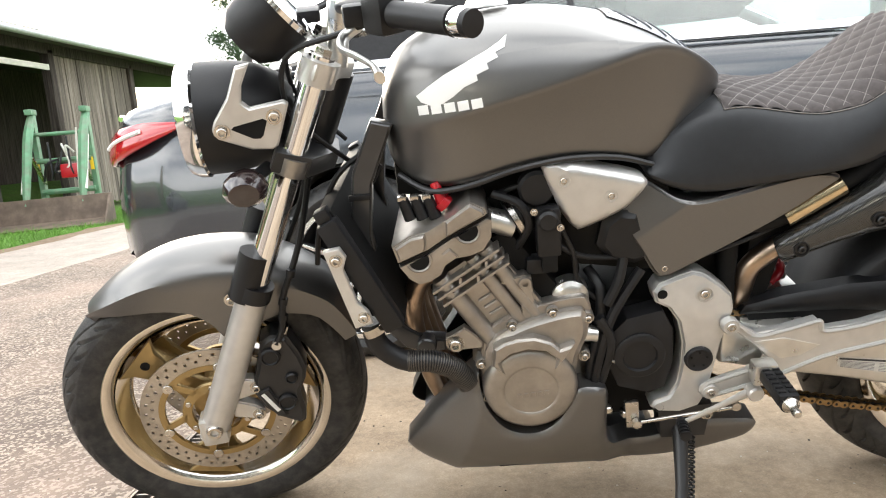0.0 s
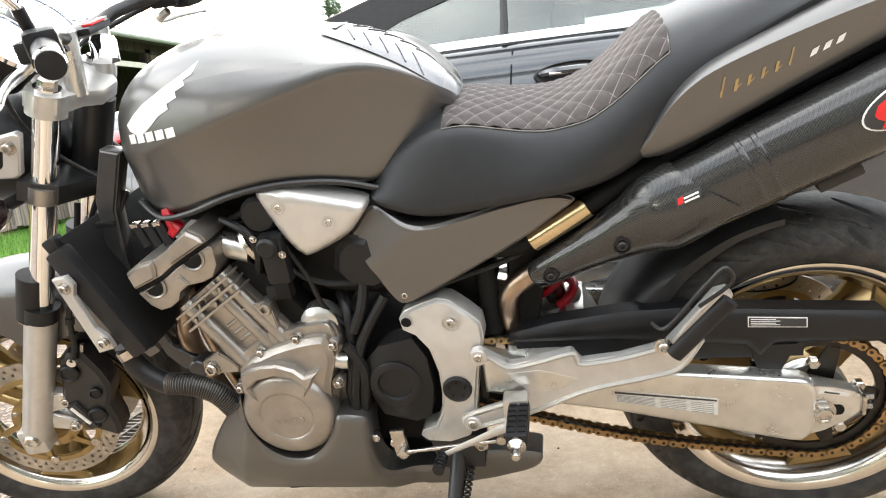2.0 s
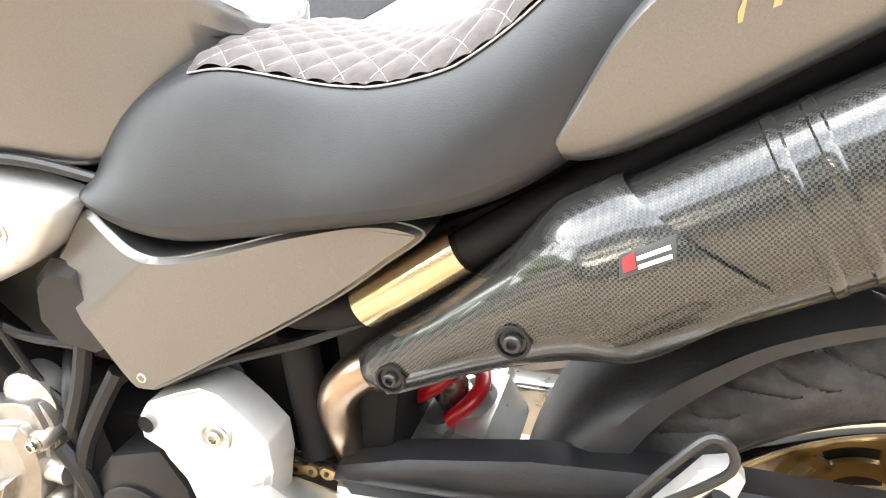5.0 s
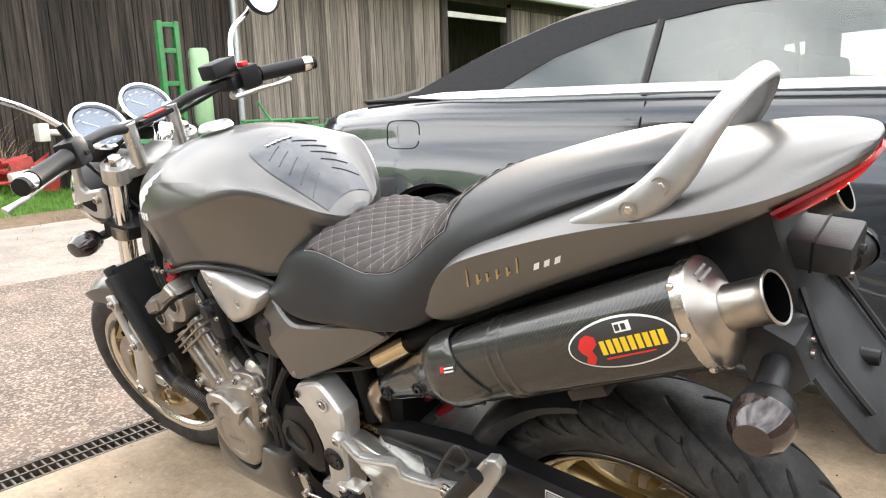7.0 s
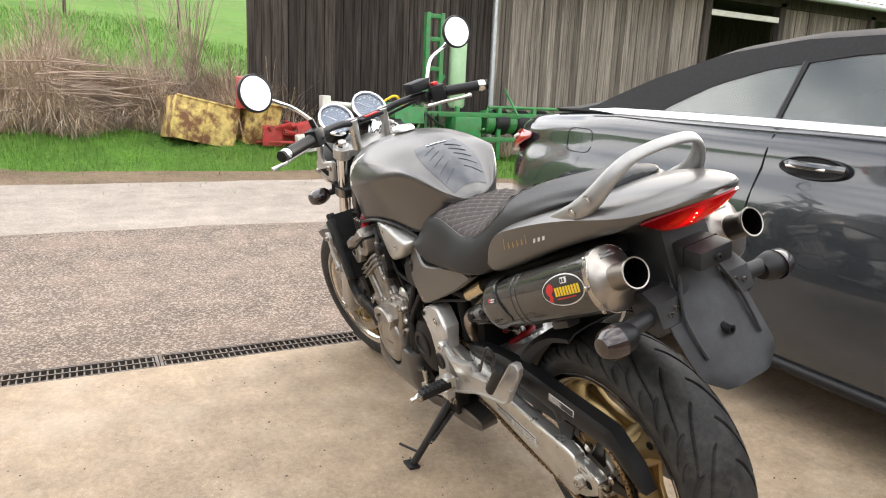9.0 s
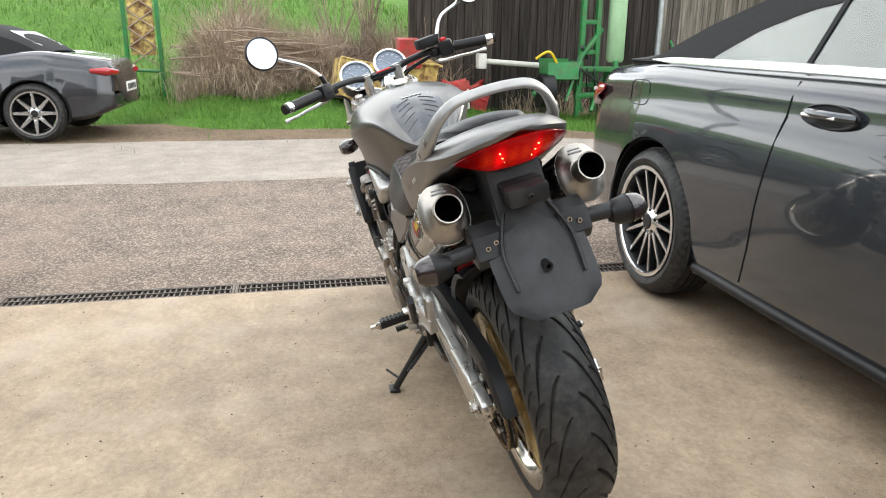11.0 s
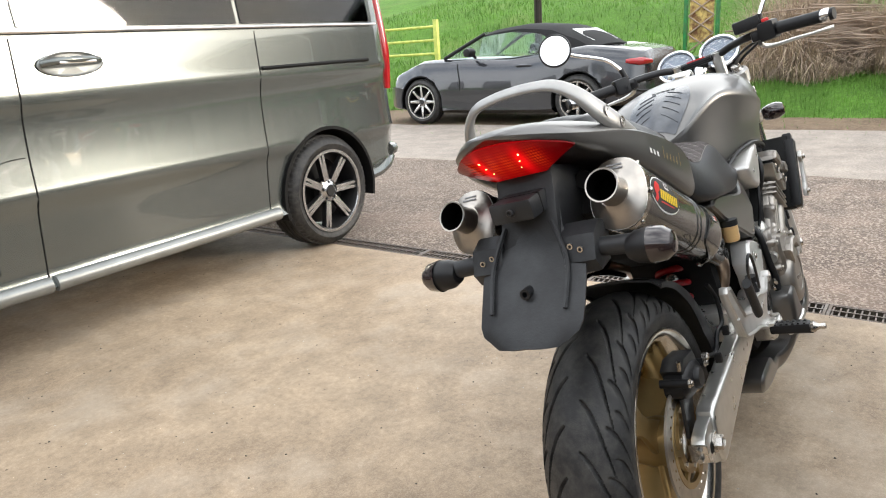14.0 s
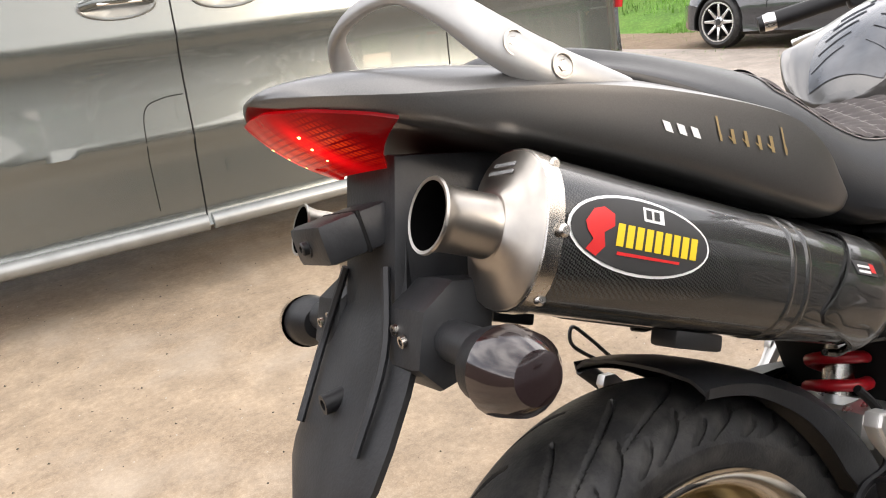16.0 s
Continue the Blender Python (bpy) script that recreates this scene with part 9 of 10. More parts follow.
def grab_rail():
    half = [(0.008, 0.140, 0.928), (0.050, 0.141, 0.942), (0.090, 0.138, 0.960), (0.122, 0.127, 0.988), (0.146, 0.107, 1.022), (0.160, 0.078, 1.045), (0.165, 0.040, 1.053)]
    pts = [(x, -y, z) for x, y, z in half] + [(0.166, 0, 1.055)] + half[::-1]
    size = [0.009, 0.016, 0.0205, 0.0195, 0.0155, 0.0130, 0.0120]
    g = part("grab_rail", tube(pts, size + [0.012] + size[::-1], 16, 8, flat=0.55), M_RAIL, bike, "silver cast grab rail")
    for s in (-1, 1):
        for x, y, z in ((0.082, 0.1475, 0.957), (0.115, 0.138, 0.982)):
            part("bolt_hole", lathe([(0.0105, 0.003), (0.0092, 0.003), (0.0085, 0.001), (0, 0.001)], 24, Matrix.Translation((x, s * y, z)) @ Matrix.Diagonal((1, s, 1, 1))), M_ENGINE, g)
            part("bolt", disc_y(x, s * (y + 0.001), z, 0.0052, 0.004, 0.001, 6), M_STEEL, g)
    return g


grab_rail()


def footrests():
    for s in (-1, 1):
        peg = part("footrest", tube([(-0.462, s * 0.205, 0.392), (-0.462, s * 0.30, 0.388)], 0.013, 12, raw=True, flat=1.0), M_BLACK, bike, "rubber-topped footrest")
        rub = part("peg_rubber", box(-0.460, s * 0.252, 0.394, 0.034, 0.088, 0.022, 0.006), M_BLACK, peg, "ribbed black rubber")
        for k in range(6):
            for e in (-1, 1):
                part("rib", box(-0.460 + e * 0.008, s * (0.222 + 0.0125 * k), 0.4055, 0.012, 0.006, 0.004, 0.001), M_BLACK, rub)
        part("peg_tip", lathe([(0, 0.0), (0.013, 0.0), (0.014, 0.006), (0.009, 0.012), (0.006, 0.018), (0.0075, 0.026), (0.0055, 0.031), (0, 0.032)], 18, at((-0.460, s * 0.296, 0.391)) @ Matrix.Diagonal((1, s, 1, 1))), M_STEEL, peg)
        part("peg_mount", box(-0.465, s * 0.207, 0.392, 0.04, 0.03, 0.04, 0.006), M_ALLOY, peg)
        pp = part("pillion_footrest", tube([(-0.225, s * 0.215, 0.478), (-0.150, s * 0.222, 0.568)], 0.013, 12, raw=True, flat=0.7), M_BLACK, bike, "folded pillion footrest")
        hook = part("peg_hook", tube([(-0.255, s * 0.215, 0.535), (-0.235, s * 0.225, 0.532), (-0.185, s * 0.235, 0.60), (-0.160, s * 0.235, 0.625), (-0.150, s * 0.23, 0.60), (-0.19, s * 0.22, 0.56)], 0.003, 8), M_BLACKM, bike)
        bolt("peg_bolt", -0.238, s * 0.205, 0.487, 0.009, pp, s)
        pp.location = hook.location = (0 if s < 0 else -0.040, 0, 0)
        peg.location = (0, 0, 0) if s < 0 else (0, -0.020, -0.025)
    sl = part("gear_lever", tube([(-0.478, -0.200, 0.349), (-0.53, -0.208, 0.330), (-0.592, -0.212, 0.303)], [0.010, 0.006, 0.005], 10, 4, flat=0.6), M_SILVER, bike, "silver gear lever")
    part("lever_boss", disc_y(-0.476, -0.205, 0.350, 0.014, 0.024, 0.003, 20), M_SILVER, sl)
    toe = part("lever_rubber", tube([(-0.598, -0.205, 0.299), (-0.602, -0.246, 0.295)], 0.009, 14, raw=True), M_BLACK, sl)
    for k in range(5):
        part("rubber_rib", tube([(-0.5986 - 0.0006 * k, -0.211 - 0.008 * k, 0.2984), (-0.599 - 0.0006 * k, -0.214 - 0.008 * k, 0.2981)], 0.0102, 14, raw=True), M_BLACK, toe)
    part("shift_rod", rod((-0.664, -0.19, 0.290), (-0.508, -0.195, 0.312), 0.0035), M_STEEL, sl)
    for x, z in ((-0.672, 0.289), (-0.500, 0.314)):
        part("shift_joint", lathe([(0, -0.008), (0.008, -0.006), (0.008, 0.006), (0, 0.008)], 14, at((x, -0.192, z))), M_STEEL, sl)
    part("shift_crank", prism([(-0.692, 0.33), (-0.668, 0.33), (-0.665, 0.275), (-0.688, 0.275)], -0.185, -0.175, 0.002), M_STEEL, sl)


footrests()


def side_stand():
    # hinge under the pivot plate; the foot rests on the floor
    inv = bike.matrix_basis.inverted()
    foot = inv @ Vector((-0.61, -0.275, 0.012))
    top = Vector((-0.585, -0.155, 0.255))
    st = part("side_stand", tube([top, top.lerp(foot, 0.5) + Vector((0.004, -0.004, 0)), foot], [0.015, 0.0115, 0.0115], 12), M_BLACKM, bike, "black steel side stand")
    part("stand_foot", box(0, 0, 0, 0.05, 0.035, 0.008, 0.003), M_BLACKM, st, m=inv @ at((-0.615, -0.280, 0.006)))
    a, b = inv @ Vector((-0.605, -0.268, 0.05)), inv @ Vector((-0.66, -0.300, 0.055))
    part("stand_tang", rod(a, b, 0.004), M_BLACKM, st)
    part("stand_bracket", prism([(-0.62, 0.23), (-0.63, 0.30), (-0.53, 0.30), (-0.54, 0.23)], -0.165, -0.12, 0.005), M_BLACKM, st)
    sp = []
    p0, p1 = top + Vector((0.02, -0.006, -0.02)), top.lerp(foot, 0.62) + Vector((0.02, 0, 0))
    for k in range(100):
        t = k / 99
        c = p0.lerp(p1, t)
        sp.append(c + Vector((0.007 * math.cos(t * math.tau * 14), 0.007 * math.sin(t * math.tau * 14), 0)))
    bolt("stand_bolt", -0.540, -0.166, 0.280, 0.008, st, -1)
    part("stand_spring", tube(sp, 0.0022, 5, raw=True), M_BLACKM, st)


side_stand()

# ---- markings, hoses and small parts of the motorcycle ----
def patch(name, pts, y, parent, mat, side=-1, thick=0.0008, label=""):
    """A thin sticker or painted mark of any outline on a side."""
    return part(name, prism(pts, side * (y + thick), side * y, 0), mat, parent, label, False)


def oval(cx, cz, a, b, tilt, n=36):
    out = []
    for k in range(n):
        t = k * math.tau / n
        x, z = a * math.cos(t), b * math.sin(t)
        out.append((cx + x * math.cos(tilt) - z * math.sin(tilt), cz + x * math.sin(tilt) + z * math.cos(tilt)))
    return out


def turned(pts, cx, cz, tilt, k=1.0):
    c, s = math.cos(tilt), math.sin(tilt)
    return [(cx + (x * c - z * s) * k, cz + (x * s + z * c) * k) for x, z in pts]


def wrap_mark(name, pts, parent, mat, over, thick=0.0012, label="", grid=0.006):
    """A mark laid onto a curved surface; over(x, z) gives the outward y there."""
    arr = np.array(pts)
    nb = np.roll(arr, -1, 0)

    def inside(x, z):
        hit = ((arr[:, 1] > z) != (nb[:, 1] > z)) & (x < (nb[:, 0] - arr[:, 0]) * (z - arr[:, 1]) / np.where(nb[:, 1] == arr[:, 1], 1e-9, nb[:, 1] - arr[:, 1]) + arr[:, 0])
        return hit.sum() % 2 == 1
    lo, hi = arr.min(0), arr.max(0)
    inner = [(x, z) for x in np.arange(lo[0], hi[0], grid) for z in np.arange(lo[1], hi[1], grid) if inside(x, z)]
    n = len(pts)
    co, _, faces, _, _, _ = delaunay_2d_cdt([Vector(p) for p in pts] + [Vector(p) for p in inner], [(i, (i + 1) % n) for i in range(n)], [], 1, 1e-6)
    bm = bmesh.new()
    vs = [bm.verts.new((p.x, over(p.x, p.y), p.y)) for p in co]
    for f in faces:
        bm.faces.new([vs[i] for i in f])
    bmesh.ops.recalc_face_normals(bm, faces=bm.faces)
    return part(name, bm, mat, parent, label)


dg = bpy.context.evaluated_depsgraph_get()


def surface_of(ob, side, lift):
    """The outward y of a part's surface, found by a ray from the side."""
    bpy.context.view_layer.update()
    ev = ob.evaluated_get(bpy.context.evaluated_depsgraph_get())

    def f(x, z):
        hit, p, _, _ = ev.ray_cast(Vector((x, side * 0.6, z)), Vector((0, -side, 0)))
        return p.y + side * lift if hit else side * 0.12
    return f


WING = [(0.0, 0.0), (0.018, 0.012), (0.042, 0.026), (0.075, 0.040), (0.132, 0.066), (0.127, 0.053), (0.114, 0.048), (0.117, 0.042), (0.101, 0.036), (0.103, 0.029), (0.086, 0.023), (0.087, 0.016), (0.068, 0.009), (0.052, -0.002), (0.036, -0.011), (0.020, -0.013), (0.006, -0.008)]
NAME = [(0.0, 0.0), (0.108, 0.006), (0.108, 0.018), (0.0, 0.012)]
for s in (-1, 1):
    srf = surface_of(tank, s, 0.0012)
    wrap_mark("wing_mark", turned(WING, -1.006, 0.896, radians(2), 1.1), tank, M_WHITE, srf, label="white wing-shaped emblem")
    for k in range(5):
        x0 = -1.004 + k * 0.0205
        wrap_mark("name_bar", turned([(0, 0), (0.0165, 0.0008), (0.0165, 0.0145), (0, 0.0138)], x0, 0.868 + 0.0022 * k, radians(6)), tank, M_WHITE, srf, grid=0.005)


M_PAD = shader("grey_gel_pad", (0.075, 0.08, 0.09), 0.26, 0.3, 0.2, 40, coat=0.4)


def tank_pad():
    """Clear-grey protective pad on the tank's rear, with raised ribs."""
    bpy.context.view_layer.update()
    ev = tank.evaluated_get(bpy.context.evaluated_depsgraph_get())
    bm = bmesh.new()
    rows = []
    for i in range(19):
        x = -0.700 + 0.168 * i / 18
        w = 0.030 + 0.048 * math.sin(math.pi * min(1, 0.25 + 0.6 * i / 18))
        row = []
        for j in range(15):
            y = -w + 2 * w * j / 14
            hit, p, _, _ = ev.ray_cast(Vector((x, y, 1.3)), Vector((0, 0, -1)))
            row.append(bm.verts.new((x, y, (p.z if hit else 0.95) + 0.0022)))
        rows.append(row)
    for a, b in zip(rows, rows[1:]):
        for j in range(14):
            bm.faces.new((a[j], b[j], b[j + 1], a[j + 1]))
    bmesh.ops.recalc_face_normals(bm, faces=bm.faces)
    pad = part("tank_pad", bm, M_PAD, tank, "smoky grey tank protector pad")
    for k in range(5):
        for s in (-1, 1):
            pts = []
            for f in np.linspace(0, 1, 6):
                x, y = -0.672 + 0.024 * k + 0.02 * f, s * (0.016 + 0.042 * f)
                hit, p, _, _ = ev.ray_cast(Vector((x, y, 1.3)), Vector((0, 0, -1)))
                pts.append((x, y, (p.z if hit else 0.95) + 0.003))
            part("pad_rib", tube(pts, 0.0012, 6, raw=True), M_PAD, pad)
    for k in range(5):
        x, y = -0.690, -0.026 + 0.013 * k
        hit, p, _, _ = ev.ray_cast(Vector((x, y, 1.3)), Vector((0, 0, -1)))
        part("pad_bar", box(x, y, (p.z if hit else 0.98) + 0.003, 0.010, 0.010, 0.001), M_WHITE, pad)


tank_pad()

tail = [o for o in bike.children if o.name.startswith("tail_cowl")][0]
for s in (-1, 1):
    srf = surface_of(tail, s, 0.0012)
    gold = shader("gold_script_" + ("a" if s < 0 else "b"), (0.42, 0.31, 0.15), 0.4, 0.5)
    for k, (h, w) in enumerate(((0.024, 0.005), (0.014, 0.009), (0.012, 0.008), (0.013, 0.008), (0.012, 0.008), (0.020, 0.005))):
        wrap_mark("script_stroke", turned([(0, 0), (w * 0.5, 0), (w * 0.5 + h * 0.55, h), (h * 0.55, h)], -0.152 + 0.0165 * k, 0.834 + 0.0062 * k, radians(20)), tail, gold, srf, grid=0.004)
        wrap_mark("script_stroke", turned([(0, 0), (w * 1.3, h * 0.35), (w * 1.5, h * 0.5), (w * 0.3, h * 0.22)], -0.152 + 0.0165 * k, 0.834 + 0.0062 * k, radians(20)), tail, gold, srf, grid=0.004)
    for k in range(3):
        wrap_mark("number_bar", turned([(0, 0), (0.009, 0.001), (0.015, 0.009), (0.006, 0.008)], -0.045 + 0.015 * k, 0.872 + 0.0058 * k, radians(20)), tail, M_WHITE, srf, grid=0.004)

for s in (-1, 1):
    sil = [o for o in bike.children if o.name.startswith("silencer") and (sum(v.co.y for v in o.data.vertices) > 0) == (s > 0)][0]
    tilt = radians(24)
    cx, cz = 0.078, 0.817
    a1, a2, a3 = (surface_of(sil, s, q) for q in (0.0010, 0.0016, 0.0022))
    wrap_mark("label_rim", oval(cx, cz, 0.074, 0.030, tilt), sil, M_WHITE, a1, label="oval white-edged maker's label")
    wrap_mark("label_field", oval(cx, cz, 0.0715, 0.0278, tilt), sil, M_INK, a2)
    fl = 1 if s < 0 else -1
    c, sn = math.cos(tilt), math.sin(tilt)

    def lab(u, v):
        u *= fl
        return (cx + u * c - v * sn, cz + u * sn + v * c)
    wrap_mark("label_emblem", [lab(u - 0.046, v) for u, v in ((-0.012, 0.004), (-0.004, 0.014), (0.006, 0.017), (0.016, 0.013), (0.016, 0.004), (0.006, -0.002), (0.008, -0.012), (0.000, -0.020), (-0.010, -0.016), (-0.004, -0.008), (-0.010, -0.002))], sil, M_REDP, a3, grid=0.004)
    for k in range(9):
        wrap_mark("label_bar", [lab(-0.028 + 0.0098 * k + u, v) for u, v in ((0, -0.010), (0.0072, -0.010), (0.0088, 0.007), (0.0016, 0.007))], sil, M_YELLOW, a3, grid=0.004)
    wrap_mark("label_line", [lab(u, v) for u, v in ((-0.026, -0.0165), (0.040, -0.0155), (0.040, -0.0135), (-0.026, -0.0140))], sil, M_REDP, a3, grid=0.004)
    wrap_mark("label_tag", [lab(u, v) for u, v in ((0.000, 0.0125), (0.022, 0.0125), (0.022, 0.0235), (0.000, 0.0235))], sil, M_WHITE, a3, grid=0.004)
    a4 = surface_of(sil, s, 0.0028)
    for k, (u0, u1) in enumerate(((0.002, 0.008), (0.0105, 0.0165))):
        wrap_mark("tag_bar", [lab(u, v) for u, v in ((u0, 0.0145), (u1, 0.0145), (u1, 0.0215), (u0, 0.0215))], sil, M_INK, a4, grid=0.004)

for s in (-1, 1):
    sl = [o for o in bike.children if o.name.startswith("exhaust_guard") and (sum(v.co.y for v in o.data.vertices) > 0) == (s > 0)][0]
    srf, sr2 = surface_of(sl, s, 0.0010), surface_of(sl, s, 0.0016)
    wrap_mark("badge", turned([(0, 0), (0.034, 0.008), (0.036, 0.022), (0.002, 0.014)], -0.213, 0.696, radians(10)), sl, M_INK, srf, label="small maker's badge", grid=0.005)
    wrap_mark("badge_red", turned([(0.003, 0.004), (0.011, 0.006), (0.011, 0.015), (0.004, 0.0125)], -0.213, 0.696, radians(10)), sl, M_REDP, sr2, grid=0.004)
    for q in (0.0, 0.005):
        wrap_mark("badge_bar", turned([(0.012, 0.005 + q), (0.032, 0.0095 + q), (0.032, 0.0120 + q), (0.012, 0.0075 + q)], -0.213, 0.696, radians(10)), sl, M_WHITE, sr2, grid=0.004)

part("guard_skirt", prism([(-0.47, 0.465), (-0.05, 0.452), (-0.02, 0.440), (-0.02, 0.405), (-0.45, 0.412)], -0.124, -0.120, 0.001), M_BLACK, cguard)
# warning label on the chain guard, data label on the swingarm
srf = surface_of(cguard, -1, 0.0010)
sr2 = surface_of(cguard, -1, 0.0016)
wrap_mark("warning_label", [(-0.105, 0.468), (-0.020, 0.462), (-0.020, 0.478), (-0.105, 0.485)], cguard, M_WHITE, srf, label="small printed warning label")
wrap_mark("label_field", [(-0.1035, 0.4695), (-0.0215, 0.4635), (-0.0215, 0.4765), (-0.1035, 0.4835)], cguard, M_INK, sr2)
sr3 = surface_of(cguard, -1, 0.0022)
for k in range(4):
    z = 0.4805 - 0.003 * k
    wrap_mark("text_bar", [(-0.101, z), (-0.065 + 0.006 * (k % 2), z - 0.0025), (-0.065 + 0.006 * (k % 2), z - 0.0013), (-0.101, z + 0.0012)], cguard, M_WHITE, sr3, grid=0.004)
arm = [o for o in bike.children if o.name.startswith("swingarm") and not o.name.startswith("swingarm_b") and sum(v.co.y for v in o.data.vertices) < 0][0]
q = patch("data_label", [(-0.313, 0.355), (-0.152, 0.320), (-0.152, 0.352), (-0.313, 0.376)], 0.1552, arm, M_LABELW, -1, 0.0008, "worn white data label")
patch("label_head", [(-0.311, 0.3705), (-0.154, 0.3475), (-0.154, 0.3508), (-0.311, 0.3742)], 0.1561, q, M_INK, -1, 0.0004)
for k in range(6):
    for x0, x1 in ((-0.308, -0.248), (-0.240, -0.200), (-0.194, -0.158)):
        lo = lambda x: 0.3565 + 0.0022 * k - (x + 0.313) * (0.217 - 0.0115 * k)
        patch("text_bar", [(x0, lo(x0)), (x1, lo(x1)), (x1, lo(x1) + 0.0009), (x0, lo(x0) + 0.0009)], 0.1561, q, M_PRINT, -1, 0.0004)
ql = patch("adjuster_label", [(-0.004, 0.352), (0.040, 0.343), (0.042, 0.350), (-0.002, 0.361)], 0.1493, arm, M_LABELW, -1, 0.0006)
patch("text_bar", [(0.004, 0.3525), (0.026, 0.348), (0.027, 0.3505), (0.005, 0.3555)], 0.1501, ql, M_INK, -1, 0.0004)


def small_parts():
    # wiring, hoses and cables about the engine
    for k, pts in enumerate([
            [(-0.72, -0.165, 0.52), (-0.70, -0.16, 0.56), (-0.69, -0.15, 0.60)],
            [(-0.735, -0.172, 0.50), (-0.715, -0.172, 0.45), (-0.728, -0.168, 0.38), (-0.740, -0.165, 0.34)],
            [(-0.66, -0.150, 0.575), (-0.71, -0.165, 0.50), (-0.735, -0.172, 0.42), (-0.745, -0.17, 0.36)],
            [(-0.82, -0.15, 0.69), (-0.80, -0.16, 0.64), (-0.76, -0.155, 0.61), (-0.70, -0.15, 0.60)],
            [(-0.90, -0.13, 0.72), (-0.85, -0.15, 0.74), (-0.80, -0.15, 0.73)],
            [(-0.62, -0.14, 0.56), (-0.56, -0.13, 0.58), (-0.48, -0.12, 0.60), (-0.42, -0.11, 0.62)],
            [(-1.08, -0.10, 0.78), (-1.13, -0.12, 0.70), (-1.17, -0.12, 0.60), (-1.16, -0.11, 0.52)],
            [(-1.10, -0.07, 0.80), (-1.16, -0.08, 0.76), (-1.20, -0.09, 0.68), (-1.22, -0.08, 0.60)]]):
        part("hose" if k < 3 else "cable", tube(pts, 0.009 if k < 3 else 0.005, 8), M_BLACK, bike)
    for x, z in ((-0.742, 0.338), (-0.735, 0.352), (-0.690, 0.300), (-0.720, 0.312)):
        part("fitting", disc_y(x, -0.172, z, 0.008, 0.02, 0.002, 6), M_STEEL, bike)
    part("rear_brake_rod", tube([(-0.50, -0.10, 0.60), (-0.50, -0.10, 0.47)], 0.018, 10, raw=True), M_DEEP, bike)
    # rear brake: caliper, hose, reservoir and pedal on the other side
    body = [(-0.105, 0.425), (-0.098, 0.452), (-0.070, 0.470), (-0.020, 0.478), (0.025, 0.468), (0.045, 0.445), (0.040, 0.418), (0.010, 0.402), (-0.040, 0.396), (-0.085, 0.404)]
    cal = part("rear_caliper", pillow([(-0.03 + (x + 0.03) * 0.82, 0.44 + (z - 0.44) * 0.82) for x, z in body], 1, 0.132, 0.036, 0.010, 0.008, 0.006, None, 3), M_BLACK, bike, "black rear brake caliper")
    part("piston_housing", lathe([(0, 0.012), (0.018, 0.011), (0.022, 0.006), (0.023, -0.01)], 24, at((-0.035, 0.130, 0.436))), M_BLACK, cal)
    part("caliper_bridge", prism([(-0.080, 0.455), (-0.070, 0.480), (-0.010, 0.486), (0.020, 0.472), (0.010, 0.455)], 0.124, 0.080, 0.005), M_BLACKM, cal)
    for x, z in ((-0.088, 0.444), (0.026, 0.450)):
        pin = part("slider_pin", rod((x, 0.080, z), (x, 0.136, z), 0.0085, 16), M_BLACK, cal)
        bolt("bolt", x, 0.137, z, 0.006, pin, 1)
    part("bleed_nipple", rod((0.020, 0.120, 0.474), (0.026, 0.124, 0.494), 0.004, 6), M_STEEL, cal)
    part("torque_arm", prism([(-0.05, 0.410), (0.015, 0.412), (0.024, 0.335), (-0.02, 0.330)], 0.104, 0.112, 0.002), M_BLACKM, cal)
    hose = part("rear_brake_hose", tube([(-0.075, 0.138, 0.462), (-0.120, 0.142, 0.446), (-0.156, 0.142, 0.440), (-0.200, 0.140, 0.464), (-0.250, 0.140, 0.470), (-0.262, 0.136, 0.520), (-0.240, 0.128, 0.560)], 0.0050, 8), M_BLACK, bike)
    part("banjo_bolt", disc_y(-0.075, 0.143, 0.462, 0.008, 0.014, 0.002, 6), M_STEEL, hose)
    for x, z in ((-0.13, 0.400), (-0.22, 0.425)):
        part("hose_clip", box(x, 0.152, z + 0.035, 0.012, 0.014, 0.02, 0.003), M_BLACK, bike)
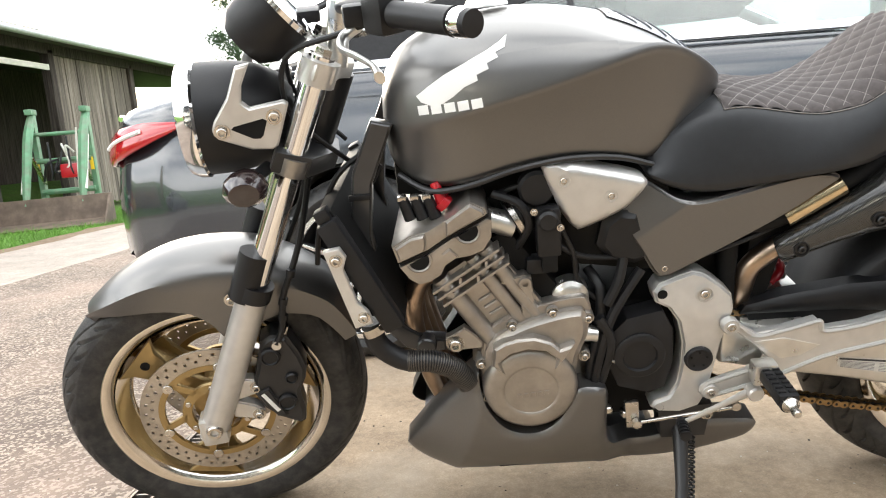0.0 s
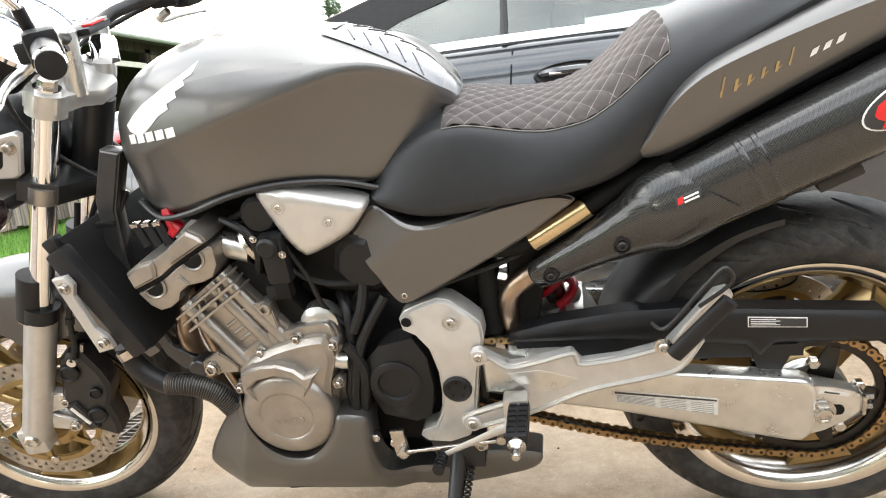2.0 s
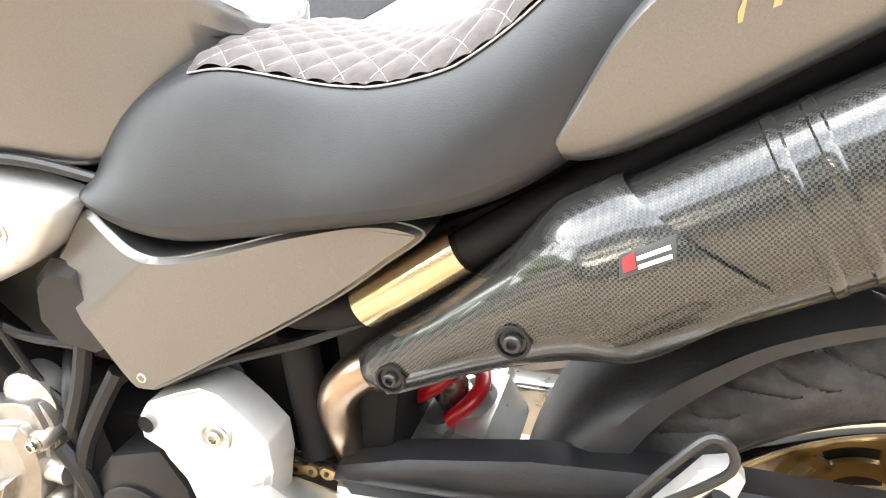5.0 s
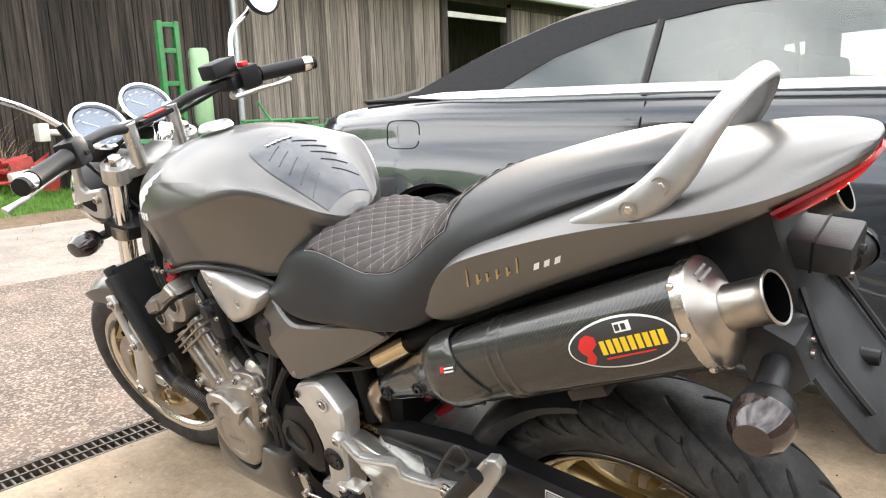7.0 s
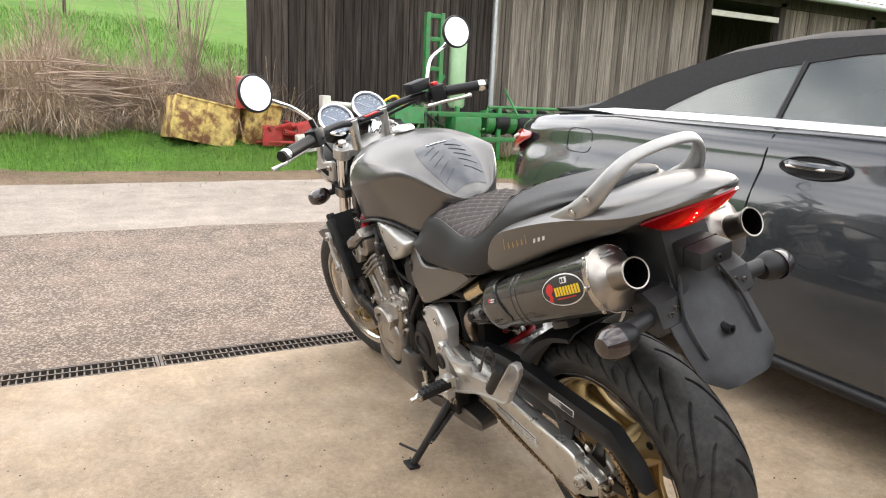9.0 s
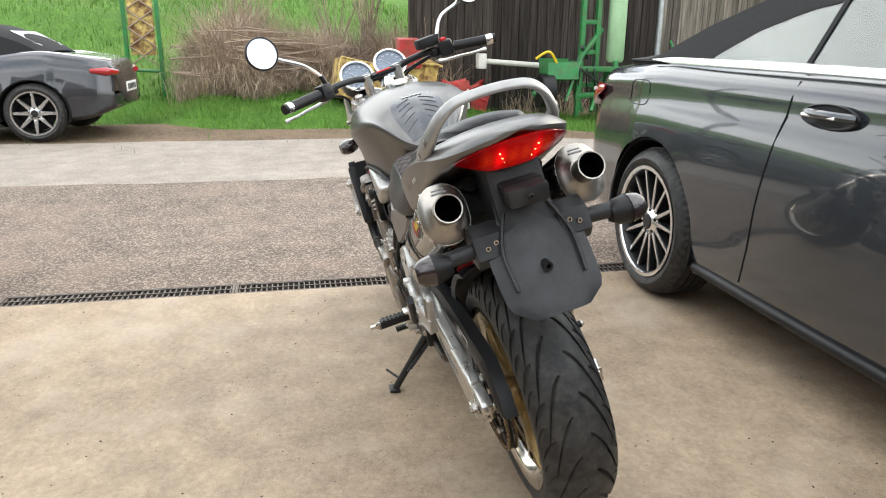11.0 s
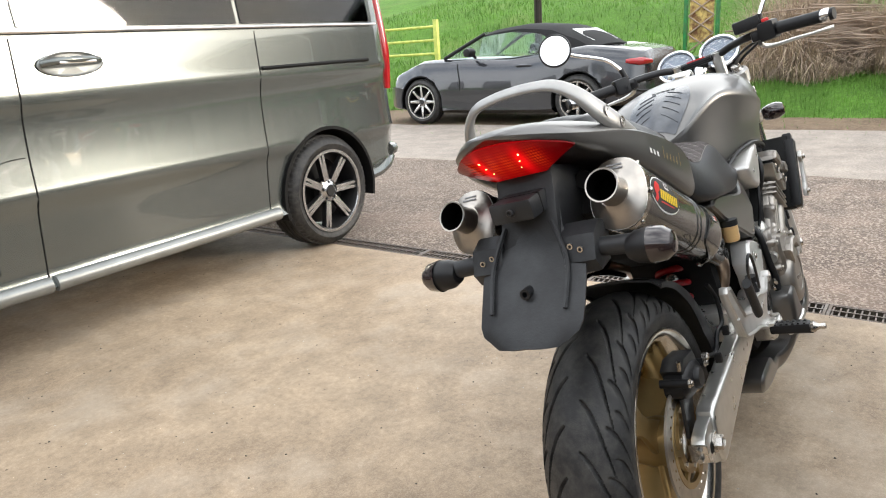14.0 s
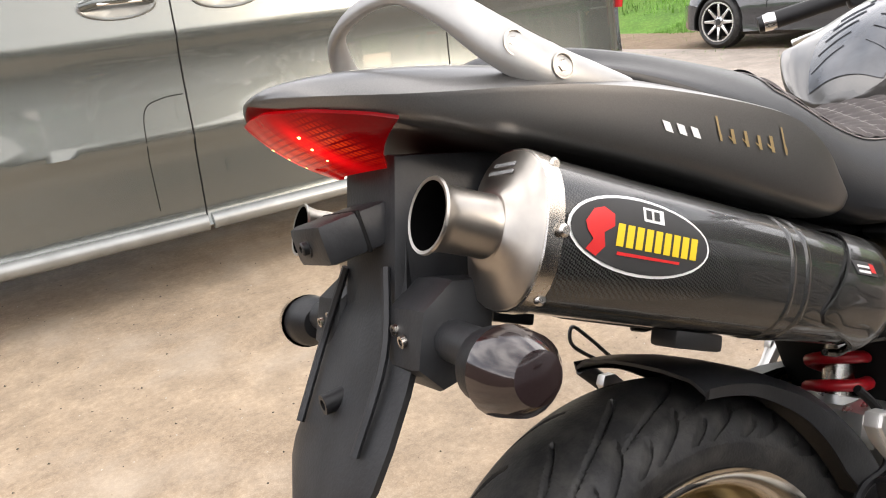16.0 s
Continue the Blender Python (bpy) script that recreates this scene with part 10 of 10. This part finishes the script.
    res = part("brake_reservoir", lathe([(0, 0.0), (0.017, 0.0), (0.019, 0.006), (0.019, 0.040), (0, 0.040)], 24, pose(-0.445, 0.150, 0.600) @ Matrix.Rotation(radians(90), 4, "X")), shader("amber_plastic", (0.55, 0.36, 0.16), 0.3, 0, 0.1, 20), bike, "translucent amber brake fluid pot")
    part("cap", lathe([(0, 0.038), (0.021, 0.038), (0.021, 0.052), (0, 0.054)], 24, pose(-0.445, 0.150, 0.600) @ Matrix.Rotation(radians(90), 4, "X")), M_BLACK, res)
    part("brake_pedal", tube([(-0.505, 0.205, 0.36), (-0.56, 0.212, 0.32), (-0.66, 0.222, 0.315), (-0.70, 0.225, 0.325)], 0.008, 8, flat=0.7), M_ALLOY, bike, "silver rear brake pedal")
    part("master_cylinder", tube([(-0.49, 0.165, 0.41), (-0.475, 0.165, 0.50)], 0.013, 12, raw=True), M_BLACK, bike)
    # hugger over the rear tyre
    rows = []
    for a in np.linspace(radians(99), radians(172), 30):
        d = math.degrees(a)
        lip = float(np.interp(d, [99, 112, 130, 150, 172], [0.022, 0.026, 0.040, 0.062, 0.055]))
        ring = []
        for u, q in ((-1.0, lip), (-1.03, lip * 0.5), (-0.98, 0.016), (-0.8, 0.005), (-0.4, 0.0), (0, -0.001), (0.4, 0.0), (0.8, 0.005), (0.98, 0.016), (1.03, lip * 0.5), (1.0, lip)):
            r = 0.330 + 0.012 * max(0.0, (d - 120) / 50) - q
            ring.append((r * math.cos(a), u * 0.100, 0.315 + r * math.sin(a)))
        rows.append(ring)
    part("rear_hugger", panel(rows, 0.004), M_GREYP, bike, "dusty black rear tyre hugger")
    part("seat_lock_bracket", box(-0.30, 0, 0.74, 0.3, 0.18, 0.08, 0.02), M_DEEP, bike)
    part("guard_arm", prism([(-0.10, 0.43), (-0.03, 0.43), (-0.055, 0.375), (-0.085, 0.375)], -0.128, -0.120, 0.003), M_BLACK, bike)
    # ignition barrel between the bars
    part("ignition_lock", lathe([(0, 0.02), (0.018, 0.02), (0.022, 0.012), (0.022, -0.02), (0, -0.02)], 20), M_CHROME, bike, m=STEER @ at(fork(0.795, 0, 0.045)) @ Matrix.Rotation(radians(65), 4, "X"))


small_parts()
